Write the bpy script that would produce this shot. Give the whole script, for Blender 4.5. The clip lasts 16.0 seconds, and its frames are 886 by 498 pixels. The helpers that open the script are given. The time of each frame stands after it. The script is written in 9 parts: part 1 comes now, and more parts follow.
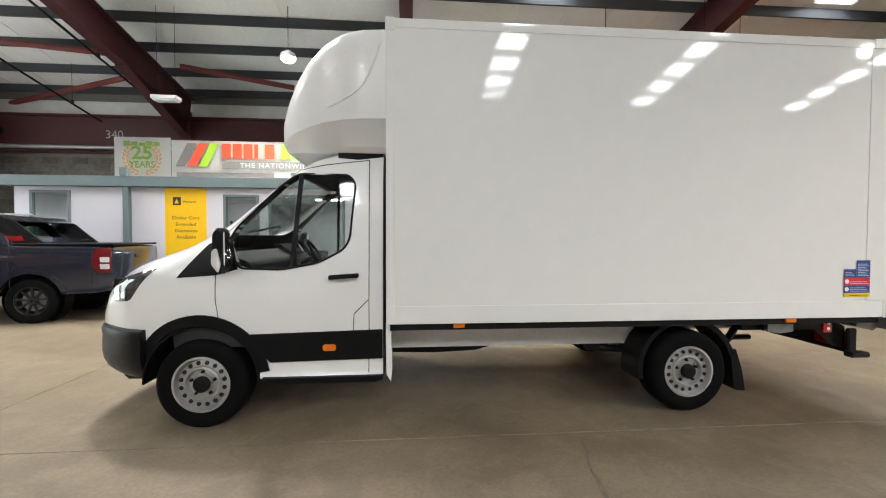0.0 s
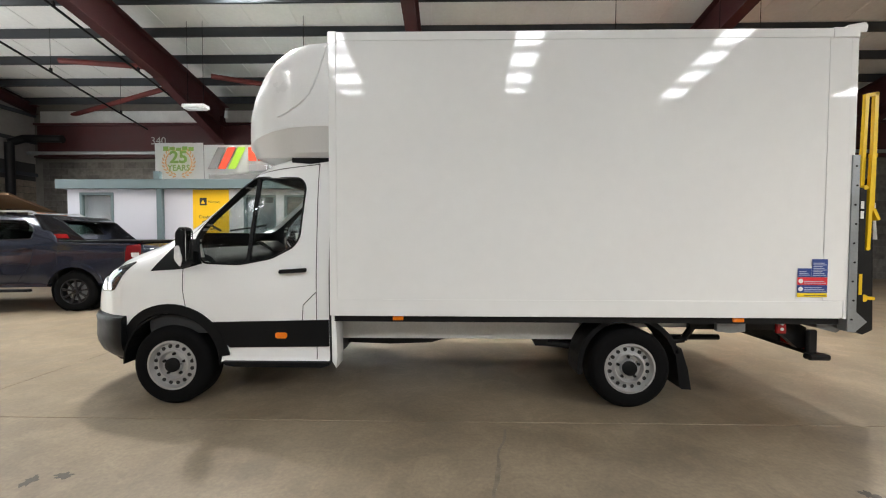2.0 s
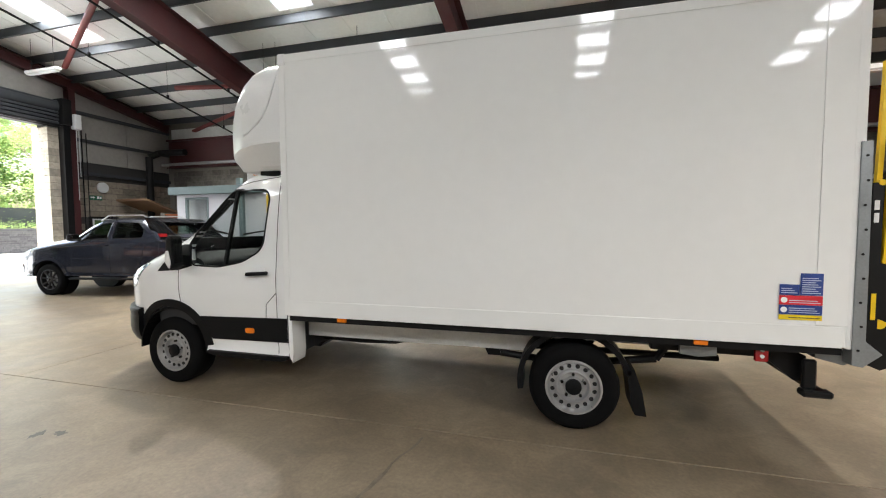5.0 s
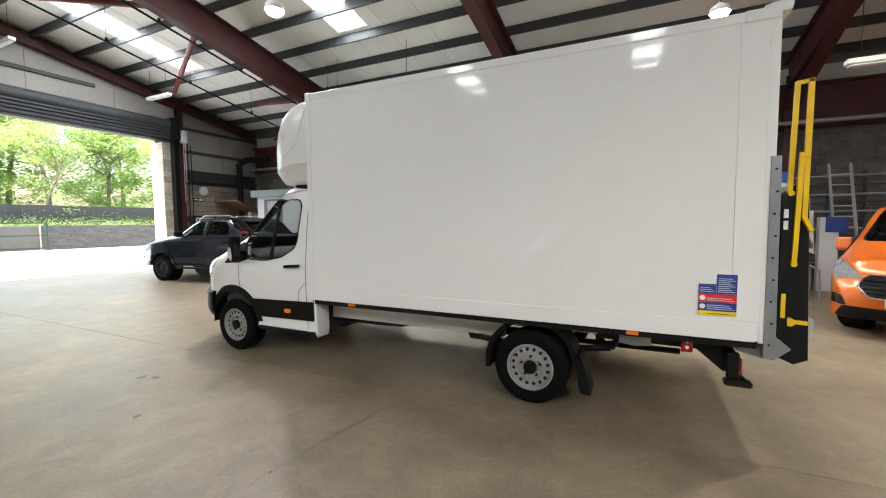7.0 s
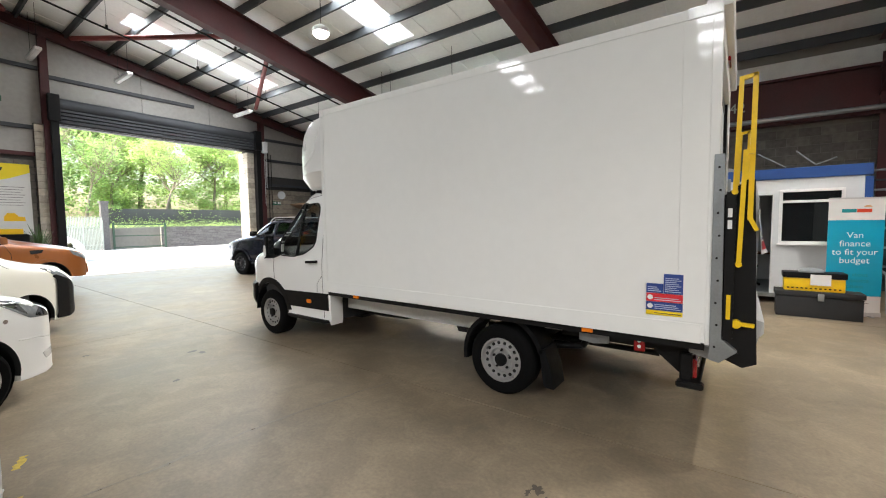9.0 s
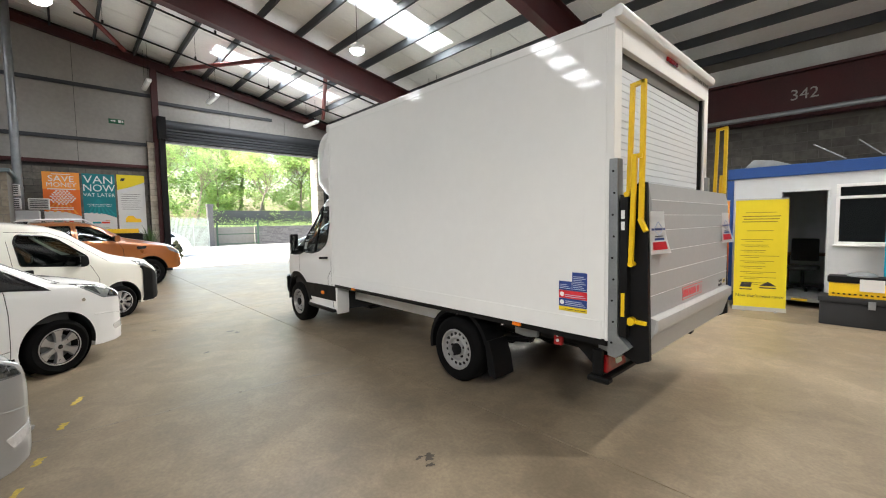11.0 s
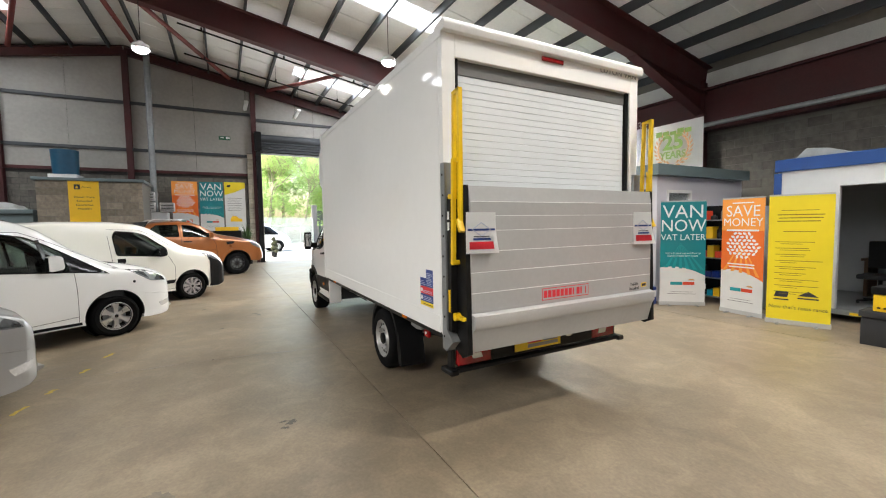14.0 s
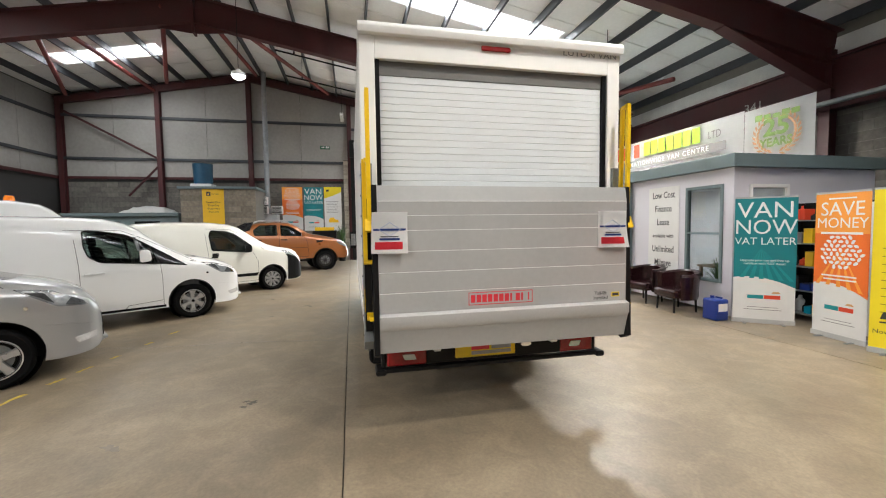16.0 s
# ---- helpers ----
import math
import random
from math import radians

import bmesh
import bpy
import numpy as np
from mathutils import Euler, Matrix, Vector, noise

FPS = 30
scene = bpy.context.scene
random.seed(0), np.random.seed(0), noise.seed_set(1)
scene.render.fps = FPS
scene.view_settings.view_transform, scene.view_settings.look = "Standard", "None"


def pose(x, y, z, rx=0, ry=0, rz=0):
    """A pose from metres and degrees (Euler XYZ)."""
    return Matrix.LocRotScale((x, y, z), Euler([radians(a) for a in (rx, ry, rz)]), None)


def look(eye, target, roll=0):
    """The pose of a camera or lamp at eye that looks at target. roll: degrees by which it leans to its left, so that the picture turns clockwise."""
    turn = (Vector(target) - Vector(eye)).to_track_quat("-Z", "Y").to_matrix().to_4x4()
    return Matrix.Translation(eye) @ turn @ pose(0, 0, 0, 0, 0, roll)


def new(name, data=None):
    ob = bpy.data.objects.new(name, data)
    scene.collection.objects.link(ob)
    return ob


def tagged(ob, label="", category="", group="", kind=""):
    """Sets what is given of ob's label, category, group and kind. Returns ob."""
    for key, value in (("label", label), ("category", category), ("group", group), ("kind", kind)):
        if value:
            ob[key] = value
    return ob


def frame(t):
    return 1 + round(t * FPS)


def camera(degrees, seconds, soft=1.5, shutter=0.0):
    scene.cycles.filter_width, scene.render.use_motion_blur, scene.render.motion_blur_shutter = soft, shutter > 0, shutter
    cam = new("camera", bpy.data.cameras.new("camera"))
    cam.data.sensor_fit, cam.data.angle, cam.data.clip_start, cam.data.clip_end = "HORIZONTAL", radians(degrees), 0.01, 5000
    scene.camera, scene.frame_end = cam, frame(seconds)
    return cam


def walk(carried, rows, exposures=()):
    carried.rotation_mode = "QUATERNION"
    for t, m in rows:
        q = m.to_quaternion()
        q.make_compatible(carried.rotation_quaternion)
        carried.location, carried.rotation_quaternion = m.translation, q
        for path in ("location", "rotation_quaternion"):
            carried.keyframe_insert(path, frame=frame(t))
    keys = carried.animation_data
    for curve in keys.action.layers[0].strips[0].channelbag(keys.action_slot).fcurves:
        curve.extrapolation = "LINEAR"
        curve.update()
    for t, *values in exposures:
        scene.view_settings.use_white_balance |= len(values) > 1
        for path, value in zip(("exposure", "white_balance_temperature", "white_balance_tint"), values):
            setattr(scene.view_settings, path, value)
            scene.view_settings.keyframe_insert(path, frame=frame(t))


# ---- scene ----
cam = camera(94.9, 16.0, soft=1.1)
EXPOSURE = 1.98
PATH = [
    (0, (0.273, 0.263, 1.471), (0.436, 2.255, 1.418), 0.1),
    (0.5, (0.463, 0.174, 1.462), (0.574, 2.17, 1.403), 0.1),
    (1, (0.671, 0.119, 1.472), (0.728, 2.118, 1.41), 0.1),
    (1.5, (0.911, 0.062, 1.473), (0.917, 2.061, 1.409), 0.1),
    (2, (1.104, 0.039, 1.478), (1.064, 2.038, 1.411), 0.1),
    (2.5, (1.31, 0.113, 1.473), (1.215, 2.109, 1.402), 0.1),
    (3, (1.496, 0.197, 1.473), (1.345, 2.19, 1.403), 0.1),
    (3.5, (1.708, 0.256, 1.485), (1.486, 2.242, 1.41), 0.0),
    (4, (1.947, 0.277, 1.519), (1.631, 2.248, 1.435), -0.1),
    (4.5, (2.203, 0.262, 1.563), (1.782, 2.214, 1.467), -0.2),
    (5, (2.467, 0.216, 1.605), (1.944, 2.143, 1.498), -0.3),
    (5.5, (2.73, 0.142, 1.634), (2.119, 2.042, 1.518), -0.4),
    (6, (2.993, 0.07, 1.631), (2.301, 1.942, 1.514), -0.4),
    (6.5, (3.25, -0.033, 1.67), (2.485, 1.811, 1.542), -0.4),
    (7, (3.489, -0.165, 1.684), (2.634, 1.638, 1.555), -0.4),
    (7.5, (3.701, -0.186, 1.674), (2.779, 1.584, 1.542), -0.4),
    (8, (3.938, -0.13, 1.669), (2.926, 1.59, 1.542), -0.4),
    (10.5, (5.376, 0.36, 1.704), (3.989, 1.795, 1.572), -1.0),
    (11, (5.672, 0.514, 1.691), (4.208, 1.871, 1.563), -0.9),
    (11.5, (5.955, 0.679, 1.7), (4.412, 1.945, 1.576), -0.9),
    (12, (6.254, 0.864, 1.696), (4.66, 2.066, 1.571), -0.9),
    (12.5, (6.53, 1.058, 1.707), (4.895, 2.202, 1.581), -0.9),
    (13, (6.74, 1.308, 1.68), (5.076, 2.41, 1.552), -0.9),
    (13.5, (6.939, 1.594, 1.69), (5.235, 2.634, 1.562), -0.9),
    (14, (7.096, 1.921, 1.673), (5.338, 2.866, 1.547), -0.9),
    (14.5, (7.227, 2.262, 1.657), (5.418, 3.106, 1.531), -0.9),
    (15, (7.342, 2.61, 1.665), (5.478, 3.324, 1.542), -0.9),
    (15.5, (7.47, 2.98, 1.649), (5.556, 3.549, 1.531), -0.9),
    (16, (7.567, 3.315, 1.644), (5.619, 3.752, 1.531), -0.8),
]
walk(cam, [(t, look(eye, target, roll)) for t, eye, target, roll in PATH], [(0, EXPOSURE), (3.2, EXPOSURE), (6.5, EXPOSURE - 0.12), (8.5, EXPOSURE - 0.12), (12, EXPOSURE - 0.04), (16, EXPOSURE)])

# ---- world, sun and large lights ----
world = bpy.data.worlds.new("world")
scene.world = world
world.use_nodes = True
wn = world.node_tree
sky = wn.nodes.new("ShaderNodeTexSky")
sky.sky_type, sky.sun_disc = "NISHITA", False
sky.sun_elevation, sky.sun_rotation = radians(50), radians(190)
sky.air_density, sky.dust_density = 1.6, 3.0
wn.nodes["Background"].inputs[1].default_value = 0.15
wn.links.new(sky.outputs[0], wn.nodes["Background"].inputs[0])
sun = new("sun", bpy.data.lights.new("sun", "SUN"))
sun.data.energy, sun.data.angle, sun.data.color = 5.0, radians(2.0), (1.0, 0.95, 0.86)
sun.matrix_basis = look((-5, -28, 34), (0, 0, 0))


def area_lamp(name, at, target, sx, sy, watts, colour, shape="RECTANGLE"):
    data = bpy.data.lights.new(name, "AREA")
    data.shape, data.size, data.size_y, data.energy, data.color = shape, sx, sy, watts, colour
    ob = new(name, data)
    ob.matrix_basis = look(at, target)
    return ob


ROOF_S, RIDGE_Y, RIDGE_Z = 0.185, -1.3, 9.05


def roof_z(y):
    return RIDGE_Z - ROOF_S * abs(y - RIDGE_Y)


# daylight through the roof lights: (x from, x to, y from, y to)
ROOFLIGHTS = [(-11.2, -10.2, 4.7, 9.4), (-4.3, -3.3, 4.2, 9.4), (3.0, 4.0, 4.2, 9.4), (9.9, 10.9, 4.2, 9.4),
              (-11.1, -10.1, -7.2, -3.7), (-3.5, -2.5, -10.4, -6.2), (3.2, 4.2, -10.4, -6.0), (9.9, 10.8, -11.0, -6.0), (17.1, 17.9, -11.0, -6.0)]
for x0, x1, y0, y1 in ROOFLIGHTS:
    xm, ym = (x0 + x1) / 2, (y0 + y1) / 2
    z = roof_z(ym) + 0.03
    slope = -ROOF_S if ym > RIDGE_Y else ROOF_S
    nrm = Vector((0, slope, -1)).normalized()
    area_lamp("rooflight_daylight", (xm, ym, z), Vector((xm, ym, z)) + nrm, x1 - x0 - 0.04, (y1 - y0) * 1.017 - 0.04, (50 if ym > RIDGE_Y else 162 if xm > -8 else 65) * (2.4 if xm < -3 and ym > RIDGE_Y else 1.0), (0.96, 0.98, 1.0))

# daylight of the bright yard and sky in the roller door's opening
area_lamp("door_daylight", (-14.0, 6.75, 2.5), (0, 6.75, 3.2), 6.2, 4.9, 62, (0.84, 0.92, 1.0))

# hanging high-bay lamps
HIGHBAYS = [(-2.9, 5.8, 5.8, 165), (-4.8, 0.4, 5.85, 30), (-2.6, 10.3, 5.75, 330), (4.9, 9.7, 5.8, 60), (7.0, 5.9, 6.6, 235), (10.6, -2.0, 5.85, 340)]
for x, y, z, watts in HIGHBAYS:
    bulb = bpy.data.lights.new("highbay_light", "SPOT")
    bulb.energy, bulb.shadow_soft_size, bulb.color = watts, 0.1, (1.0, 0.94, 0.85)
    bulb.spot_size, bulb.spot_blend = (radians(128), 0.6) if x > 0 and y > 0 else (radians(150), 0.3)
    new("highbay_light", bulb).location = (x, y, z - 0.16)

# ---- materials ----


def node_mat(name):
    m = bpy.data.materials.new(name)
    m.use_nodes = True
    nt = m.node_tree
    return m, nt, nt.nodes["Principled BSDF"]


def mat(name, colour, rough=0.5, metal=0.0, coat=0.0, vary=0.12, scale=3.0, fine=60.0, bump=0.05, coords="Object", rvary=0.1, dist=0.01, spec=0.5):
    """A surface with broad and fine variation of colour, gloss and relief."""
    m, nt, b = node_mat(name)
    N, L = nt.nodes.new, nt.links.new
    tc = N("ShaderNodeTexCoord")
    n1, n2 = N("ShaderNodeTexNoise"), N("ShaderNodeTexNoise")
    n1.inputs["Scale"].default_value, n2.inputs["Scale"].default_value = scale, fine
    n1.inputs["Detail"].default_value, n2.inputs["Detail"].default_value = 5, 4
    L(tc.outputs[coords], n1.inputs["Vector"]), L(tc.outputs[coords], n2.inputs["Vector"])
    mix = N("ShaderNodeMix")
    mix.data_type = "FLOAT"
    mix.inputs[0].default_value = 0.35
    L(n1.outputs[0], mix.inputs[2]), L(n2.outputs[0], mix.inputs[3])
    ramp = N("ShaderNodeMapRange")
    ramp.inputs[1].default_value, ramp.inputs[2].default_value = 0.3, 0.7
    ramp.inputs[3].default_value, ramp.inputs[4].default_value = 1 - vary, 1 + vary
    L(mix.outputs[0], ramp.inputs[0])
    mul = N("ShaderNodeVectorMath")
    mul.operation = "SCALE"
    mul.inputs[0].default_value = colour
    L(ramp.outputs[0], mul.inputs["Scale"])
    L(mul.outputs[0], b.inputs["Base Color"])
    rr = N("ShaderNodeMapRange")
    rr.inputs[1].default_value, rr.inputs[2].default_value = 0.3, 0.7
    rr.inputs[3].default_value, rr.inputs[4].default_value = max(0.02, rough - rvary * rough), min(1, rough + rvary * rough)
    L(n1.outputs[0], rr.inputs[0]), L(rr.outputs[0], b.inputs["Roughness"])
    b.inputs["Metallic"].default_value = metal
    b.inputs["Coat Weight"].default_value = coat
    b.inputs["Coat Roughness"].default_value = 0.04
    b.inputs["Specular IOR Level"].default_value = spec
    if bump:
        bp = N("ShaderNodeBump")
        bp.inputs["Strength"].default_value, bp.inputs["Distance"].default_value = bump, dist
        L(n2.outputs[0], bp.inputs["Height"]), L(bp.outputs[0], b.inputs["Normal"])
    return m


def glass_mat(name, tint=(0.9, 0.95, 0.93), rough=0.0, clear=0.85):
    m, nt, b = node_mat(name)
    N, L = nt.nodes.new, nt.links.new
    tr, gl, mx, lw = N("ShaderNodeBsdfTransparent"), N("ShaderNodeBsdfGlossy"), N("ShaderNodeMixShader"), N("ShaderNodeLayerWeight")
    pw, fr = N("ShaderNodeMath"), N("ShaderNodeMath")
    tr.inputs[0].default_value = (*[c * clear for c in tint], 1)
    gl.inputs["Roughness"].default_value = rough
    lw.inputs[0].default_value = 0.5
    pw.operation, fr.operation = "POWER", "MULTIPLY_ADD"
    pw.inputs[1].default_value, fr.inputs[1].default_value, fr.inputs[2].default_value = 4.5, 0.9, 0.045
    L(lw.outputs["Facing"], pw.inputs[0]), L(pw.outputs[0], fr.inputs[0])
    L(fr.outputs[0], mx.inputs[0]), L(tr.outputs[0], mx.inputs[1]), L(gl.outputs[0], mx.inputs[2])
    L(mx.outputs[0], nt.nodes["Material Output"].inputs[0])
    return m


def glow_mat(name, colour, strength):
    m, nt, b = node_mat(name)
    b.inputs["Base Color"].default_value = (*colour, 1)
    b.inputs["Emission Color"].default_value, b.inputs["Emission Strength"].default_value = (*colour, 1), strength
    return m


M = {}
M["panel_glow"] = glow_mat("lit_panel_diffuser", (1.0, 0.98, 0.94), 22.0)
M["lamp_glow"] = glow_mat("lit_lamp_diffuser", (1.0, 0.97, 0.92), 14.0)
M["white_paint"] = mat("white_gloss_paint", (0.82, 0.825, 0.82), 0.3, coat=1.0, vary=0.02, scale=1.5, bump=0.0, rvary=0.05)
M["grp_white"] = mat("white_glossy_panel", (0.81, 0.815, 0.8), 0.55, vary=0.03, scale=0.8, fine=9, bump=0.012, rvary=0.15, dist=0.02, coat=0.4, spec=0.2)
M["grp_white"].node_tree.nodes["Principled BSDF"].inputs["Coat Roughness"].default_value = 0.035
M["grp_cream"] = mat("white_moulded_plastic", (0.76, 0.765, 0.76), 0.3, coat=0.25, vary=0.03, scale=2, bump=0.01)
M["silver_paint"] = mat("silver_metallic_paint", (0.42, 0.43, 0.44), 0.3, metal=0.55, coat=1.0, vary=0.03, bump=0.0)
M["orange_paint"] = mat("orange_metallic_paint", (0.31, 0.1, 0.022), 0.3, metal=0.35, coat=1.0, vary=0.04, bump=0.0)
M["bright_orange"] = mat("bright_orange_metallic_paint", (0.62, 0.13, 0.012), 0.3, metal=0.25, coat=1.0, vary=0.04, bump=0.0)
M["slate_paint"] = mat("dark_slate_metallic_paint", (0.017, 0.021, 0.036), 0.2, metal=0.2, coat=1.0, vary=0.05, bump=0.0)
M["black_plastic"] = mat("black_textured_plastic", (0.005, 0.0053, 0.006), 0.48, vary=0.15, scale=12, fine=400, bump=0.1, dist=0.002, spec=0.16)
M["grey_plastic"] = mat("grey_moulded_plastic", (0.02, 0.021, 0.023), 0.8, vary=0.1, bump=0.08, fine=300, dist=0.002)
M["gloss_black"] = mat("gloss_black_trim", (0.012, 0.012, 0.014), 0.12, vary=0.05, bump=0.0)
M["gap"] = mat("panel_gap_rubber", (0.012, 0.012, 0.012), 0.8, vary=0.1, bump=0.0)
M["tyre"] = mat("tyre_rubber", (0.0045, 0.0045, 0.0048), 0.75, vary=0.2, scale=9, fine=120, bump=0.2, dist=0.003, spec=0.08)
M["steel_wheel"] = mat("silver_painted_steel", (0.44, 0.44, 0.44), 0.3, metal=0.6, vary=0.08, scale=14, bump=0.03)
M["alloy"] = mat("machined_alloy", (0.58, 0.58, 0.59), 0.3, metal=0.8, vary=0.06, scale=14, bump=0.0)
M["dark_alloy"] = mat("dark_alloy", (0.05, 0.05, 0.055), 0.32, metal=0.7, vary=0.08, scale=14, bump=0.0)
M["glass"] = glass_mat("clear_window_glass")
M["tint"] = glass_mat("tinted_window_glass", (0.6, 0.72, 0.66), clear=0.55)
M["dark_glass"] = mat("black_tinted_glass", (0.008, 0.01, 0.011), 0.04, vary=0.1, bump=0.0, spec=0.6)
M["lamp_glass"] = mat("headlamp_lens_over_reflector", (0.35, 0.37, 0.39), 0.08, metal=0.5, coat=1.0, vary=0.3, scale=18, bump=0.0)
M["lamp_dark"] = mat("smoked_headlamp_lens", (0.06, 0.065, 0.07), 0.06, metal=0.3, coat=1.0, vary=0.4, scale=22, bump=0.0)
M["red_lens"] = mat("red_lamp_lens", (0.27, 0.008, 0.01), 0.2, coat=0.25, vary=0.2, scale=30, fine=300, bump=0.1, dist=0.002)
M["dark_red_lens"] = mat("deep_red_lamp_lens", (0.13, 0.006, 0.008), 0.15, coat=0.6, vary=0.2, scale=30, bump=0.0)
M["amber"] = mat("amber_marker_lens", (0.9, 0.22, 0.01), 0.18, coat=0.6, vary=0.1, fine=300, bump=0.1, dist=0.002)
M["clear_lens"] = mat("clear_lamp_lens", (0.72, 0.72, 0.72), 0.12, metal=0.2, coat=1.0, vary=0.15, scale=30, bump=0.1, fine=200, dist=0.002)
M["chrome"] = mat("chrome", (0.75, 0.75, 0.76), 0.08, metal=1.0, vary=0.03, bump=0.0)
M["galv"] = mat("galvanised_steel", (0.3, 0.32, 0.33), 0.45, metal=0.65, vary=0.15, scale=6, fine=70, bump=0.04)
M["chassis_grey"] = mat("grey_chassis_rail", (0.84, 0.84, 0.82), 0.5, metal=0.0, vary=0.12, scale=3, bump=0.04)
M["black_steel"] = mat("black_painted_steel", (0.006, 0.006, 0.0065), 0.45, vary=0.2, scale=8, bump=0.05, spec=0.25)
M["alu"] = mat("brushed_aluminium_platform", (0.43, 0.435, 0.435), 0.42, metal=0.25, vary=0.07, scale=1.5, fine=25, bump=0.03)
M["alu_light"] = mat("bright_aluminium_edge", (0.48, 0.485, 0.485), 0.38, metal=0.2, vary=0.08, scale=2, bump=0.03)
M["alu_bright"] = mat("polished_aluminium_joint", (0.85, 0.86, 0.86), 0.35, metal=0.1, vary=0.05, bump=0.0)
M["yellow_steel"] = mat("yellow_painted_tube", (0.8, 0.52, 0.01), 0.35, vary=0.1, scale=8, bump=0.03)
M["slat_white"] = mat("white_shutter_slats", (0.7, 0.735, 0.76), 0.35, vary=0.03, scale=2, bump=0.02, coat=0.3)
M["header_shade"] = mat("shade_grey_header", (0.13, 0.13, 0.125), 0.6, vary=0.1, bump=0.05)
M["red_steel"] = mat("red_oxide_painted_steel", (0.062, 0.013, 0.014), 0.62, vary=0.3, scale=1.2, fine=30, bump=0.06, rvary=0.2)
M["red_brace"] = mat("red_painted_brace", (0.17, 0.03, 0.026), 0.6, vary=0.25, scale=2, fine=30, bump=0.05)
M["galv_purlin"] = mat("dull_galvanised_purlin", (0.05, 0.056, 0.064), 0.6, metal=0.2, vary=0.25, scale=1, bump=0.03)
M["roof_sheet"] = mat("white_insulated_roof_lining", (0.82, 0.82, 0.8), 0.6, vary=0.08, scale=0.8, fine=12, bump=0.04)


def sheet_mat(name, colour):
    """A thin translucent sheet: daylight from above shows through it, streaked with grime."""
    m, nt, b = node_mat(name)
    N, L = nt.nodes.new, nt.links.new
    tc, mp, n, r, sc = N("ShaderNodeTexCoord"), N("ShaderNodeMapping"), N("ShaderNodeTexNoise"), N("ShaderNodeMapRange"), N("ShaderNodeVectorMath")
    mp.inputs["Scale"].default_value = (9.0, 0.7, 1.0)
    n.inputs["Scale"].default_value, n.inputs["Detail"].default_value = 1.4, 5
    r.inputs[1].default_value, r.inputs[2].default_value, r.inputs[3].default_value, r.inputs[4].default_value = 0.3, 0.65, 0.7, 1.0
    sc.operation = "SCALE"
    sc.inputs[0].default_value = colour
    tr, df, mx = N("ShaderNodeBsdfTranslucent"), N("ShaderNodeBsdfDiffuse"), N("ShaderNodeMixShader")
    L(tc.outputs["Object"], mp.inputs[0]), L(mp.outputs[0], n.inputs["Vector"]), L(n.outputs[0], r.inputs[0]), L(r.outputs[0], sc.inputs["Scale"])
    L(sc.outputs[0], tr.inputs[0]), L(sc.outputs[0], df.inputs[0])
    mx.inputs[0].default_value = 0.12
    L(tr.outputs[0], mx.inputs[1]), L(df.outputs[0], mx.inputs[2]), L(mx.outputs[0], nt.nodes["Material Output"].inputs[0])
    return m


M["rooflight"] = sheet_mat("translucent_rooflight_sheet", (0.9, 0.92, 0.94))
M["clad"] = mat("pale_grey_wall_lining", (0.31, 0.3, 0.28), 0.55, vary=0.16, scale=0.7, fine=8, bump=0.04)
M["dark_wall"] = mat("dark_grey_painted_wall", (0.045, 0.044, 0.043), 0.7, vary=0.2, scale=1, bump=0.06)
M["office_wall"] = mat("pale_lilac_office_panel", (0.6, 0.59, 0.645), 0.55, vary=0.04, scale=1, bump=0.02)
M["cabin_wall"] = mat("pale_grey_cabin_panel", (0.6, 0.62, 0.63), 0.5, vary=0.05, scale=1, fine=14, bump=0.03)
M["office_trim"] = mat("slate_green_grey_trim", (0.13, 0.175, 0.185), 0.5, vary=0.08, scale=3, bump=0.02)
M["blue_steel"] = mat("blue_painted_steel", (0.01, 0.06, 0.24), 0.4, vary=0.12, scale=4, bump=0.03)
M["upvc"] = mat("white_window_frame", (0.75, 0.75, 0.74), 0.35, vary=0.04, bump=0.02)
M["rubber"] = mat("black_rubber", (0.01, 0.01, 0.01), 0.75, vary=0.2, bump=0.1)

# ---- building tools ----
BASE = {}


def root_of(ob):
    while ob.parent:
        ob = ob.parent
    return ob


def thing(name, label, category, at=(0, 0, 0), group="", kind=""):
    """An empty at the thing's base; its parts are then given in the frame of the hall."""
    ob = new(name)
    ob.empty_display_size = 0.2
    ob.location = at
    BASE[ob] = Vector(at)
    return tagged(ob, label, category, group, kind)


def mesh_from(name, bm, material, smooth=None):
    bmesh.ops.recalc_face_normals(bm, faces=bm.faces)
    me = bpy.data.meshes.new(name)
    bm.to_mesh(me)
    bm.free()
    if material:
        me.materials.append(M[material] if isinstance(material, str) else material)
    if smooth:
        me.polygons.foreach_set("use_smooth", [True] * len(me.polygons))
        sharp = radians(smooth)
        b2 = bmesh.new()
        b2.from_mesh(me)
        for e in b2.edges:
            e.smooth = len(e.link_faces) == 2 and e.calc_face_angle(0) < sharp
        b2.to_mesh(me)
        b2.free()
    return me


def part(name, bm, material, parent, label="", smooth=35):
    at = BASE.get(root_of(parent), Vector((0, 0, 0)))
    bmesh.ops.translate(bm, verts=bm.verts, vec=-at)
    ob = new(name, mesh_from(name, bm, material, smooth))
    ob.parent = parent
    return tagged(ob, label)


def solo(name, bm, material, label, category, group="", kind="", smooth=35, at=None):
    """A thing that is one mesh."""
    at = Vector(at) if at else Vector((0, 0, 0))
    bmesh.ops.translate(bm, verts=bm.verts, vec=-at)
    ob = new(name, mesh_from(name, bm, material, smooth))
    ob.location = at
    BASE[ob] = at
    return tagged(ob, label, category, group, kind)


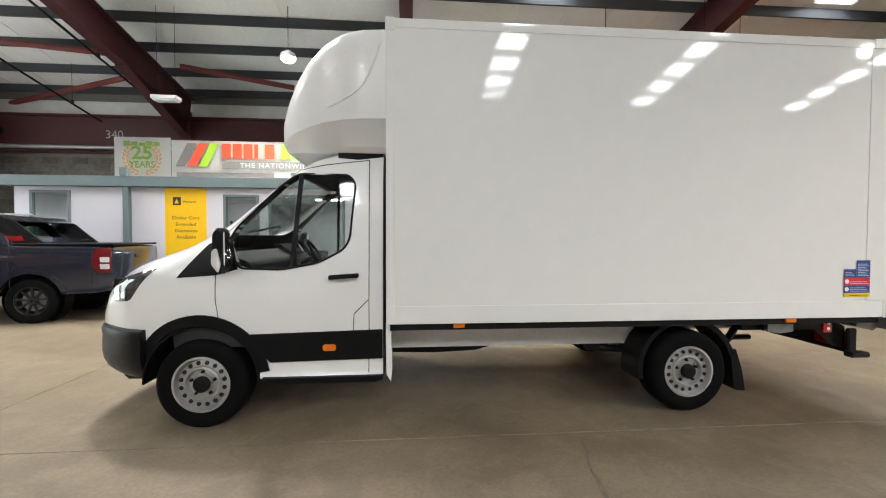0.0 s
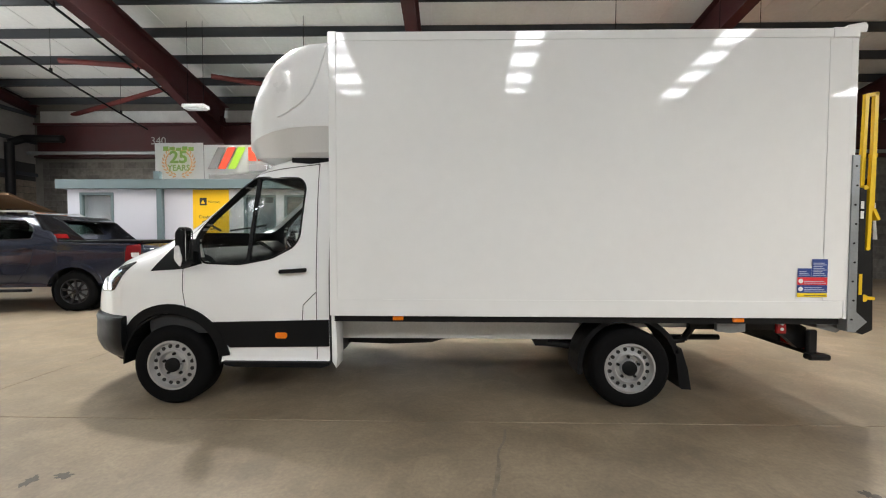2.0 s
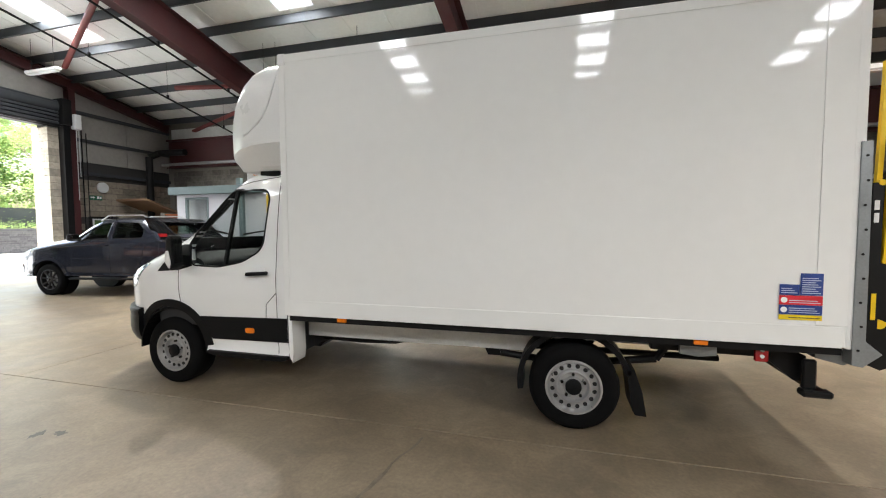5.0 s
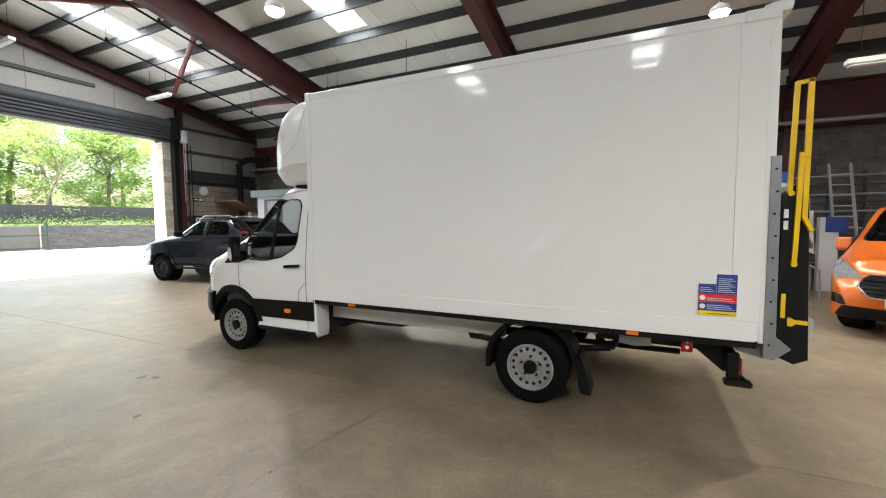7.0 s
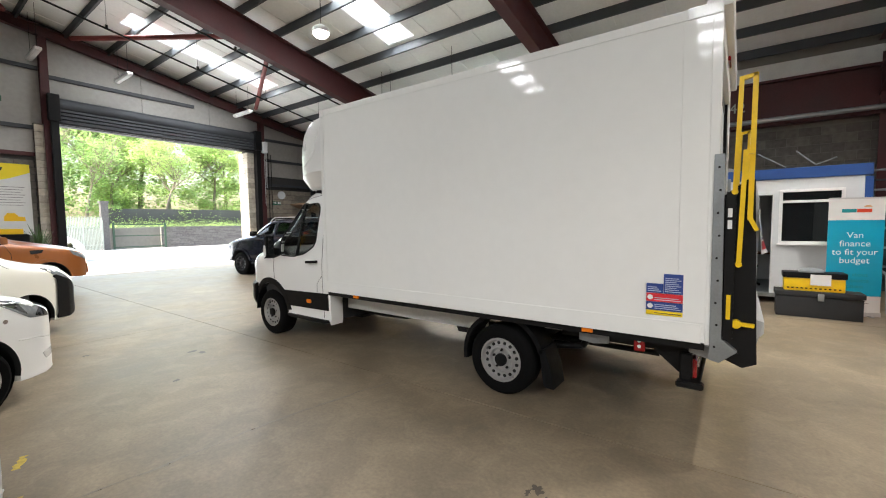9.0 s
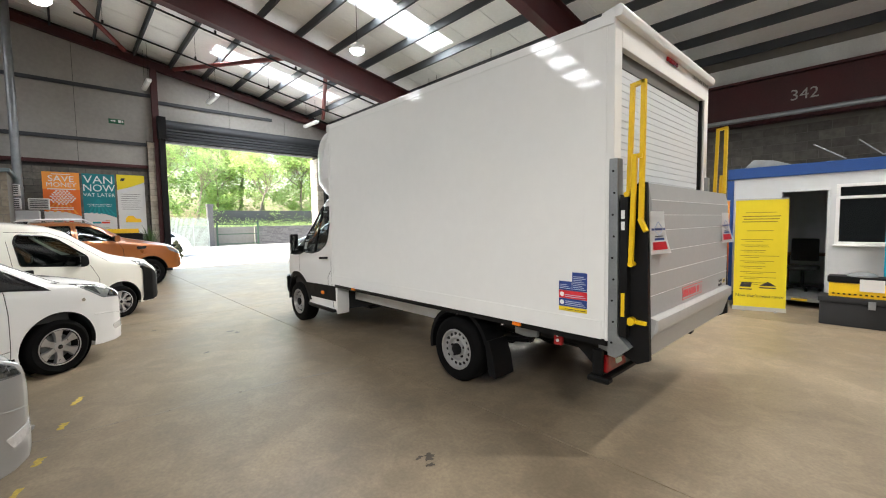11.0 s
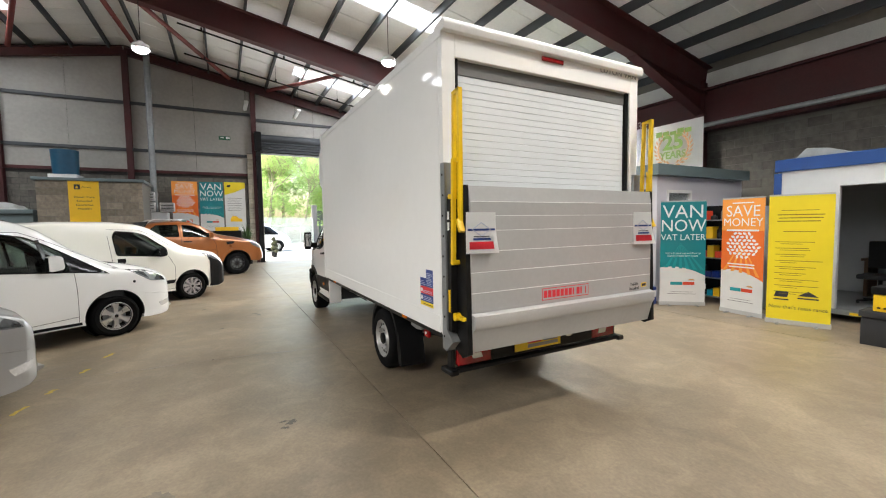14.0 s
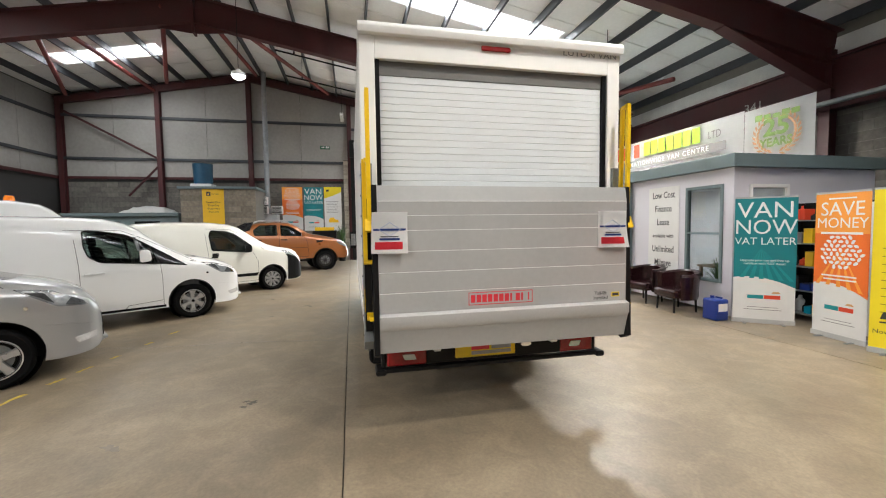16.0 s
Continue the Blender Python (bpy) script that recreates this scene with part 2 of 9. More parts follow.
def box(bm, x0, x1, y0, y1, z0, z1, bevel=0.0, seg=1):
    vs = [bm.verts.new((x, y, z)) for x in (x0, x1) for y in (y0, y1) for z in (z0, z1)]
    fs = [(0, 1, 3, 2), (4, 6, 7, 5), (0, 4, 5, 1), (2, 3, 7, 6), (0, 2, 6, 4), (1, 5, 7, 3)]
    faces = [bm.faces.new([vs[i] for i in f]) for f in fs]
    if bevel:
        bmesh.ops.bevel(bm, geom=list({e for f in faces for e in f.edges}), offset=bevel, segments=seg, affect="EDGES", profile=0.6)
    return bm


def beam(bm, p0, p1, w, h, up=(0, 0, 1)):
    """A bar of rectangular section from p0 to p1."""
    p0, p1, up = Vector(p0), Vector(p1), Vector(up)
    d = (p1 - p0).normalized()
    s = d.cross(up).normalized()
    u = s.cross(d)
    vs = [bm.verts.new(p + s * a * w / 2 + u * b * h / 2) for p in (p0, p1) for a, b in ((-1, -1), (1, -1), (1, 1), (-1, 1))]
    for f in ((0, 1, 2, 3), (7, 6, 5, 4), (0, 4, 5, 1), (1, 5, 6, 2), (2, 6, 7, 3), (3, 7, 4, 0)):
        bm.faces.new([vs[i] for i in f])
    return bm


def ibeam(bm, p0, p1, w, h, tf=0.02, tw=0.014, up=(0, 0, 1)):
    p0, p1, up = Vector(p0), Vector(p1), Vector(up)
    d = (p1 - p0).normalized()
    s = d.cross(up).normalized()
    u = s.cross(d)
    for o in (-1, 1):
        off = u * o * (h / 2 - tf / 2)
        beam(bm, p0 + off, p1 + off, w, tf, u)
    beam(bm, p0, p1, tw, h - 2 * tf, u)
    return bm


def cyl(bm, p0, p1, r0, r1=None, seg=16, caps=True):
    p0, p1 = Vector(p0), Vector(p1)
    r1 = r0 if r1 is None else r1
    d = (p1 - p0)
    q = d.to_track_quat("Z", "Y")
    rings = []
    for p, r in ((p0, r0), (p1, r1)):
        rings.append([bm.verts.new(p + q @ Vector((r * math.cos(a), r * math.sin(a), 0))) for a in (2 * math.pi * i / seg for i in range(seg))])
    for i in range(seg):
        j = (i + 1) % seg
        bm.faces.new((rings[0][i], rings[0][j], rings[1][j], rings[1][i]))
    if caps:
        bm.faces.new(rings[0][::-1])
        bm.faces.new(rings[1])
    return bm


def tube(bm, pts, r, seg=8):
    for a, b in zip(pts, pts[1:]):
        cyl(bm, a, b, r, seg=seg)
    return bm


def prism(bm, pts, axis, a, b, bevel=0.0):
    """A polygon of two coordinates drawn out along the third axis from a to b."""
    def at(p, v):
        return {"x": (v, p[0], p[1]), "y": (p[0], v, p[1]), "z": (p[0], p[1], v)}[axis]
    lo, hi = [bm.verts.new(at(p, a)) for p in pts], [bm.verts.new(at(p, b)) for p in pts]
    faces = [bm.faces.new(lo), bm.faces.new(hi[::-1])]
    n = len(pts)
    for i in range(n):
        faces.append(bm.faces.new((lo[i], hi[i], hi[(i + 1) % n], lo[(i + 1) % n])))
    if bevel:
        bmesh.ops.recalc_face_normals(bm, faces=faces)
        bmesh.ops.bevel(bm, geom=list({e for f in faces for e in f.edges}), offset=bevel, segments=2, affect="EDGES", profile=0.6)
    return bm


def lathe(bm, profile, centre, axis="y", seg=40, closed=False):
    """Turns (along, radius) pairs round an axis through centre."""
    c = Vector(centre)
    rings = []
    for h, r in profile:
        ring = []
        for i in range(seg):
            a = 2 * math.pi * i / seg
            u, v = r * math.cos(a), r * math.sin(a)
            ring.append(bm.verts.new(c + Vector({"y": (u, h, v), "x": (h, u, v), "z": (u, v, h)}[axis])))
        rings.append(ring)
    pairs = list(zip(rings, rings[1:])) + ([(rings[-1], rings[0])] if closed else [])
    for r0, r1 in pairs:
        for i in range(seg):
            j = (i + 1) % seg
            bm.faces.new((r0[i], r0[j], r1[j], r1[i]))
    return bm


def rounded(pts, r, n=4):
    """A closed outline with its corners rounded."""
    out, m = [], len(pts)
    for i in range(m):
        p, a, b = Vector(pts[i]), Vector(pts[i - 1]), Vector(pts[(i + 1) % m])
        da, db = (a - p), (b - p)
        k = min(r, da.length * 0.45, db.length * 0.45)
        s, e = p + da.normalized() * k, p + db.normalized() * k
        for j in range(n + 1):
            t = j / n
            out.append(tuple((1 - t) ** 2 * s + 2 * t * (1 - t) * p + t * t * e))
    return out


def spline(xs, ys, x):
    return float(np.interp(x, xs, ys))


def letters(body, size, material, m, parent=None, name="lettering", align="CENTER", depth=0.001, squeeze=1.0, space=1.0, bold=0.0):
    """Raised lettering as a mesh; m maps its plane (x right, y up) into the hall."""
    cu = bpy.data.curves.new("text", "FONT")
    cu.body, cu.size, cu.align_x, cu.align_y, cu.extrude, cu.space_line, cu.space_character = body, size, align, "CENTER", depth, 1.0, space
    cu.resolution_u, cu.offset = 3, bold * size
    tmp = bpy.data.objects.new("text", cu)
    scene.collection.objects.link(tmp)
    me = bpy.data.meshes.new_from_object(tmp.evaluated_get(bpy.context.evaluated_depsgraph_get()))
    bpy.data.objects.remove(tmp)
    me.transform(m @ Matrix.Diagonal((squeeze, 1, 1, 1)))
    if parent:
        me.transform(Matrix.Translation(-BASE.get(root_of(parent), Vector((0, 0, 0)))))
    me.materials.clear()
    me.materials.append(M[material])
    ob = new(name, me)
    if parent:
        ob.parent = parent
    return ob


def plane_frame(origin, right, up):
    """A frame whose x runs right and y up on a flat face at origin."""
    r, u = Vector(right).normalized(), Vector(up).normalized()
    n = r.cross(u)
    return Matrix(((r.x, u.x, n.x, origin[0]), (r.y, u.y, n.y, origin[1]), (r.z, u.z, n.z, origin[2]), (0, 0, 0, 1)))


def slab(bm, m, x0, x1, y0, y1, z0, z1):
    """A block given in the frame m."""
    n = len(bm.verts)
    box(bm, x0, x1, y0, y1, z0, z1)
    bm.verts.ensure_lookup_table()
    bmesh.ops.transform(bm, matrix=m, verts=bm.verts[n:])
    return bm


def outline(bm, m, pts, z0, z1):
    """A flat polygon with thickness in the frame m."""
    n = len(bm.verts)
    prism(bm, pts, "z", z0, z1)
    bm.verts.ensure_lookup_table()
    bmesh.ops.transform(bm, matrix=m, verts=bm.verts[n:])
    return bm


B = bmesh.new

# ---- the hall ----
X0, X1, Y0, Y1, YS = -13.8, 20.0, -9.2, 14.4, -11.9
DOOR = (3.6, 9.9, 5.05)


def concrete_mat():
    m, nt, b = node_mat("worn_power_floated_concrete")
    N, L = nt.nodes.new, nt.links.new
    geo = N("ShaderNodeNewGeometry")
    P = geo.outputs["Position"]
    def noise_at(scale, detail, rough=0.55, w=0.0):
        n = N("ShaderNodeTexNoise")
        n.inputs["Scale"].default_value, n.inputs["Detail"].default_value, n.inputs["Roughness"].default_value = scale, detail, rough
        n.inputs["Distortion"].default_value = w
        L(P, n.inputs["Vector"])
        return n.outputs[0]
    broad, mid, fine, blot = noise_at(0.35, 4, w=0.6), noise_at(2.2, 6, 0.6), noise_at(38, 4), noise_at(0.9, 7, 0.65, 0.3)
    ramp = N("ShaderNodeValToRGB")
    e = ramp.color_ramp.elements
    e[0].position, e[0].color = 0.25, (0.166, 0.13, 0.088, 1)
    e[1].position, e[1].color = 0.75, (0.28, 0.224, 0.156, 1)
    mx = N("ShaderNodeMix")
    mx.data_type = "FLOAT"
    mx.inputs[0].default_value = 0.5
    L(broad, mx.inputs[2]), L(mid, mx.inputs[3]), L(mx.outputs[0], ramp.inputs[0])
    # pale worn patches and fine speckle
    st = N("ShaderNodeMapRange")
    st.inputs[1].default_value, st.inputs[2].default_value, st.inputs[3].default_value, st.inputs[4].default_value = 0.38, 0.62, 0.82, 1.16
    L(blot, st.inputs[0])
    sp = N("ShaderNodeMapRange")
    sp.inputs[1].default_value, sp.inputs[2].default_value, sp.inputs[3].default_value, sp.inputs[4].default_value = 0.3, 0.7, 0.88, 1.12
    L(fine, sp.inputs[0])
    # scuffed islands, harder-edged
    scuff = noise_at(3.1, 9, 0.68, 0.9)
    sk = N("ShaderNodeMapRange")
    sk.inputs[1].default_value, sk.inputs[2].default_value, sk.inputs[3].default_value, sk.inputs[4].default_value = 0.46, 0.6, 0.91, 1.08
    L(scuff, sk.inputs[0])
    m0, mm = N("ShaderNodeMath"), N("ShaderNodeMath")
    m0.operation = mm.operation = "MULTIPLY"
    L(st.outputs[0], m0.inputs[0]), L(sk.outputs[0], m0.inputs[1])
    L(m0.outputs[0], mm.inputs[0]), L(sp.outputs[0], mm.inputs[1])
    sc = N("ShaderNodeVectorMath")
    sc.operation = "SCALE"
    L(ramp.outputs[0], sc.inputs[0]), L(mm.outputs[0], sc.inputs["Scale"]), L(sc.outputs[0], b.inputs["Base Color"])
    ro = N("ShaderNodeMapRange")
    ro.inputs[1].default_value, ro.inputs[2].default_value, ro.inputs[3].default_value, ro.inputs[4].default_value = 0.3, 0.7, 0.38, 0.56
    L(blot, ro.inputs[0]), L(ro.outputs[0], b.inputs["Roughness"])
    bp = N("ShaderNodeBump")
    bp.inputs["Strength"].default_value, bp.inputs["Distance"].default_value = 0.2, 0.006
    L(mid, bp.inputs["Height"]), L(bp.outputs[0], b.inputs["Normal"])
    return m


def block_mat(name, tone):
    """Concrete blocks, each a shade of its own."""
    m, nt, b = node_mat(name)
    N, L = nt.nodes.new, nt.links.new
    oi, geo, n = N("ShaderNodeObjectInfo"), N("ShaderNodeNewGeometry"), N("ShaderNodeTexNoise")
    n.inputs["Scale"].default_value, n.inputs["Detail"].default_value = 9, 6
    L(geo.outputs["Position"], n.inputs["Vector"])
    add = N("ShaderNodeMath")
    add.operation = "ADD"
    L(oi.outputs["Random"], add.inputs[0]), L(geo.outputs["Random Per Island"], add.inputs[1])
    fr = N("ShaderNodeMath")
    fr.operation = "FRACT"
    L(add.outputs[0], fr.inputs[0])
    r = N("ShaderNodeMapRange")
    r.inputs[3].default_value, r.inputs[4].default_value = 0.8, 1.2
    L(fr.outputs[0], r.inputs[0])
    r2 = N("ShaderNodeMapRange")
    r2.inputs[1].default_value, r2.inputs[2].default_value, r2.inputs[3].default_value, r2.inputs[4].default_value = 0.3, 0.7, 0.8, 1.2
    L(n.outputs[0], r2.inputs[0])
    mu = N("ShaderNodeMath")
    mu.operation = "MULTIPLY"
    L(r.outputs[0], mu.inputs[0]), L(r2.outputs[0], mu.inputs[1])
    sc = N("ShaderNodeVectorMath")
    sc.operation = "SCALE"
    sc.inputs[0].default_value = tone
    L(mu.outputs[0], sc.inputs["Scale"]), L(sc.outputs[0], b.inputs["Base Color"])
    b.inputs["Roughness"].default_value = 0.85
    bp = N("ShaderNodeBump")
    bp.inputs["Strength"].default_value, bp.inputs["Distance"].default_value = 0.4, 0.006
    L(n.outputs[0], bp.inputs["Height"]), L(bp.outputs[0], b.inputs["Normal"])
    return m


M["concrete"] = concrete_mat()
M["block"] = block_mat("grey_concrete_block", (0.135, 0.125, 0.11))
M["mortar"] = mat("grey_mortar", (0.19, 0.18, 0.16), 0.9, vary=0.15, scale=5, bump=0.1)
M["tarmac"] = mat("pale_yard_concrete", (0.6, 0.59, 0.57), 0.85, vary=0.15, scale=0.4, fine=20, bump=0.1, coords="Object")

M["joint_dirt"] = mat("dark_joint_dirt", (0.06, 0.054, 0.046), 0.9, vary=0.3, scale=4, bump=0.1)
floor = tagged(new("floor"), "worn tan concrete floor of a vehicle hall", "floor", kind="structure")
# slabs divided by the saw-cut joints; the sub-base lies under them
JX, JY, GAP = (X0, -3.2, 8.2, X1), (YS, 3.22, 9.0, Y1), 0.008
bm = B()
box(bm, X0, X1, YS, Y1, -0.3, -0.014)
sub = new("sub_base", mesh_from("sub_base", bm, "joint_dirt"))
sub.parent = floor
for i in range(len(JX) - 1):
    for j in range(len(JY) - 1):
        bm = B()
        box(bm, JX[i] + GAP / 2, JX[i + 1] - GAP / 2, JY[j] + GAP / 2, JY[j + 1] - GAP / 2, -0.14, 0.0, 0.002)
        o = new("floor_slab", mesh_from("floor_slab", bm, "concrete"))
        o.parent = floor


def wall_blocks(owner, along, x0, x1, z0, z1, face, inward, skip=None, material="block", single=300, bw=0.44, bh=0.215, g=0.011):
    """Coursed blocks on one face: along is 'x' or 'y'; face the wall's inner plane, inward its sense."""
    depth, rows, count = 0.012, int((z1 - z0) / (bh + g)), 0
    proto = {}
    rest = B()
    for r in range(rows):
        z = z0 + r * (bh + g)
        a = x0 - (bw / 2 if r % 2 else 0)
        while a < x1:
            s, e = max(a, x0), min(a + bw, x1)
            a += bw + g
            if e - s < 0.06 or (skip and skip(s, e, z, z + bh)):
                continue
            key = round(e - s, 3)
            if count < single:
                if key not in proto:
                    b = B()
                    if along == "x":
                        box(b, 0, key, min(0, inward * depth), max(0, inward * depth), 0, bh)
                    else:
                        box(b, min(0, inward * depth), max(0, inward * depth), 0, key, 0, bh)
                    proto[key] = mesh_from("block", b, material)
                o = new("block", proto[key])
                o.location = (s, face, z) if along == "x" else (face, s, z)
                o.parent = owner
                count += 1
            elif along == "x":
                box(rest, s, e, min(face, face + inward * depth), max(face, face + inward * depth), z, z + bh)
            else:
                box(rest, min(face, face + inward * depth), max(face, face + inward * depth), s, e, z, z + bh)
    if len(rest.verts):
        o = new("blockwork", mesh_from("blockwork", rest, material))
        o.parent = owner
        tagged(o, kind="stuff")
    else:
        rest.free()


# gable wall with the roller door's opening
bm = B()
T = 0.3
d0, d1, dz = DOOR
gable = [(Y0 - T, 0), (d0, 0), (d0, dz), (d1, dz), (d1, 0), (Y1 + T, 0), (Y1 + T, roof_z(Y1)), (RIDGE_Y, RIDGE_Z), (Y0 - T, roof_z(Y0))]
prism(bm, gable, "x", X0 - T, X0)
wall_west = solo("wall_west", bm, "dark_wall", "gable wall of dark blockwork with pale lining above", "wall", kind="structure", smooth=None)
# pale lining sheets over the dark base, with vertical seams
for a, b_ in ((Y0, -7.0), (-7.0, -5.13), (-5.13, -3.2), (-3.2, -1.29), (-1.29, 1.0), (1.0, 3.3), (3.3, 6.0), (6.0, 8.4), (8.4, 10.8), (10.8, 12.6), (12.6, Y1)):
    low = 4.0 if not (3.2 <= a < 9.9) else 5.85
    pts = [(a + 0.006, low), (b_ - 0.006, low), (b_ - 0.006, roof_z(b_) - 0.05)]
    if a < RIDGE_Y < b_:
        pts.append((RIDGE_Y, RIDGE_Z - 0.05))
    pts.append((a + 0.006, roof_z(a) - 0.05))
    bm = B()
    prism(bm, pts, "x", X0 + 0.002, X0 + 0.03)
    o = part("lining_panel", bm, "clad", wall_west, smooth=None)
for name, x0, x1, y0, y1, ztop in (("wall_south", X0 - T, -6.5, Y0 - T, Y0, roof_z(Y0)), ("wall_south", -6.5, X1 + T, YS - T, YS, roof_z(YS)), ("wall_north", X0 - T, X1 + T, Y1, Y1 + T, roof_z(Y1))):
    bm = B()
    box(bm, x0, x1, y0, y1, 0, ztop)
    w = solo(name, bm, "dark_wall" if name == "wall_south" else "mortar", "blockwork side wall of the hall", "wall", kind="structure", smooth=None)
    if name == "wall_south":
        x = max(x0, X0)
        while x < min(x1, X1):
            bm = B()
            box(bm, x + 0.006, min(x + 2.2, x1, X1) - 0.006, y1 + 0.002, y1 + 0.03, 4.0, ztop - 0.05)
            part("lining_panel", bm, "clad", w, smooth=None)
            x += 2.2
    else:
        wall_north = w
bm = B()
box(bm, X1, X1 + T, YS - T, Y1 + T, 0, 6.0)
box(bm, -6.65, -6.35, YS - T, Y0, 0, roof_z(YS))
prism(bm, [(YS - T, 6.0), (Y1 + T, 6.0), (Y1 + T, roof_z(Y1)), (RIDGE_Y, RIDGE_Z), (YS - T, roof_z(YS))], "x", X1, X1 + T)
solo("wall_east", bm, "clad", "plain pale end wall", "wall", kind="structure", smooth=None)

# roof lining with openings for the roof lights
bm = B()
for y0, y1 in ((YS - T, RIDGE_Y), (RIDGE_Y, Y1 + T)):
    side = [r for r in ROOFLIGHTS if (r[2] > RIDGE_Y) == (y1 > RIDGE_Y)]
    xs = sorted({X0 - T, X1 + T, *[v for r in side for v in r[:2]]})
    ys = sorted({y0, y1, *[v for r in side for v in r[2:]]})
    for i in range(len(xs) - 1):
        for j in range(len(ys) - 1):
            xm, ym = (xs[i] + xs[i + 1]) / 2, (ys[j] + ys[j + 1]) / 2
            if any(r[0] < xm < r[1] and r[2] < ym < r[3] for r in side):
                continue
            a, b_ = ys[j], ys[j + 1]
            vs = [bm.verts.new((x, y, roof_z(y) + dzz)) for dzz in (0.04, 0.14) for x, y in ((xs[i], a), (xs[i + 1], a), (xs[i + 1], b_), (xs[i], b_))]
            for f in ((3, 2, 1, 0), (4, 5, 6, 7), (0, 1, 5, 4), (1, 2, 6, 5), (2, 3, 7, 6), (3, 0, 4, 7)):
                bm.faces.new([vs[k] for k in f])
# seams of the lining sheets
x = X0 + 0.6
while x < X1:
    for y0, y1 in ((Y0, RIDGE_Y), (RIDGE_Y, Y1)):
        beam(bm, (x, y0, roof_z(y0) + 0.035), (x, y1, roof_z(y1) + 0.035), 0.03, 0.02)
    x += 1.15
ceiling = solo("ceiling", bm, "roof_sheet", "white insulated roof lining between dark purlins", "ceiling", kind="structure", smooth=None)
for r in ROOFLIGHTS:
    bm = B()
    x0, x1, y0, y1 = r
    vs = [bm.verts.new((x, y, roof_z(y) + dzz)) for dzz in (0.1, 0.105) for x, y in ((x0, y0), (x1, y0), (x1, y1), (x0, y1))]
    for f in ((3, 2, 1, 0), (4, 5, 6, 7), (0, 1, 5, 4), (1, 2, 6, 5), (2, 3, 7, 6), (3, 0, 4, 7)):
        bm.faces.new([vs[k] for k in f])
    solo("rooflight", bm, "rooflight", "bright translucent roof light", "rooflight", kind="structure", smooth=None)

# portal frames of red steel
for fx in (-6.85, 0.2, 7.2, 14.2):
    YW = YS
    bm = B()
    zs = -0.2 - 0.4
    for ye, yr in ((Y1 - 0.15, RIDGE_Y), (YW + 0.15, RIDGE_Y)):
        ibeam(bm, (fx, ye, roof_z(ye) + zs), (fx, yr, roof_z(yr) + zs), 0.28, 0.8, 0.028)
        s = 1 if ye > RIDGE_Y else -1
        # haunch under the rafter at the column
        z1 = roof_z(ye) + zs - 0.4
        yb = ye - s * 3.2
        prism(bm, [(ye, z1), (ye, z1 - 0.6), (yb, roof_z(yb) + zs - 0.4)], "x", fx - 0.01, fx + 0.01)
        beam(bm, (fx, ye, z1 - 0.6), (fx, yb, roof_z(yb) + zs - 0.41), 0.28, 0.025)
        ibeam(bm, (fx, ye, 0), (fx, ye, roof_z(ye) + zs), 0.24, 0.5, 0.025, up=(0, 1, 0))
    # plates under the ridge joint
    zr = RIDGE_Z + zs - 0.4
    prism(bm, [(RIDGE_Y - 1.1, zr - 1.1 * ROOF_S), (RIDGE_Y, zr), (RIDGE_Y + 1.1, zr - 1.1 * ROOF_S), (RIDGE_Y + 0.12, zr - 0.3), (RIDGE_Y - 0.12, zr - 0.3)], "x", fx - 0.012, fx + 0.012)
    box(bm, fx - 0.15, fx + 0.15, RIDGE_Y - 0.03, RIDGE_Y + 0.03, zr - 0.34, RIDGE_Z + zs + 0.4, 0.004)
    solo("portal_frame", bm, "red_steel", "dark red steel portal frame with haunched rafters", "steel frame", group="portal frames", kind="structure", smooth=None)
# gable frame: slim rafter and posts
bm = B()
for ye in (Y1 - 0.1, Y0 + 0.1):
    ibeam(bm, (X0 + 0.2, ye, roof_z(ye) - 0.3), (X0 + 0.2, RIDGE_Y, RIDGE_Z - 0.3), 0.2, 0.32)
solo("gable_rafter", bm, "red_steel", "dark red steel gable rafter", "steel frame", kind="structure", smooth=None)
for py in (-8.95, -5.13, -1.29, 3.32, 10.6):
    bm = B()
    ibeam(bm, (X0 + 0.16, py, 0), (X0 + 0.16, py, roof_z(py) - 0.3), 0.2, 0.24, up=(1, 0, 0))
    solo("gable_post", bm, "red_steel", "dark red steel gable post against the wall", "post", group="gable posts", kind="structure", smooth=None)
# girts on the gable and the side wall
for gz, y0, y1 in ((4.02, Y0, 3.2), (4.87, Y0, 3.2), (6.75, Y0, 3.2), (6.55, 3.4, 7.8), (4.75, 10.7, Y1), (5.7, 10.7, Y1), (3.6, 10.0, Y1)):
    bm = B()
    box(bm, X0 + 0.031, X0 + 0.1, y0, y1, gz - 0.06, gz + 0.06)
    solo("wall_rail", bm, "red_steel" if gz == 4.02 else "galv_purlin", "horizontal steel wall rail", "rail", group="wall rails", kind="structure", smooth=None)
for gz in (4.02, 4.87, 6.6):
    bm = B()
    box(bm, X0, -6.7, Y0 + 0.031, Y0 + 0.1, gz - 0.06, gz + 0.06)
    solo("wall_rail", bm, "red_steel" if gz == 4.02 else "galv_purlin", "horizontal steel wall rail", "rail", group="wall rails", kind="structure", smooth=None)
# purlins along the hall
for k in range(-12, 14):
    y = 9.55 + (k - 8) * 1.13
    if not YS < y < Y1:
        continue
    bm = B()
    z = roof_z(y) - 0.06
    box(bm, X0 + 0.02, X1, y - 0.03, y + 0.03, z - 0.14, z + 0.09)
    solo("purlin", bm, "galv_purlin", "dark galvanised roof purlin", "purlin", group="purlins", kind="structure", smooth=None)
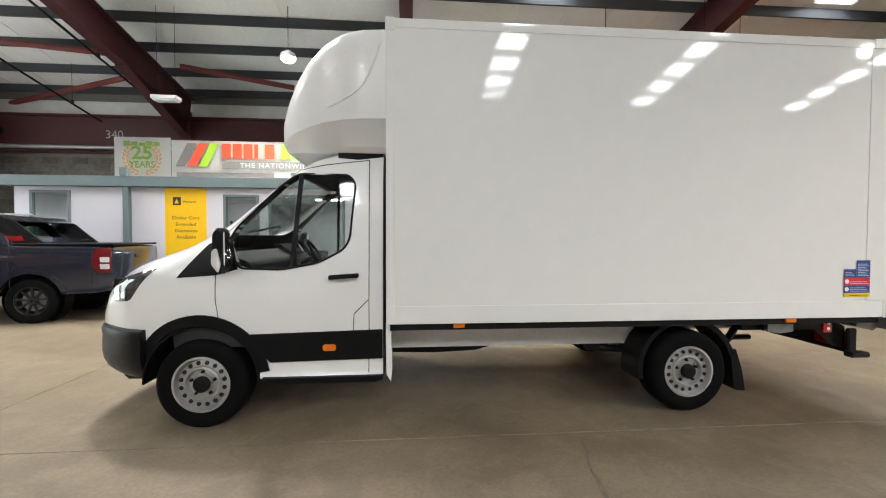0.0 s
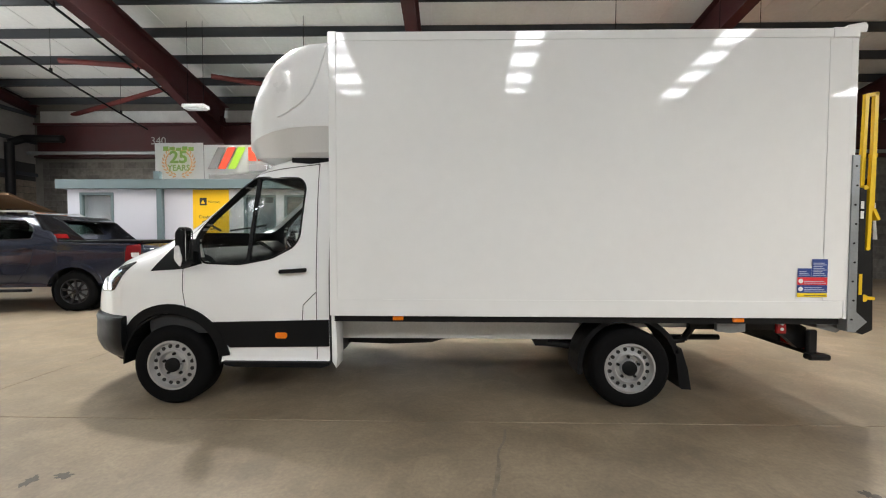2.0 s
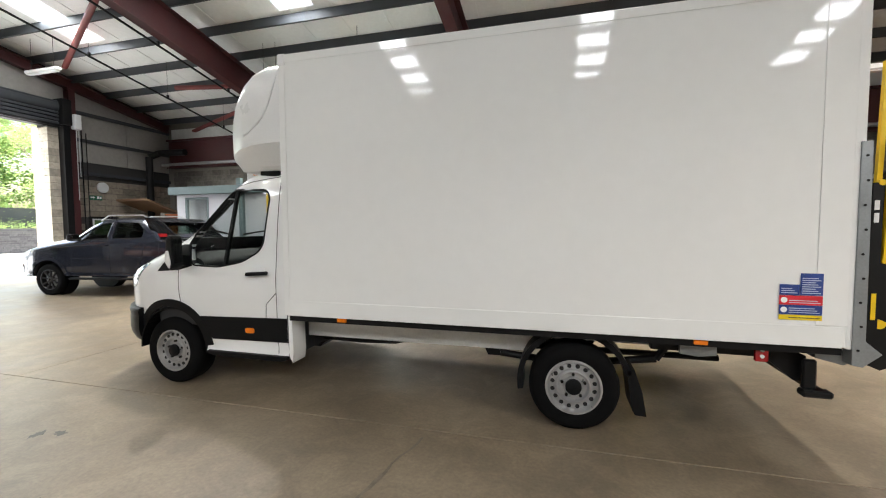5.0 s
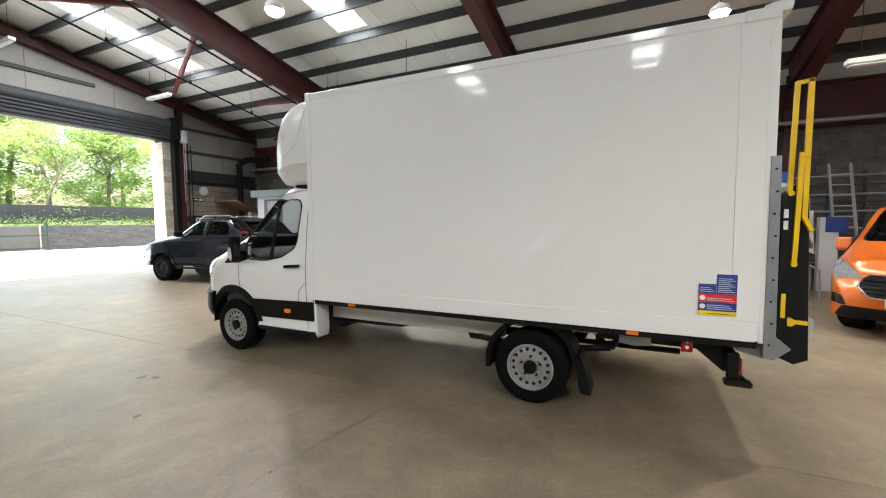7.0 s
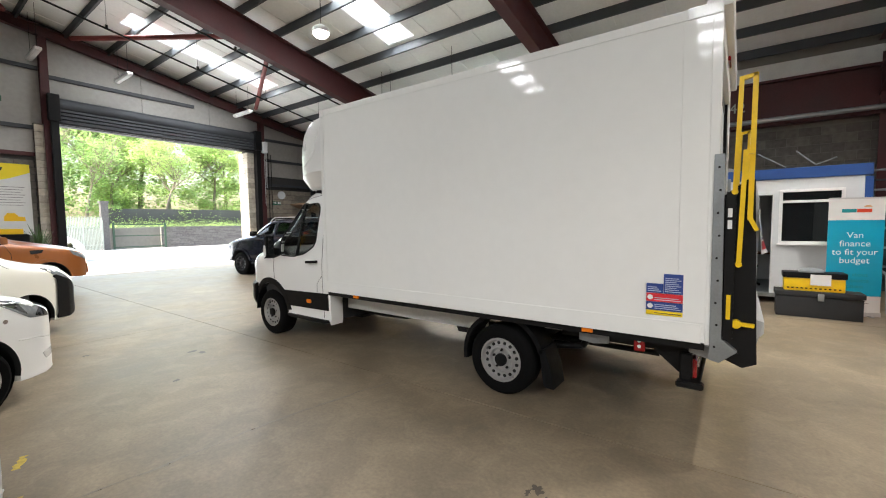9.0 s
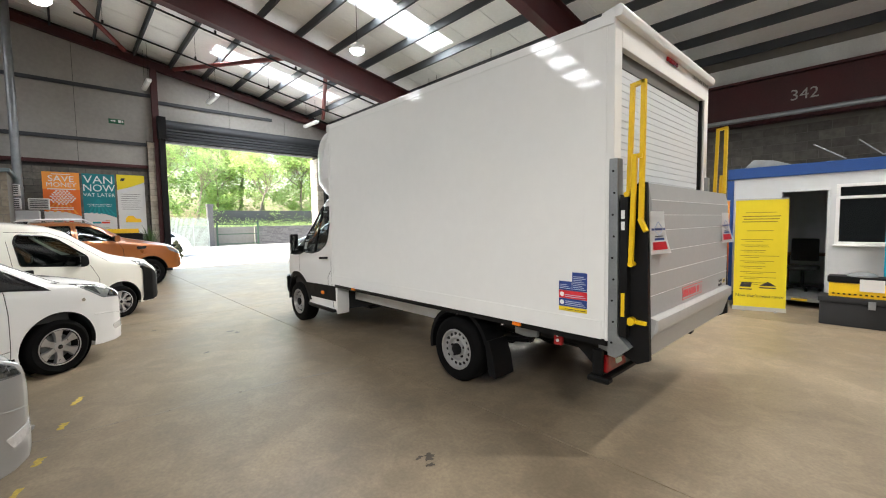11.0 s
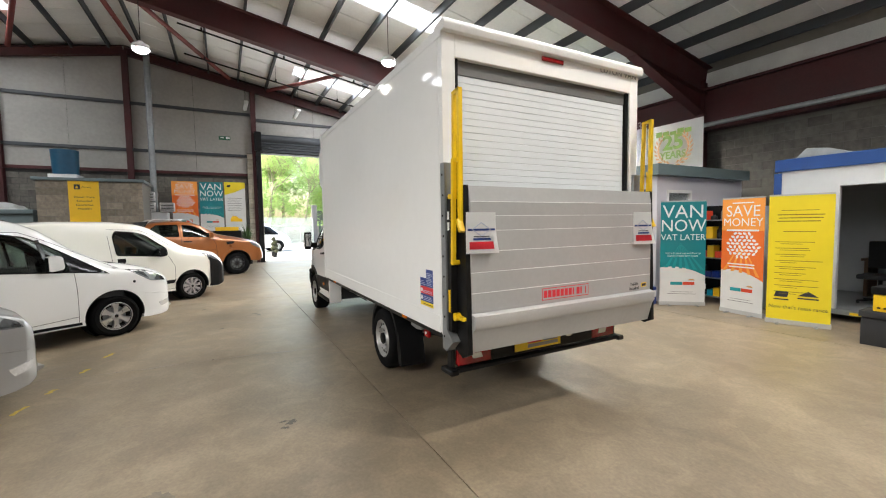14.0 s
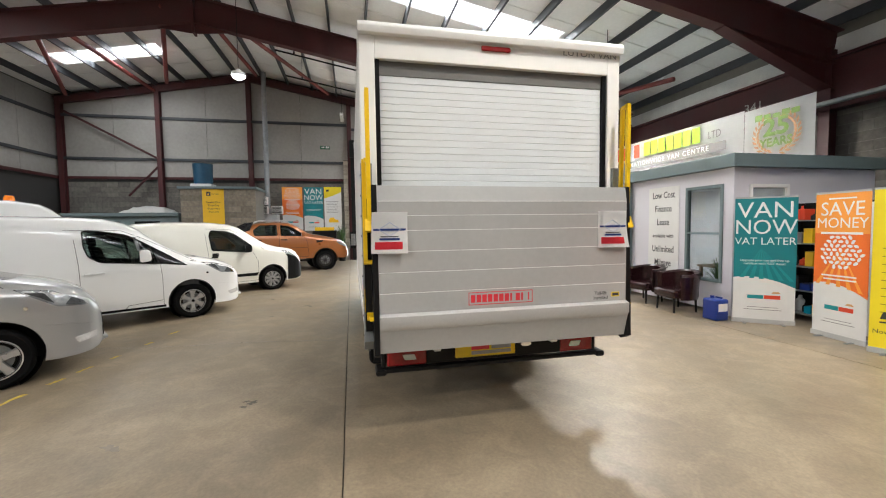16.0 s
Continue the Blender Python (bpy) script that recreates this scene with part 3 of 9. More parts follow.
# rods and bracing under the roof
for a, b_ in (((-8.9, 0.3), (-12.8, 2.4)), ((-8.3, 6.1), (-12.9, 3.9)), ((-8.6, 7.9), (-12.2, 9.6)), ((-7.05, 11.7), (-9.8, 11.3)), ((-6.9, 12.4), (-12.9, 14.6)), ((-6.0, 12.1), (-3.2, 13.0)),
              ((-8.1, -1.1), (-12.5, -0.7)), ((-7.7, -2.5), (-12.8, -4.4)), ((-7.9, -5.3), (-14.0, -5.2)), ((-8.1, -6.2), (-12.8, -8.2))):
    bm = B()
    if a[0] < -7.5:
        a = (a[0] + 0.85, a[1] + 0.85 * (a[1] - b_[1]) / (a[0] - b_[0]))
    cyl(bm, (a[0], a[1], roof_z(a[1]) - 0.4), (b_[0], b_[1], roof_z(b_[1]) - 0.4), 0.075, seg=12)
    solo("roof_brace", bm, "red_brace", "red steel tube bracing under the roof", "brace", group="roof braces", kind="structure", smooth=60)
for xx, y0, y1 in ((-7.07, 1.0, 14.0), (-9.4, 1.0, 14.0)):
    bm = B()
    cyl(bm, (xx, y0, roof_z(y0) - 1.1), (xx, y1, roof_z(y1) - 1.1), 0.028, seg=8)
    y = y0 + 0.6
    while y < y1:
        cyl(bm, (xx, y, roof_z(y) - 1.1), (xx, y, roof_z(y) + 0.04), 0.005, seg=6)
        box(bm, xx - 0.025, xx + 0.025, y - 0.025, y + 0.025, roof_z(y) - 1.09, roof_z(y) - 1.00)
        y += 2.26
    solo("roof_conduit", bm, "black_steel", "thin dark conduit hung under the roof", "conduit", group="conduits", kind="structure", smooth=60)
# deep red beam and eaves glazing along the north wall
bm = B()
box(bm, X0 + 0.4, X1, 14.12, 14.3, 4.2, 5.3)
box(bm, X0 + 0.4, X1, 13.98, 14.3, 5.28, 5.34)
box(bm, X0 + 0.4, X1, 13.98, 14.3, 4.16, 4.2)
crane_beam = solo("wall_beam", bm, "red_steel", "deep dark red steel beam with painted bay numbers", "beam", kind="structure", smooth=None)
M["chalk"] = mat("worn_white_paint", (0.42, 0.41, 0.38), 0.8, vary=0.3, scale=30, bump=0.0)
for txt, x in (("340", -9.1), ("342", 4.25), ("341", -1.6)):
    letters(txt, 0.37, "chalk", plane_frame((x, 14.116, 4.74), (1, 0, 0), (0, 0, 1)), crane_beam)
bm = B()
tube(bm, [(X0 + 0.5, 13.7, 4.25), (X1, 13.7, 4.25)], 0.06, 12)
solo("wall_pipe", bm, "galv", "grey service pipe along the wall beam", "pipe", kind="structure", smooth=60)

# ---- vehicles: shared tools (x forward, y to the left, z up) ----
import mathutils.bvhtree
BVHTree = mathutils.bvhtree.BVHTree


def catmull(pts, n=3):
    """A smooth line through the points."""
    P = [Vector(p) for p in pts]
    out = []
    for i in range(len(P) - 1):
        a, b, c, d = P[max(i - 1, 0)], P[i], P[i + 1], P[min(i + 2, len(P) - 1)]
        for k in range(n):
            t = k / n
            out.append(0.5 * ((2 * b) + (c - a) * t + (2 * a - 5 * b + 4 * c - d) * t * t + (3 * b - a - 3 * c + d) * t ** 3))
    out.append(P[-1])
    return out


def section(s, x, inset=0.0):
    g = lambda k: spline(s["x"], s[k], x)
    zb, zt, cr, belt, wl, wb, wt = g("bot") + inset, g("top") - inset, g("crown"), g("belt"), g("wlow") - inset, g("wbelt") - inset, g("wtop") - inset
    belt = min(belt, zt - cr - 0.03)
    zs = zt - cr
    pts = [(0, zb), (wl - 0.08, zb), (wl - 0.01, zb + 0.05), (wb - 0.005, zb + (belt - zb) * 0.45), (wb, zb + (belt - zb) * 0.8), (wb - 0.015, belt),
           (wb + (wt - wb) * 0.55 + 0.012, belt + (zs - belt) * 0.6), (wt, zs), (wt * 0.86, zs + cr * 0.62), (wt * 0.5, zt - cr * 0.06), (0, zt)]
    return [(max(p.x, 0.0), p.y) for p in catmull([(a, b, 0) for a, b in pts], 3)]


def loft(s, x0=None, x1=None, n=54, inset=0.0, floor=None):
    """A closed body from stations along x; spacing closes up towards the ends."""
    x0, x1 = s["x"][0] if x0 is None else x0, s["x"][-1] if x1 is None else x1
    bm = B()
    rings = []
    base = np.linspace(0, 1, n)
    xs = sorted({round(float(v), 4) for v in [*(x0 + (x1 - x0) * (0.5 - 0.5 * np.cos(np.pi * (base * 0.5 + base * base * (3 - 2 * base) * 0.5)))), *[v for v in s["x"] if x0 <= v <= x1]]})
    for x in xs:
        half = section(s, x, inset)
        if floor is not None:
            half = [(y, max(z, floor)) for y, z in half]
        ring = [bm.verts.new((x, y, z)) for y, z in half] + [bm.verts.new((x, -y, z)) for y, z in half[-2:0:-1]]
        rings.append(ring)
    m = len(rings[0])
    for a, b in zip(rings, rings[1:]):
        for i in range(m):
            j = (i + 1) % m
            bm.faces.new((a[i], a[j], b[j], b[i]))
    bm.faces.new(rings[0][::-1])
    bm.faces.new(rings[-1])
    # soften the stations lengthwise
    for _ in range(2):
        moved = {}
        for k in range(1, len(rings) - 1):
            for i in range(m):
                p, q = rings[k - 1][i].co, rings[k + 1][i].co
                w = (rings[k][i].co.x - p.x) / max(q.x - p.x, 1e-6)
                t = p.lerp(q, w)
                moved[rings[k][i]] = rings[k][i].co.lerp(t, 0.5)
        for v, c in moved.items():
            v.co = c
    bmesh.ops.remove_doubles(bm, verts=bm.verts, dist=0.0004)
    bmesh.ops.recalc_face_normals(bm, faces=bm.faces)
    return bm


def carve(bm, cutters):
    """The solid less the cutters, in turn."""
    obs = []
    for b in [bm, *cutters]:
        bmesh.ops.recalc_face_normals(b, faces=b.faces)
        me = bpy.data.meshes.new("tmp")
        b.to_mesh(me)
        b.free()
        obs.append(new("tmp", me))
    for c in obs[1:]:
        md = obs[0].modifiers.new("cut", "BOOLEAN")
        md.operation, md.solver, md.object = "DIFFERENCE", "EXACT", c
    bpy.context.view_layer.update()
    me = bpy.data.meshes.new_from_object(obs[0].evaluated_get(bpy.context.evaluated_depsgraph_get()))
    for o in obs:
        d = o.data
        bpy.data.objects.remove(o)
        bpy.data.meshes.remove(d)
    out = B()
    out.from_mesh(me)
    bpy.data.meshes.remove(me)
    return out


AX = {"y": 1, "x": 0, "z": 2}


def onto(bvh, p, axis, sign, off=0.0):
    """The place where a point, looked at along an axis from outside, lies on the body."""
    i = AX[axis]
    o = Vector(p)
    o[i] = 6.0 * sign
    d = Vector((0, 0, 0))
    d[i] = -sign
    hit, nrm, _, _ = bvh.ray_cast(o, d)
    if hit is None:
        return None
    if nrm.dot(d) > 0:
        nrm = -nrm
    return hit + nrm * off


def patch(bvh, pts, axis, sign, off=0.004, thick=0.006, fine=0.07, start=None):
    """A sheet lying on the body: its outline is given in the two other axes."""
    i = AX[axis]
    others = [k for k in range(3) if k != i]
    bm = B()
    vs = []
    for a, b in pts:
        c = [0.0, 0.0, 0.0]
        c[others[0]], c[others[1]] = a, b
        c[i] = start if start is not None else sign
        vs.append(bm.verts.new(c))
    bm.faces.new(vs)
    bmesh.ops.triangulate(bm, faces=bm.faces)
    for _ in range(6):
        long = [e for e in bm.edges if e.calc_length() > fine]
        if not long:
            break
        bmesh.ops.subdivide_edges(bm, edges=long, cuts=1)
        bmesh.ops.triangulate(bm, faces=bm.faces)
    bmesh.ops.beautify_fill(bm, faces=bm.faces, edges=[e for e in bm.edges if len(e.link_faces) == 2])
    gone, under = [], {}
    for v in bm.verts:
        at = v.co.copy()
        q = onto(bvh, at, axis, sign, off)
        if q is None:
            gone.append(v)
        else:
            v.co = q
            under[v] = onto(bvh, at, axis, sign, off - thick)
    for v in gone:
        under.pop(v, None)
    bmesh.ops.delete(bm, geom=gone, context="VERTS")
    bmesh.ops.recalc_face_normals(bm, faces=bm.faces)
    f = max(bm.faces, key=lambda f: f.calc_area())
    if f.normal[i] * sign < 0:
        bmesh.ops.reverse_faces(bm, faces=bm.faces)
    if thick <= 0.0055:
        return bm
    rim = [e for e in bm.edges if len(e.link_faces) == 1]
    low = {}
    for e in rim:
        for v in e.verts:
            if v not in low:
                low[v] = bm.verts.new(under[v])
    for e in rim:
        loop = e.link_loops[0]
        a, b = loop.vert, loop.link_loop_next.vert
        bm.faces.new((b, a, low[a], low[b]))
    return bm


M["cab_lining"] = mat("dark_grey_cab_lining", (0.022, 0.023, 0.025), 0.75, vary=0.15, scale=6, bump=0.05)


def skin_of(bm):
    """The body's smooth normals, face by face, kept before it is cut."""
    bm.normal_update()
    bm.faces.ensure_lookup_table()
    return [[(v.co.copy(), v.normal.copy()) for v in f.verts] for f in bm.faces]


def line_inside(ob, bvh, depth=0.03, skin=None):
    """Faces well below the outer skin carry the dark trim; the skin keeps the normals of the whole body."""
    me = ob.data
    me.materials.append(M["cab_lining"])
    normals = [(0.0, 0.0, 0.0)] * len(me.loops)
    for f in me.polygons:
        q, n, i, d = bvh.find_nearest(f.center)
        if d is not None and d > depth:
            f.material_index = 1
        outer = d is not None and d < 0.004 and abs(n.dot(f.normal)) > 0.85 and skin is not None
        for li in f.loop_indices:
            nn = f.normal
            if outer:
                co = me.vertices[me.loops[li].vertex_index].co
                q2, n2, i2, d2 = bvh.find_nearest(co)
                if len(skin[i2]) <= 4:
                    acc = Vector((0, 0, 0))
                    for c_, vn in skin[i2]:
                        acc += vn / ((c_ - co).length_squared + 1e-5)
                    nn = acc.normalized() if acc.length > 0 else f.normal
                    if nn.dot(f.normal) < 0:
                        nn = -nn
                    if nn.dot(f.normal) < 0.5:
                        nn = f.normal
            normals[li] = tuple(nn)
    if skin is not None:
        me.polygons.foreach_set("use_smooth", [True] * len(me.polygons))
        me.normals_split_custom_set(normals)


def seam(bvh, pts, axis, sign, r=0.0035, step=0.05):
    """A panel gap following the body."""
    i = AX[axis]
    others = [k for k in range(3) if k != i]
    line = []
    for p, q in zip(pts, pts[1:]):
        n = max(1, int((Vector(q) - Vector(p)).length / step))
        for k in range(n):
            line.append(tuple(Vector(p).lerp(Vector(q), k / n)))
    line.append(tuple(pts[-1]))
    out = []
    for a, b in line:
        c = [0.0, 0.0, 0.0]
        c[others[0]], c[others[1]], c[i] = a, b, sign
        q = onto(bvh, c, axis, sign, 0.0)
        if q is not None:
            out.append(q)
    return tube(B(), out, r, 5)


def wheel(owner, x, y, side, r, width, style, rim_r, rim_mat="alloy", name="wheel"):
    """side: +1 for the left flank. y is the outer face of the tyre."""
    s = side
    bm = B()
    w = width
    prof = [(0, rim_r + 0.004), (0.004, rim_r + 0.02), (0.012, r * 0.86), (0, r * 0.93), (-0.02, r * 0.985), (-0.04, r), (-w + 0.04, r), (-w + 0.02, r * 0.985), (-w, r * 0.93), (-w - 0.0, rim_r + 0.02), (-w + 0.02, rim_r)]
    c = (x, y, r)
    rim = B()
    if style == "steel":
        rp = [(-0.02, rim_r + 0.004), (0.004, rim_r + 0.004), (0.006, rim_r - 0.012), (-0.012, rim_r - 0.02), (-0.03, rim_r - 0.024), (-0.036, rim_r * 0.865), (-0.026, rim_r * 0.67), (-0.01, rim_r * 0.63), (-0.006, rim_r * 0.57), (-0.026, rim_r * 0.53), (-0.04, rim_r * 0.5), (-0.04, rim_r * 0.36), (-0.018, rim_r * 0.31), (-0.018, 0.0)]
    else:
        rp = [(-0.02, rim_r + 0.004), (0.004, rim_r + 0.004), (0.004, rim_r - 0.014), (-0.03, rim_r - 0.024), (-0.1, rim_r - 0.03), (-0.1, 0.0)]
    lathe(rim, [(h * s, q) for h, q in rp], c, "y", 48)
    wh = part(name, rim, rim_mat if style == "steel" else "black_steel", owner)
    lathe(bm, [(h * s, q) for h, q in prof], c, "y", 56)
    # tread blocks and sidewall rings
    part("tyre", bm, "tyre", wh)
    if style == "steel":
        b = B()
        for k in range(16):
            a = 2 * math.pi * (k + 0.5) / 16
            p = Vector((x + math.cos(a) * rim_r * 0.765, y, r + math.sin(a) * rim_r * 0.765))
            b = cyl(B(), p + Vector((0, s * -0.05, 0)), p + Vector((0, s * -0.0255, 0)), 0.0165, seg=14)
            part("vent_hole", b, "gap", wh)
        b = B()
        lathe(b, [(-0.04 * s, rim_r * 0.3), (0.004 * s, rim_r * 0.29), (0.012 * s, rim_r * 0.2), (0.012 * s, 0.0)], c, "y", 24)
        part("hub_cap", b, "black_plastic", wh)
        b = B()
        for k in range(5):
            a = 2 * math.pi * k / 5 + 0.3
            p = Vector((x + math.cos(a) * rim_r * 0.43, y, r + math.sin(a) * rim_r * 0.43))
            b = cyl(B(), p + Vector((0, s * -0.042, 0)), p + Vector((0, s * -0.018, 0)), 0.014, 0.011, seg=6)
            part("wheel_nut", b, "black_steel", wh)
    else:
        n = {"five": 5, "six": 6, "cap": 9, "mesh": 9}[style]
        b = B()
        for k in range(n):
            a = 2 * math.pi * k / n + math.pi / 2
            d, t = Vector((math.cos(a), 0, math.sin(a))), Vector((-math.sin(a), 0, math.cos(a)))
            o = Vector(c)
            w0, w1 = {"five": (0.08, 0.13), "six": (0.075, 0.17), "cap": (0.045, 0.125), "mesh": (0.03, 0.06)}[style]
            w0, w1 = w0 * rim_r / 0.2, w1 * rim_r / 0.2
            if style == "five":
                w1 *= 0.95
            vs = []
            for rr, ww, h in ((0.03, w0, -0.012), (rim_r * 0.55, w0 * 0.85, -0.016), (rim_r - 0.012, w1 * 0.75, -0.006)):
                for tt, dh in ((-1, -0.03), (-0.75, 0), (0.75, 0), (1, -0.03)):
                    vs.append(b.verts.new(o + d * rr + t * ww / 2 * tt + Vector((0, s * (h + dh), 0))))
            for q in range(2):
                for j in range(3):
                    b.faces.new((vs[q * 4 + j], vs[q * 4 + j + 1], vs[q * 4 + 4 + j + 1], vs[q * 4 + 4 + j]))
        lathe(b, [(-0.03 * s, 0.062), (-0.006 * s, 0.058), (0.0, 0.03), (0.0, 0.0)], c, "y", 20)
        lathe(b, [(0.0045 * s, rim_r + 0.003), (0.0065 * s, rim_r - 0.008), (-0.012 * s, rim_r - 0.02)], c, "y", 40)
        part("spokes", b, rim_mat, wh)
        b = B()
        lathe(b, [(0.002 * s, 0.026), (0.004 * s, 0.02), (0.004 * s, 0)], c, "y", 16)
        part("hub_cap", b, "gloss_black", wh)
        b = B()
        lathe(b, [(-0.075 * s, rim_r * 0.72), (-0.075 * s, rim_r * 0.3)], c, "y", 32)
        part("brake_disc", b, "galv", wh)
    return wh


def arch_cut(x, r, wy, depth=0.34, z=None):
    out = B()
    for s in (-1, 1):
        cyl(out, (x, s * (wy + 0.3), z), (x, s * (wy - depth), z), r, seg=40)
    return out


def arch_lip(bvh_owner, x, z, r, wy, a0=-12, a1=192, width=0.07, body=None, off=0.004):
    """A wheel-arch trim: a band round the opening."""
    pts = []
    n = 22
    for k in range(n + 1):
        a = radians(a0 + (a1 - a0) * k / n)
        pts.append((x + (r - 0.004) * math.cos(a), z + (r - 0.004) * math.sin(a)))
    for k in range(n, -1, -1):
        a = radians(a0 + (a1 - a0) * k / n)
        pts.append((x + (r + width) * math.cos(a), z + (r + width) * math.sin(a)))
    return pts


def mirror_of(owner, x, y, z, s, w=0.1, h=0.2, d=0.16, paint="black_plastic"):
    b = B()
    prism(b, rounded([(x - d * 0.3, z - h / 2), (x + d * 0.7, z - h / 2 + 0.03), (x + d * 0.55, z + h / 2), (x - d * 0.3, z + h / 2)], 0.05), "y", y * s, (y + w) * s, 0.015)
    m = part("door_mirror", b, paint, owner)
    b = B()
    box(b, x - d * 0.32, x - d * 0.3, (y + 0.012) * s if s > 0 else (y + w - 0.012) * s, (y + w - 0.012) * s if s > 0 else (y + 0.012) * s, z - h / 2 + 0.02, z + h / 2 - 0.02)
    part("mirror_glass", b, "chrome", m)
    b = B()
    beam(b, (x + 0.03, (y - 0.1) * s, z - h * 0.35), (x + 0.03, (y + 0.02) * s, z - h * 0.3), 0.05, 0.05)
    part("mirror_arm", b, "black_plastic", m)
    return m

# ---- white box van with tail lift ----
VAN = thing("box_van", "white box van with its grey tail lift folded up", "van")
CAB = dict(x=[-0.07, 0.3, 0.5, 0.68, 0.9, 1.2, 1.5, 1.78, 1.92, 2.04, 2.16, 2.25, 2.3, 2.33],
           top=[2.22, 2.2, 2.15, 2.05, 1.87, 1.62, 1.43, 1.335, 1.285, 1.235, 1.155, 1.03, 0.91, 0.8],
           crown=[0.09, 0.09, 0.1, 0.11, 0.12, 0.12, 0.08, 0.09, 0.09, 0.09, 0.08, 0.07, 0.06, 0.04],
           belt=[1.3, 1.28, 1.26, 1.24, 1.22, 1.2, 1.18, 1.15, 1.12, 1.07, 0.99, 0.88, 0.78, 0.7],
           bot=[0.38, 0.38, 0.38, 0.38, 0.38, 0.38, 0.42, 0.5, 0.52, 0.54, 0.55, 0.56, 0.57, 0.58],
           wlow=[1.03, 1.03, 1.03, 1.03, 1.03, 1.03, 1.02, 0.98, 0.94, 0.86, 0.77, 0.67, 0.57, 0.44],
           wbelt=[1.05, 1.05, 1.05, 1.05, 1.05, 1.05, 1.04, 0.995, 0.94, 0.86, 0.77, 0.68, 0.58, 0.45],
           wtop=[0.9, 0.89, 0.88, 0.87, 0.87, 0.88, 0.89, 0.87, 0.82, 0.74, 0.66, 0.58, 0.49, 0.37])
RF, RR = 1.32, -2.63
WIN = [(1.03, 1.24), (0.71, 1.22 + 0.01), (0.44, 1.28), (0.25, 1.38), (0.2, 1.46), (0.16, 1.9), (0.21, 1.97), (0.62, 1.985), (0.75, 1.9), (1.08, 1.56), (1.13, 1.44)]
outer = loft(CAB, n=64)
cab_bvh = BVHTree.FromBMesh(outer)
cab_skin = skin_of(outer)
inner = loft(CAB, -0.02, 1.55, 40, inset=0.05, floor=0.62)
side_cut = B()
prism(side_cut, rounded(WIN, 0.05), "y", -1.3, 1.3)
screen = B()
prism(screen, rounded([(-0.78, 1.5), (0.78, 1.5), (0.72, 2.02), (-0.72, 2.02)], 0.1), "x", 0.45, 2.0)
cab = carve(outer, [inner, side_cut, screen, arch_cut(RF, 0.44, 1.05, 0.36, 0.37)])
cab_body = part("cab_body", cab, "white_paint", VAN, "white painted cab shell", smooth=32)
line_inside(cab_body, cab_bvh, skin=cab_skin)
for f_ in cab_body.data.polygons:
    if f_.center.x < -0.06:
        f_.material_index = 1
P = lambda name, pts, m, axis="y", s=1, off=0.004, thick=0.008, owner=cab_body, label="", fine=0.07: part(name, patch(cab_bvh, pts, axis, s, off, thick, fine), m, owner, label, smooth=40)
b = B()
for s in (1, -1):
    P("side_window", rounded([(x, z) for x, z in WIN], 0.05), "glass", s=s, off=-0.02, thick=0.005)
    # rubber frame round the window
    ring = rounded(WIN, 0.05)
    cx, cz = sum(p[0] for p in ring) / len(ring), sum(p[1] for p in ring) / len(ring)
    frame_b = B()
    tube(frame_b, [onto(cab_bvh, (cx + (x - cx) * 1.01, s, cz + (z - cz) * 1.01), "y", s, 0.002) for x, z in ring + ring[:1]], 0.009, 6)
    part("window_seal", frame_b, "black_plastic", cab_body)
    d = B()
    beam(d, onto(cab_bvh, (0.64, s, 1.24), "y", s, -0.012), onto(cab_bvh, (0.6, s, 1.98), "y", s, -0.012), 0.03, 0.03, (0, 1, 0))
    part("window_divider", d, "black_plastic", cab_body)
    P("quarter_panel", [(1.49, 1.165), (1.3, 1.42), (1.24, 1.44), (1.1, 1.44), (1.04, 1.23), (1.2, 1.185)], "black_plastic", s=s)
    # lower black band, sill and step
    P("side_moulding", [(0.95, 0.73), (-0.06, 0.755), (-0.06, 0.525), (0.8, 0.51), (0.92, 0.62)], "black_plastic", s=s, off=0.012, thick=0.014)
    P("indicator", rounded([(0.4, 0.645), (0.3, 0.645), (0.3, 0.595), (0.4, 0.595)], 0.02), "amber", s=s, off=0.02, thick=0.012)
    P("arch_trim", arch_lip(None, RF, 0.37, 0.44, 1.05, 3, 172, 0.075), "black_plastic", s=s, off=0.014, thick=0.02)
    P("headlamp", rounded([(2.08, 0.965), (2.07, 1.07), (1.99, 1.145), (1.66, 1.245), (1.74, 1.16), (1.87, 0.985)], 0.03), "lamp_dark", s=s, off=0.006, thick=0.02)
    P("headlamp_trim", rounded([(2.05, 0.985), (2.045, 1.06), (1.98, 1.11), (1.97, 0.99)], 0.02), "clear_lens", s=s, off=0.012, thick=0.01)
    for pts in ([(1.2, 1.19), (1.2, 1.0), (1.18, 0.86), (1.16, 0.8)], [(0.05, 2.1), (0.045, 1.3), (0.045, 0.73), (0.05, 0.41)], [(0.05, 0.99), (0.16, 0.88), (0.17, 0.73)], [(0.05, 2.1), (0.4, 2.06), (0.62, 2.02), (1.0, 1.68), (1.2, 1.48)]):
        part("panel_gap", seam(cab_bvh, pts, "y", s), "gap", cab_body)
    h = B()
    prism(h, rounded([(0.35, 1.185), (0.12, 1.2), (0.12, 1.165), (0.35, 1.15)], 0.015), "y", s * 1.06, s * 1.1, 0.008)
    part("door_handle", h, "black_plastic", cab_body, "black door handle")
    P("handle_recess", rounded([(0.31, 1.23), (0.17, 1.23), (0.16, 1.14), (0.31, 1.14)], 0.04), "white_paint", s=s, off=0.003)
    lin = B()
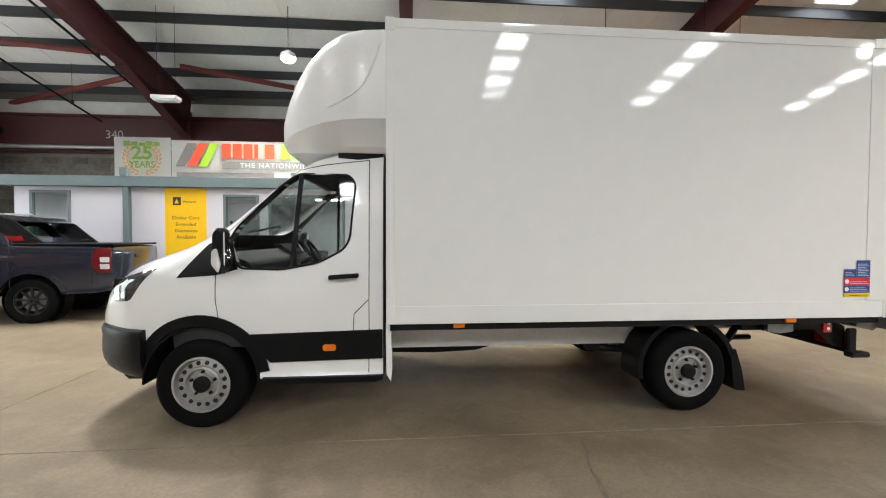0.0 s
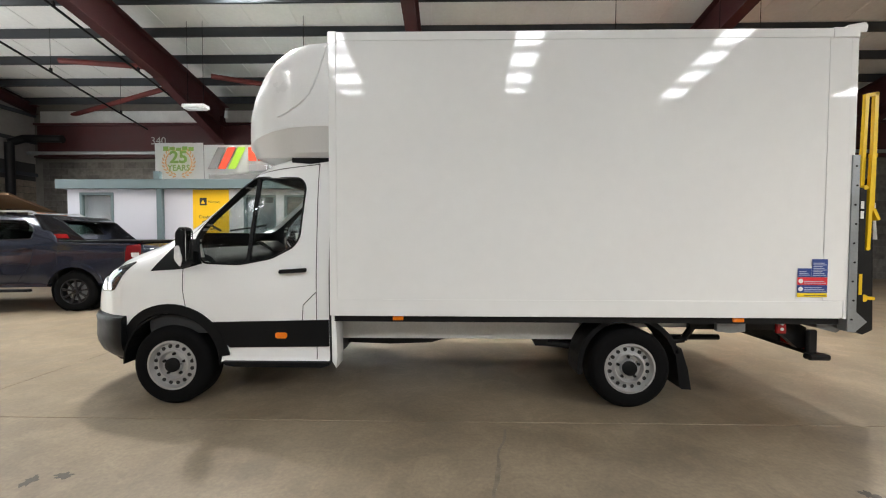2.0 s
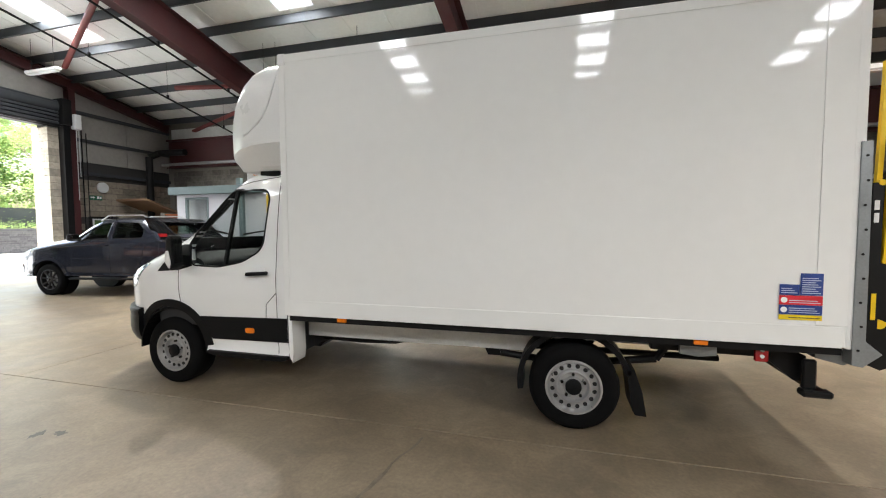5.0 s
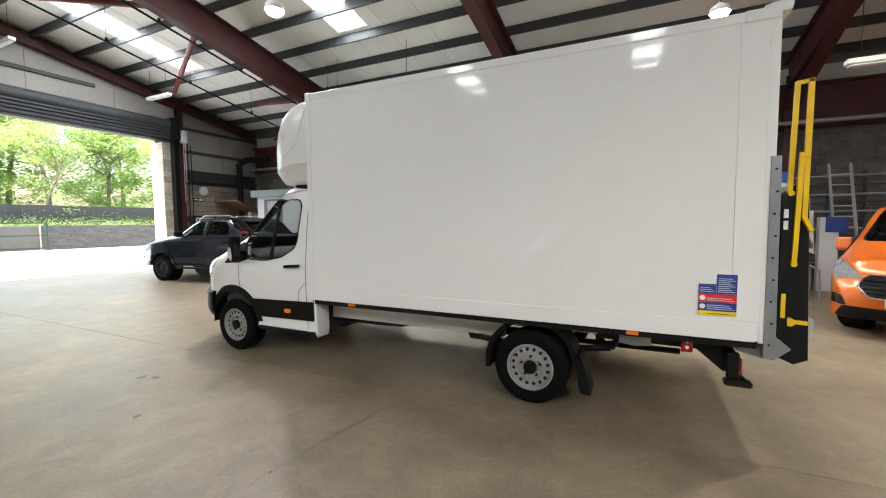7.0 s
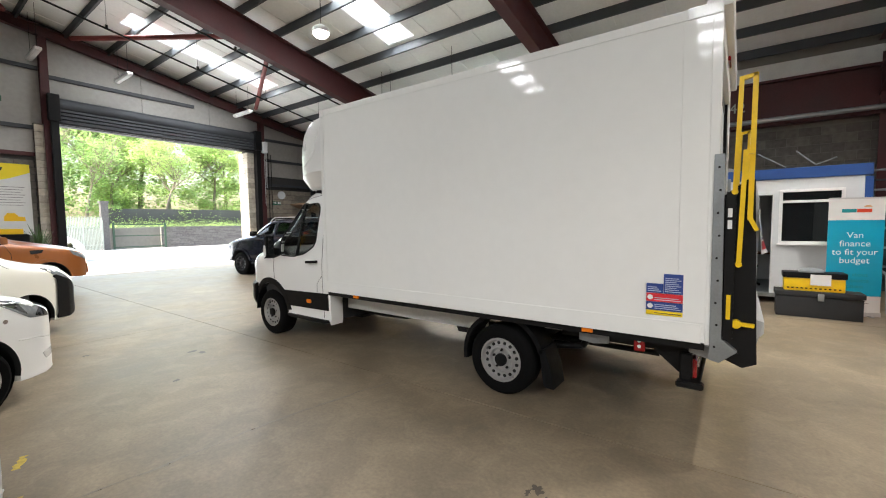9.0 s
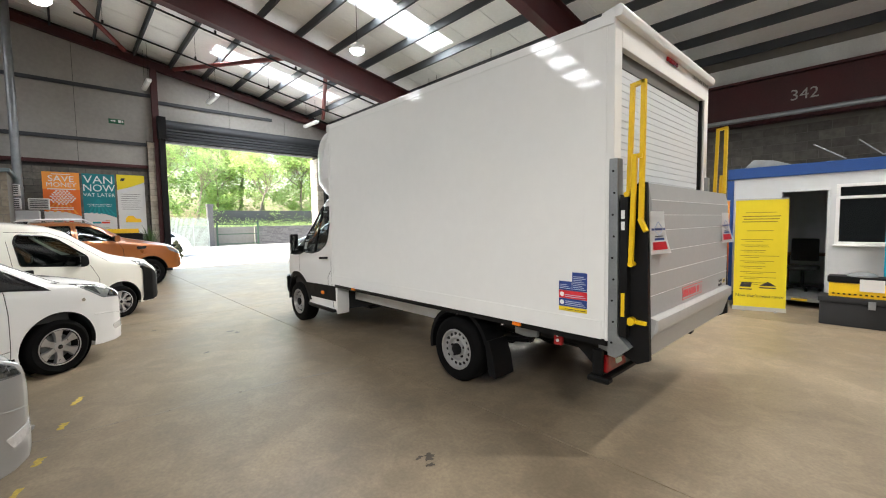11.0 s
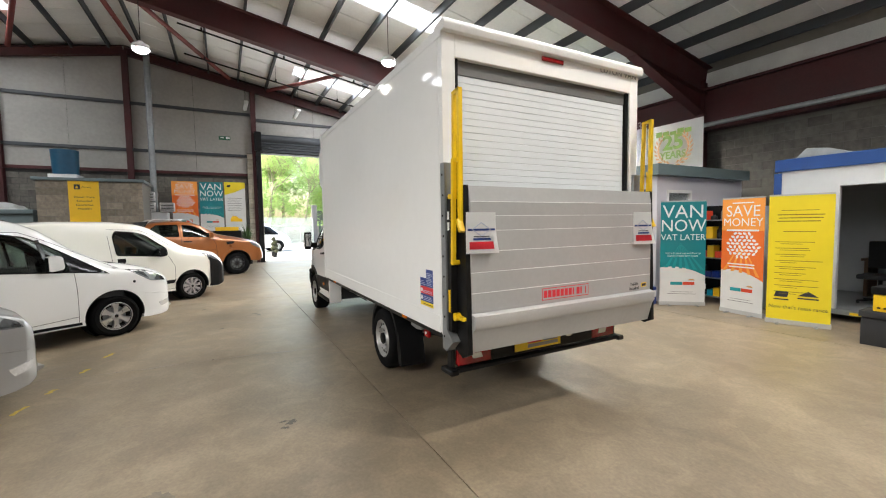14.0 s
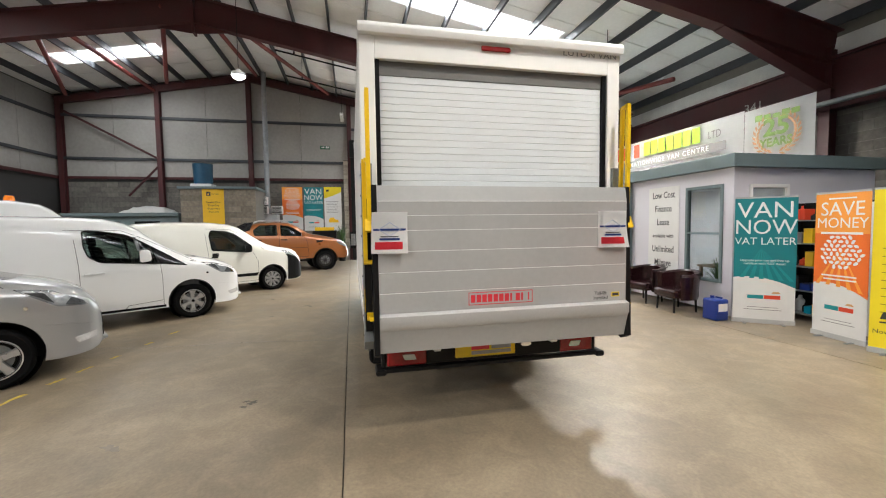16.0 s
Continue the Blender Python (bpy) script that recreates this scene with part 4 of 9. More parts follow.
    for k in range(20):
        a0, a1 = radians(-2 + 184 * k / 20), radians(-2 + 184 * (k + 1) / 20)
        prism(lin, [(RF + r_ * math.cos(a), 0.37 + r_ * math.sin(a)) for r_, a in ((0.415, a0), (0.43, a0), (0.43, a1), (0.415, a1))], "y", *sorted((s * 0.7, s * 1.03)))
    bmesh.ops.remove_doubles(lin, verts=lin.verts, dist=0.001)
    part("arch_liner", lin, "black_plastic", cab_body)
    # tall two-part door mirror with a clear indicator
    mb = B()
    prism(mb, rounded([(1.06, 1.24), (1.1, 1.2), (1.14, 1.28), (1.135, 1.5), (1.1, 1.545), (1.062, 1.53)], 0.03), "y", s * 1.11, s * 1.235, 0.015)
    mm = part("door_mirror", mb, "black_plastic", VAN, "tall black door mirror")
    mb = B()
    box(mb, 1.052, 1.06, *sorted((s * 1.125, s * 1.22)), 1.27, 1.51)
    part("mirror_glass", mb, "chrome", mm)
    mb = B()
    prism(mb, rounded([(1.09, 1.215), (1.14, 1.28), (1.135, 1.38), (1.1, 1.4), (1.07, 1.28)], 0.02), "y", s * 1.225, s * 1.243, 0.006)
    part("mirror_indicator", mb, "clear_lens", mm, "clear indicator lens in the mirror")
    mb = B()
    beam(mb, (1.12, s * 1.0, 1.28), (1.1, s * 1.16, 1.3), 0.07, 0.1)
    part("mirror_arm", mb, "black_plastic", mm)
    st = B()
    prism(st, [(-0.07, 0.393), (0.86, 0.393), (0.83, 0.36), (0.76, 0.348), (0.0, 0.345), (-0.06, 0.36)], "y", *sorted((s * 0.93, s * 1.07)), 0.006)
    part("side_step", st, "black_plastic", VAN, "black side step under the door")
    fl = B()
    prism(fl, [(-0.085, 0.8), (-0.125, 0.8), (-0.135, 0.44), (-0.125, 0.34), (-0.09, 0.4)], "y", s * 0.86, s * 1.06, 0.003)
    part("side_shield", fl, "white_paint", VAN, "white shield behind the cab")
# wrap-round bumper: one section swept round the nose
plan = catmull([(1.745, 1.05, 0), (1.82, 1.035, 0), (1.93, 0.985, 0), (2.05, 0.905, 0), (2.16, 0.815, 0), (2.26, 0.7, 0), (2.33, 0.54, 0), (2.37, 0.34, 0), (2.385, 0.14, 0), (2.385, -0.0, 0)], 3)
plan = plan + [Vector((p.x, -p.y, 0)) for p in plan[-2::-1]]
prof = [(-0.12, 0.765), (-0.03, 0.77), (-0.008, 0.758), (0.004, 0.725), (-0.004, 0.68), (0.0, 0.64), (0.002, 0.55), (-0.008, 0.49), (-0.035, 0.43), (-0.075, 0.39), (-0.13, 0.365), (-0.24, 0.36), (-0.24, 0.5), (-0.16, 0.6), (-0.12, 0.71)]
b = B()
rings = []
for k, p in enumerate(plan):
    d = plan[min(k + 1, len(plan) - 1)] - plan[max(k - 1, 0)]
    n_ = Vector((-d.y, d.x, 0)).normalized()
    n_ = n_ if n_.dot(p - Vector((1.2, 0, 0))) > 0 else -n_
    rings.append([b.verts.new((p.x + n_.x * o, p.y + n_.y * o, z)) for o, z in prof])
for r0, r1 in zip(rings, rings[1:]):
    for k in range(len(prof)):
        b.faces.new((r0[k], r0[(k + 1) % len(prof)], r1[(k + 1) % len(prof)], r1[k]))
b.faces.new(rings[0])
b.faces.new(rings[-1])
bmesh.ops.recalc_face_normals(b, faces=b.faces)
M["bumper_plastic"] = mat("dark_grey_bumper_plastic", (0.006, 0.0065, 0.0075), 0.42, vary=0.15, scale=12, fine=400, bump=0.1, dist=0.002, spec=0.22)
bumper = part("bumper", b, "bumper_plastic", VAN, "black moulded wrap-round bumper", smooth=40)
P("grille", rounded([(-0.62, 0.86), (0.62, 0.86), (0.66, 1.0), (-0.66, 1.0)], 0.04), "gloss_black", "x", 1, 0.008, 0.02)
P("windscreen", rounded([(-0.8, 1.48), (0.8, 1.48), (0.74, 2.04), (-0.74, 2.04)], 0.1), "glass", "x", 1, -0.018, 0.005)
for s in (1, -1):
    w = B()
    beam(w, onto(cab_bvh, (0, 0.1 * s, 1.5), "x", 1, 0.03), onto(cab_bvh, (0, 0.65 * s, 1.58), "x", 1, 0.03), 0.014, 0.02)
    part("wiper", w, "black_plastic", VAN)

# cab interior
b = B()
prism(b, rounded([(0.85, 0.62), (1.48, 0.62), (1.5, 1.3), (1.2, 1.36), (0.98, 1.28), (0.9, 1.05)], 0.05), "y", -0.95, 0.95)
part("dashboard", b, "grey_plastic", VAN, "dark grey dashboard")
b = B()
prism(b, rounded([(0.98, 1.28), (1.2, 1.4), (1.12, 1.41), (1.0, 1.33)], 0.03), "y", -0.68, -0.24)
part("instrument_cowl", b, "black_plastic", VAN)
sw = B()
c = Vector((0.8, -0.46, 1.27))
q = Euler((0, radians(-62), 0)).to_quaternion()
ring = [c + q @ Vector((0.2 * math.cos(a), 0.2 * math.sin(a), 0)) for a in (2 * math.pi * k / 28 for k in range(29))]
tube(sw, ring, 0.016, 8)
for a in (0.2, 2.94, 4.71):
    beam(sw, c, c + q @ Vector((0.19 * math.cos(a), 0.19 * math.sin(a), 0)), 0.05, 0.02)
cyl(sw, c - q @ Vector((0, 0, 0.02)), c + q @ Vector((0, 0, 0.03)), 0.07, seg=16)
cyl(sw, c, (1.1, -0.46, 1.12), 0.035, seg=10)
part("steering_wheel", sw, "black_plastic", VAN, "black steering wheel on the right-hand side")
M["seat_cloth"] = mat("dark_grey_seat_cloth", (0.018, 0.0185, 0.02), 0.9, vary=0.2, scale=20, fine=300, bump=0.15, dist=0.002)
for y0, y1 in ((-0.75, -0.2), (-0.05, 0.4), (0.42, 0.85)):
    b = B()
    prism(b, rounded([(0.15, 0.66), (0.72, 0.7), (0.74, 0.86), (0.6, 0.9), (0.2, 0.86)], 0.06), "y", y0, y1, 0.03)
    st = part("seat", b, "seat_cloth", VAN, "dark cloth cab seat")
    b = B()
    prism(b, rounded([(0.06, 0.82), (0.24, 0.84), (0.14, 1.4), (0.0, 1.42)], 0.06), "y", y0, y1, 0.03)
    part("backrest", b, "seat_cloth", st)
    b = B()
    prism(b, rounded([(0.0, 1.46), (0.12, 1.46), (0.1, 1.64), (0.02, 1.64)], 0.04), "y", (y0 + y1) / 2 - 0.13, (y0 + y1) / 2 + 0.13, 0.02)
    part("headrest", b, "seat_cloth", st)

# moulded aerodynamic pod over the cab
POD = dict(x=[-0.1, 0.1, 0.25, 0.4, 0.53, 0.64, 0.74, 0.82, 0.87, 0.89], top=[3.15, 3.14, 3.11, 3.03, 2.92, 2.79, 2.64, 2.52, 2.43, 2.37],
           bot=[2.15, 2.15, 2.15, 2.155, 2.165, 2.18, 2.2, 2.23, 2.27, 2.3], w=[1.115, 1.11, 1.085, 1.035, 0.96, 0.87, 0.74, 0.58, 0.4, 0.22])
bm = B()
rings = []
for x in -0.1 + 0.99 * np.sin(np.linspace(0, np.pi / 2, 34)):
    t, bo, w = (spline(POD["x"], POD[k], x) for k in ("top", "bot", "w"))
    shelf = bo + (t - bo) * 0.225
    low = [(0, bo), (w * 0.7, bo), (w * 0.84, bo + 0.008), (w * 0.885, bo + 0.04), (w * 0.985, shelf - 0.006)]
    upper = [(w * 0.996, shelf + 0.006), (w, bo + (t - bo) * 0.45), (w, bo + (t - bo) * 0.66), (w * 0.97, t - (t - bo) * 0.14), (w * 0.86, t - (t - bo) * 0.03), (w * 0.5, t), (0, t)]
    half = low + [(max(p.x, 0), p.y) for p in catmull([(a, c_, 0) for a, c_ in upper], 4)]
    rings.append([bm.verts.new((x, y, z)) for y, z in half] + [bm.verts.new((x, -y, z)) for y, z in half[-2:0:-1]])
m_ = len(rings[0])
for a, c_ in zip(rings, rings[1:]):
    for i in range(m_):
        j = (i + 1) % m_
        bm.faces.new((a[i], a[j], c_[j], c_[i]))
bm.faces.new(rings[0][::-1])
bm.faces.new(rings[-1])
pod_bvh = BVHTree.FromBMesh(bm)
pod = part("wind_deflector", bm, "grp_cream", VAN, "rounded white moulding over the cab", smooth=24)
for s in (1, -1):
    crease = [(-0.06, 3.05), (-0.045, 2.96), (-0.026, 2.886), (0.01, 2.77), (0.06, 2.665), (0.15, 2.57), (0.29, 2.495), (0.36, 2.475)]
    pts = [onto(pod_bvh, (p.x, s, p.y), "y", s, -0.004) for p in catmull([(a, c_, 0) for a, c_ in crease], 3)]
    part("moulded_crease", tube(B(), [p for p in pts if p], 0.009, 6), "grp_cream", pod, smooth=60)
bm = B()
prism(bm, [(0.1, 2.1), (0.3, 2.12), (0.3, 2.2), (-0.06, 2.26), (-0.06, 2.05)], "y", -0.9, 0.9)
part("pod_underside", bm, "black_plastic", VAN)

# the load box: flat panels, capped edges
BX0, BX1, BW, BZ0, BZ1 = -4.3, -0.1, 1.115, 0.81, 3.13
for s in (1, -1):
    b = B()
    box(b, BX0, BX1, *sorted((s * (BW - 0.03), s * BW)), BZ0, BZ1, 0.003)
    side = part("side_panel", b, "grp_white", VAN, "large glossy white side panel")
    b = B()
    box(b, BX0 + 0.02, BX1 - 0.004, *sorted((s * BW, s * (BW + 0.006))), BZ0 - 0.005, BZ0 + 0.135, 0.003)
    part("bottom_rail", b, "grp_white", side)
    b = B()
    box(b, BX0, BX1 + 0.004, *sorted((s * BW, s * (BW + 0.006))), BZ1 - 0.065, BZ1 + 0.006, 0.003)
    part("top_rail", b, "grp_white", side)
    b = B()
    box(b, BX1 - 0.055, BX1 + 0.008, *sorted((s * BW, s * (BW + 0.007))), BZ0 - 0.003, BZ1 - 0.07, 0.003)
    part("front_corner_trim", b, "grp_white", side)
    b = B()
    box(b, BX0 - 0.002, BX0 + 0.17, *sorted((s * BW, s * (BW + 0.005))), BZ0 + 0.14, BZ1 - 0.07, 0.002)
    part("rear_corner_trim", b, "grp_white", side)
    b = B()
    box(b, BX0 - 0.06, BX0 + 0.15, *sorted((s * (BW - 0.01), s * (BW + 0.011))), BZ1 - 0.07, BZ1 + 0.012, 0.006)
    part("corner_cap", b, "grp_cream", side)
    b = B()
    box(b, BX1 - 0.06, BX1 + 0.012, *sorted((s * (BW - 0.01), s * (BW + 0.012))), BZ1 - 0.09, BZ1 + 0.012, 0.006)
    part("corner_cap", b, "grp_cream", side)
b = B()
box(b, BX0, BX1, -BW + 0.03, BW - 0.03, BZ1 - 0.03, BZ1 + 0.004, 0.003)
part("box_roof", b, "grp_white", VAN)
b = B()
box(b, BX1 - 0.03, BX1 - 0.001, -BW + 0.03, BW - 0.03, BZ0, BZ1 - 0.03)
part("box_front", b, "grp_white", VAN)
b = B()
box(b, BX0, BX1 - 0.02, -BW + 0.032, BW - 0.032, BZ0 - 0.06, BZ0 + 0.02)
part("box_floor", b, "black_steel", VAN)

# rear frame, header with lamp, roller shutter
RX = -4.36
b = B()
for s in (1, -1):
    box(b, RX, RX + 0.06, *sorted((s * 1.0, s * (BW + 0.002))), 0.8, 3.1, 0.004)
box(b, RX, RX + 0.06, -1.0, 1.0, 2.93, 3.12, 0.003)
part("rear_frame", b, "grp_white", VAN, "white rear door frame")
b = B()
prism(b, [(RX - 0.05, 3.1), (RX - 0.06, 3.15), (RX - 0.04, 3.185), (RX + 0.1, 3.16), (RX + 0.1, 3.1)], "y", -1.125, 1.125, 0.01)
part("roof_lip", b, "grp_cream", VAN, "moulded lip over the shutter")
b = B()
box(b, RX - 0.022, RX - 0.002, -0.1, 0.15, 3.045, 3.085, 0.008)
part("brake_lamp", b, "red_lens", VAN, "red high-level brake lamp")
letters("LUTON VAN", 0.075, "galv", plane_frame((RX - 0.003, -0.83, 3.09), (0, -1, 0), (0, 0, 1)), VAN, squeeze=1.2)
# the roof lip's shadow is put into this header's dark grey
b = B()
box(b, RX + 0.045, RX + 0.062, -0.985, 0.985, 2.82, 2.94)
part("shutter_header", b, "header_shade", VAN, "shutter header painted dark as under the lip's shadow")
for s in (1, -1):
    b = B()
    box(b, RX + 0.02, RX + 0.06, *sorted((s * 0.965, s * 1.0)), 0.9, 2.93)
    part("shutter_guide", b, "black_plastic", VAN)
for k in range(36):
    b = B()
    z0 = 2.82 - 0.054 * (k + 1)
    box(b, RX + 0.05, RX + 0.07, -0.965, 0.965, z0 + 0.0008, z0 + 0.0532, 0.003)
    part("shutter_slat", b, "slat_white", VAN)
b = B()
box(b, RX + 0.071, RX + 0.074, -0.965, 0.965, 0.9, 2.82)
part("shutter_backing", b, "slat_white", VAN)

# tail lift: platform folded upright, posts and yellow rails
PX = -4.58
lift = B()
prism(lift, [(PX, 1.83), (PX + 0.02, 1.945), (PX + 0.05, 1.945), (PX + 0.09, 1.75), (PX + 0.1, 0.95), (PX + 0.02, 0.7), (PX - 0.03, 0.88), (PX - 0.05, 0.985), (PX, 1.0)], "y", -1.04, 1.02)
lift_o = part("lift_platform", lift, "alu", VAN, "grey aluminium tail-lift platform folded up", smooth=None)
zz = [1.0, 1.15, 1.305, 1.46, 1.615, 1.725, 1.83]
for a, c_ in zip(zz, zz[1:]):
    b = B()
    box(b, PX - 0.004, PX + 0.002, -1.035, 1.015, a + 0.003, c_ - 0.003, 0.001)
    part("platform_plank", b, "alu", lift_o)
for a in zz[1:]:
    b = B()
    box(b, PX - 0.005, PX, -1.035, 1.015, a - 0.002, a + 0.002)
    part("plank_joint", b, "alu_bright", lift_o)
b = B()
prism(b, [(PX - 0.006, 1.0), (PX - 0.055, 0.985), (PX - 0.055, 0.91), (PX - 0.035, 0.88), (PX - 0.006, 0.99)], "y", -1.035, 1.015)
part("platform_ramp", b, "alu_light", lift_o, "bright bevelled platform edge")
for s, y0, y1 in ((1, 1.02, 1.06), (-1, -1.08, -1.04)):
    b = B()
    prism(b, [(PX + 0.02, 1.95), (PX + 0.07, 1.95), (PX + 0.2, 1.84), (PX + 0.2, 0.72), (PX + 0.06, 0.66), (PX - 0.02, 0.7)], "y", y0, y1)
    part("platform_end", b, "black_steel", lift_o)
    # post
    b = B()
    prism(b, [(RX + 0.03, 2.13), (RX - 0.03, 2.13), (RX - 0.04, 0.86), (RX - 0.13, 0.78), (RX - 0.03, 0.69), (RX + 0.03, 0.7)], "y", *sorted((s * (BW - 0.075), s * (BW + 0.012))), 0.004)
    post = part("lift_post", b, "galv", VAN, "galvanised tail-lift post", smooth=None)
    b = B()
    for k in range(9):
        zc = 0.8 + k * 0.155
        b = cyl(B(), (RX + 0.0 - 0.01 * (k % 2), s * (BW + 0.01), zc), (RX - 0.01 * (k % 2), s * (BW + 0.017), zc), 0.008, seg=8)
        part("bolt", b, "black_steel", post)
    b = B()
    box(b, RX - 0.1, RX - 0.045, *sorted((s * (BW - 0.05), s * (BW - 0.0))), 0.85, 1.87)
    part("lift_rail", b, "black_steel", VAN)
    # yellow hand rails
    yr = s * (BW - 0.04)
    b = B()
    beam(b, (-4.468, yr, 2.62), (-4.45, yr, 1.87), 0.028, 0.028, (0, 1, 0))
    beam(b, (-4.542, yr, 2.64), (-4.536, yr, 1.68), 0.03, 0.03, (0, 1, 0))
    beam(b, (-4.455, yr, 2.615), (-4.55, yr, 2.63), 0.026, 0.03, (0, 1, 0))
    beam(b, (-4.502, yr + s * 0.032, 2.14), (-4.482, yr + s * 0.032, 1.38), 0.028, 0.03, (0, 1, 0))
    beam(b, (-4.532, yr + s * 0.01, 1.7), (-4.575, yr + s * 0.01, 1.61), 0.025, 0.045, (0, 1, 0))
    beam(b, (-4.49, yr + s * 0.02, 2.13), (-4.545, yr + s * 0.02, 2.13), 0.03, 0.022, (0, 1, 0))
    for p in ((-4.45, 1.87), (-4.482, 1.38)):
        cyl(b, (p[0], yr - 0.024, p[1]), (p[0], yr + 0.045, p[1]), 0.019, seg=12)
    rail = part("hand_rail", b, "yellow_steel", VAN, "folding yellow hand rail")
    b = B()
    box(b, RX - 0.085, RX - 0.06, *sorted((s * (BW + 0.0), s * (BW + 0.004))), 1.0, 1.17)
    beam(b, (RX - 0.07, yr, 0.975), (RX - 0.22, yr, 0.965), 0.03, 0.025)
    cyl(b, (RX - 0.12, yr - 0.03, 0.97), (RX - 0.12, yr + 0.03, 0.97), 0.03, seg=10)
    part("lift_latch", b, "yellow_steel", VAN)
    b = B()
    box(b, RX - 0.08, RX - 0.055, *sorted((s * (BW + 0.0), s * (BW + 0.003))), 1.7, 1.76)
    box(b, RX - 0.08, RX - 0.055, *sorted((s * (BW + 0.0), s * (BW + 0.003))), 1.62, 1.68)
    part("warning_label", b, "upvc", VAN)

# stickers on the side
M["sticker_blue"] = mat("blue_vinyl", (0.025, 0.06, 0.25), 0.35, vary=0.05, bump=0.0)
M["sticker_red"] = mat("red_vinyl", (0.65, 0.03, 0.045), 0.35, vary=0.05, bump=0.0)
M["sticker_yellow"] = mat("yellow_vinyl", (0.82, 0.6, 0.02), 0.35, vary=0.05, bump=0.0)
M["ink_pale"] = mat("pale_print", (0.5, 0.55, 0.68), 0.5, vary=0.05, bump=0.0)
M["ink_white"] = mat("white_print", (0.8, 0.8, 0.8), 0.45, vary=0.03, bump=0.0)
M["ink_dark"] = mat("dark_print", (0.03, 0.03, 0.035), 0.5, vary=0.05, bump=0.0)
F = plane_frame((-3.925, BW + 0.0055, 0.98), (-1, 0, 0), (0, 0, 1))


def sticker(name, m, x0, x1, y0, y1, material, label="", z=0.0, owner=VAN):
    b = B()
    slab(b, m, x0, x1, y0, y1, z, z + 0.001)
    return part(name, b, material, owner, label, smooth=None)


for nm, x0, x1, y0, y1, mt in (("safety_sticker", 0.115, 0.24, 0.165, 0.31, "sticker_blue"), ("safety_sticker", 0.0, 0.112, 0.165, 0.235, "sticker_blue"), ("safety_sticker", 0.0, 0.24, 0.1, 0.162, "sticker_red"),
                               ("safety_sticker", 0.0, 0.24, 0.035, 0.098, "sticker_blue"), ("safety_sticker", 0.0, 0.24, 0.0, 0.033, "sticker_yellow")):
    st = sticker(nm, F, x0, x1, y0, y1, mt, "load safety sticker on the side panel")
    b = B()
    n = max(1, int((y1 - y0 - 0.02) / 0.014))
    for k in range(n):
        yy = y0 + 0.012 + k * 0.014
        a = x0 + (0.055 if mt != "sticker_blue" or y0 < 0.1 else 0.01)
        slab(b, F, a, x1 - 0.012 - 0.03 * ((k * 7) % 3) / 2, yy, yy + 0.005, 0.001, 0.0016)
    part("print_bar", b, "ink_pale" if mt != "sticker_yellow" else "ink_dark", st, smooth=None)
    if mt != "sticker_yellow" and x1 - x0 > 0.2:
        b = B()
        pts = [(x0 + 0.027 + 0.019 * math.cos(a), (y0 + y1) / 2 + 0.019 * math.sin(a)) for a in (2 * math.pi * k / 18 for k in range(18))]
        outline(b, F, pts, 0.001, 0.0018)
        part("pictogram", b, "ink_white", st, smooth=None)

# platform lettering: maker's mark as plain shapes, fitter's plate, hanging cards
G = plane_frame((PX - 0.0045, 0.34, 1.03), (0, -1, 0), (0, 0, 1))
b = B()
slab(b, G, 0.0, 0.53, 0.0, 0.1, 0.0, 0.001)
mk = part("maker_badge", b, "sticker_red", VAN, "red maker's badge on the platform", smooth=None)
b = B()
slab(b, G, 0.006, 0.524, 0.006, 0.094, 0.001, 0.0016)
part("badge_field", b, "alu", mk, smooth=None)
for k in range(10):
    b = B()
    slab(b, G, 0.018 + k * 0.046, 0.018 + k * 0.046 + (0.036 if k not in (7, 9) else 0.016), 0.02, 0.08, 0.0016, 0.0024)
    part("badge_shape", b, "sticker_red", mk, smooth=None)
b = B()
slab(b, G, 0.49, 0.5, 0.02, 0.08, 0.0016, 0.0024)
part("badge_shape", b, "sticker_red", mk, smooth=None)
for word, zw in (("Tail-lift", 1.07), ("Installed", 1.03)):
    letters(word, 0.04, "ink_dark", plane_frame((PX - 0.005, -0.8, zw), (0, -1, 0), (0, 0, 1)), VAN)
G2 = plane_frame((PX - 0.005, -0.9, 1.035), (0, -1, 0), (0, 0, 1))
sticker("fitter_badge", G2, 0.0, 0.075, 0.0, 0.04, "sticker_yellow")
sticker("fitter_badge", G2, 0.008, 0.067, 0.008, 0.032, "ink_dark", z=0.001)
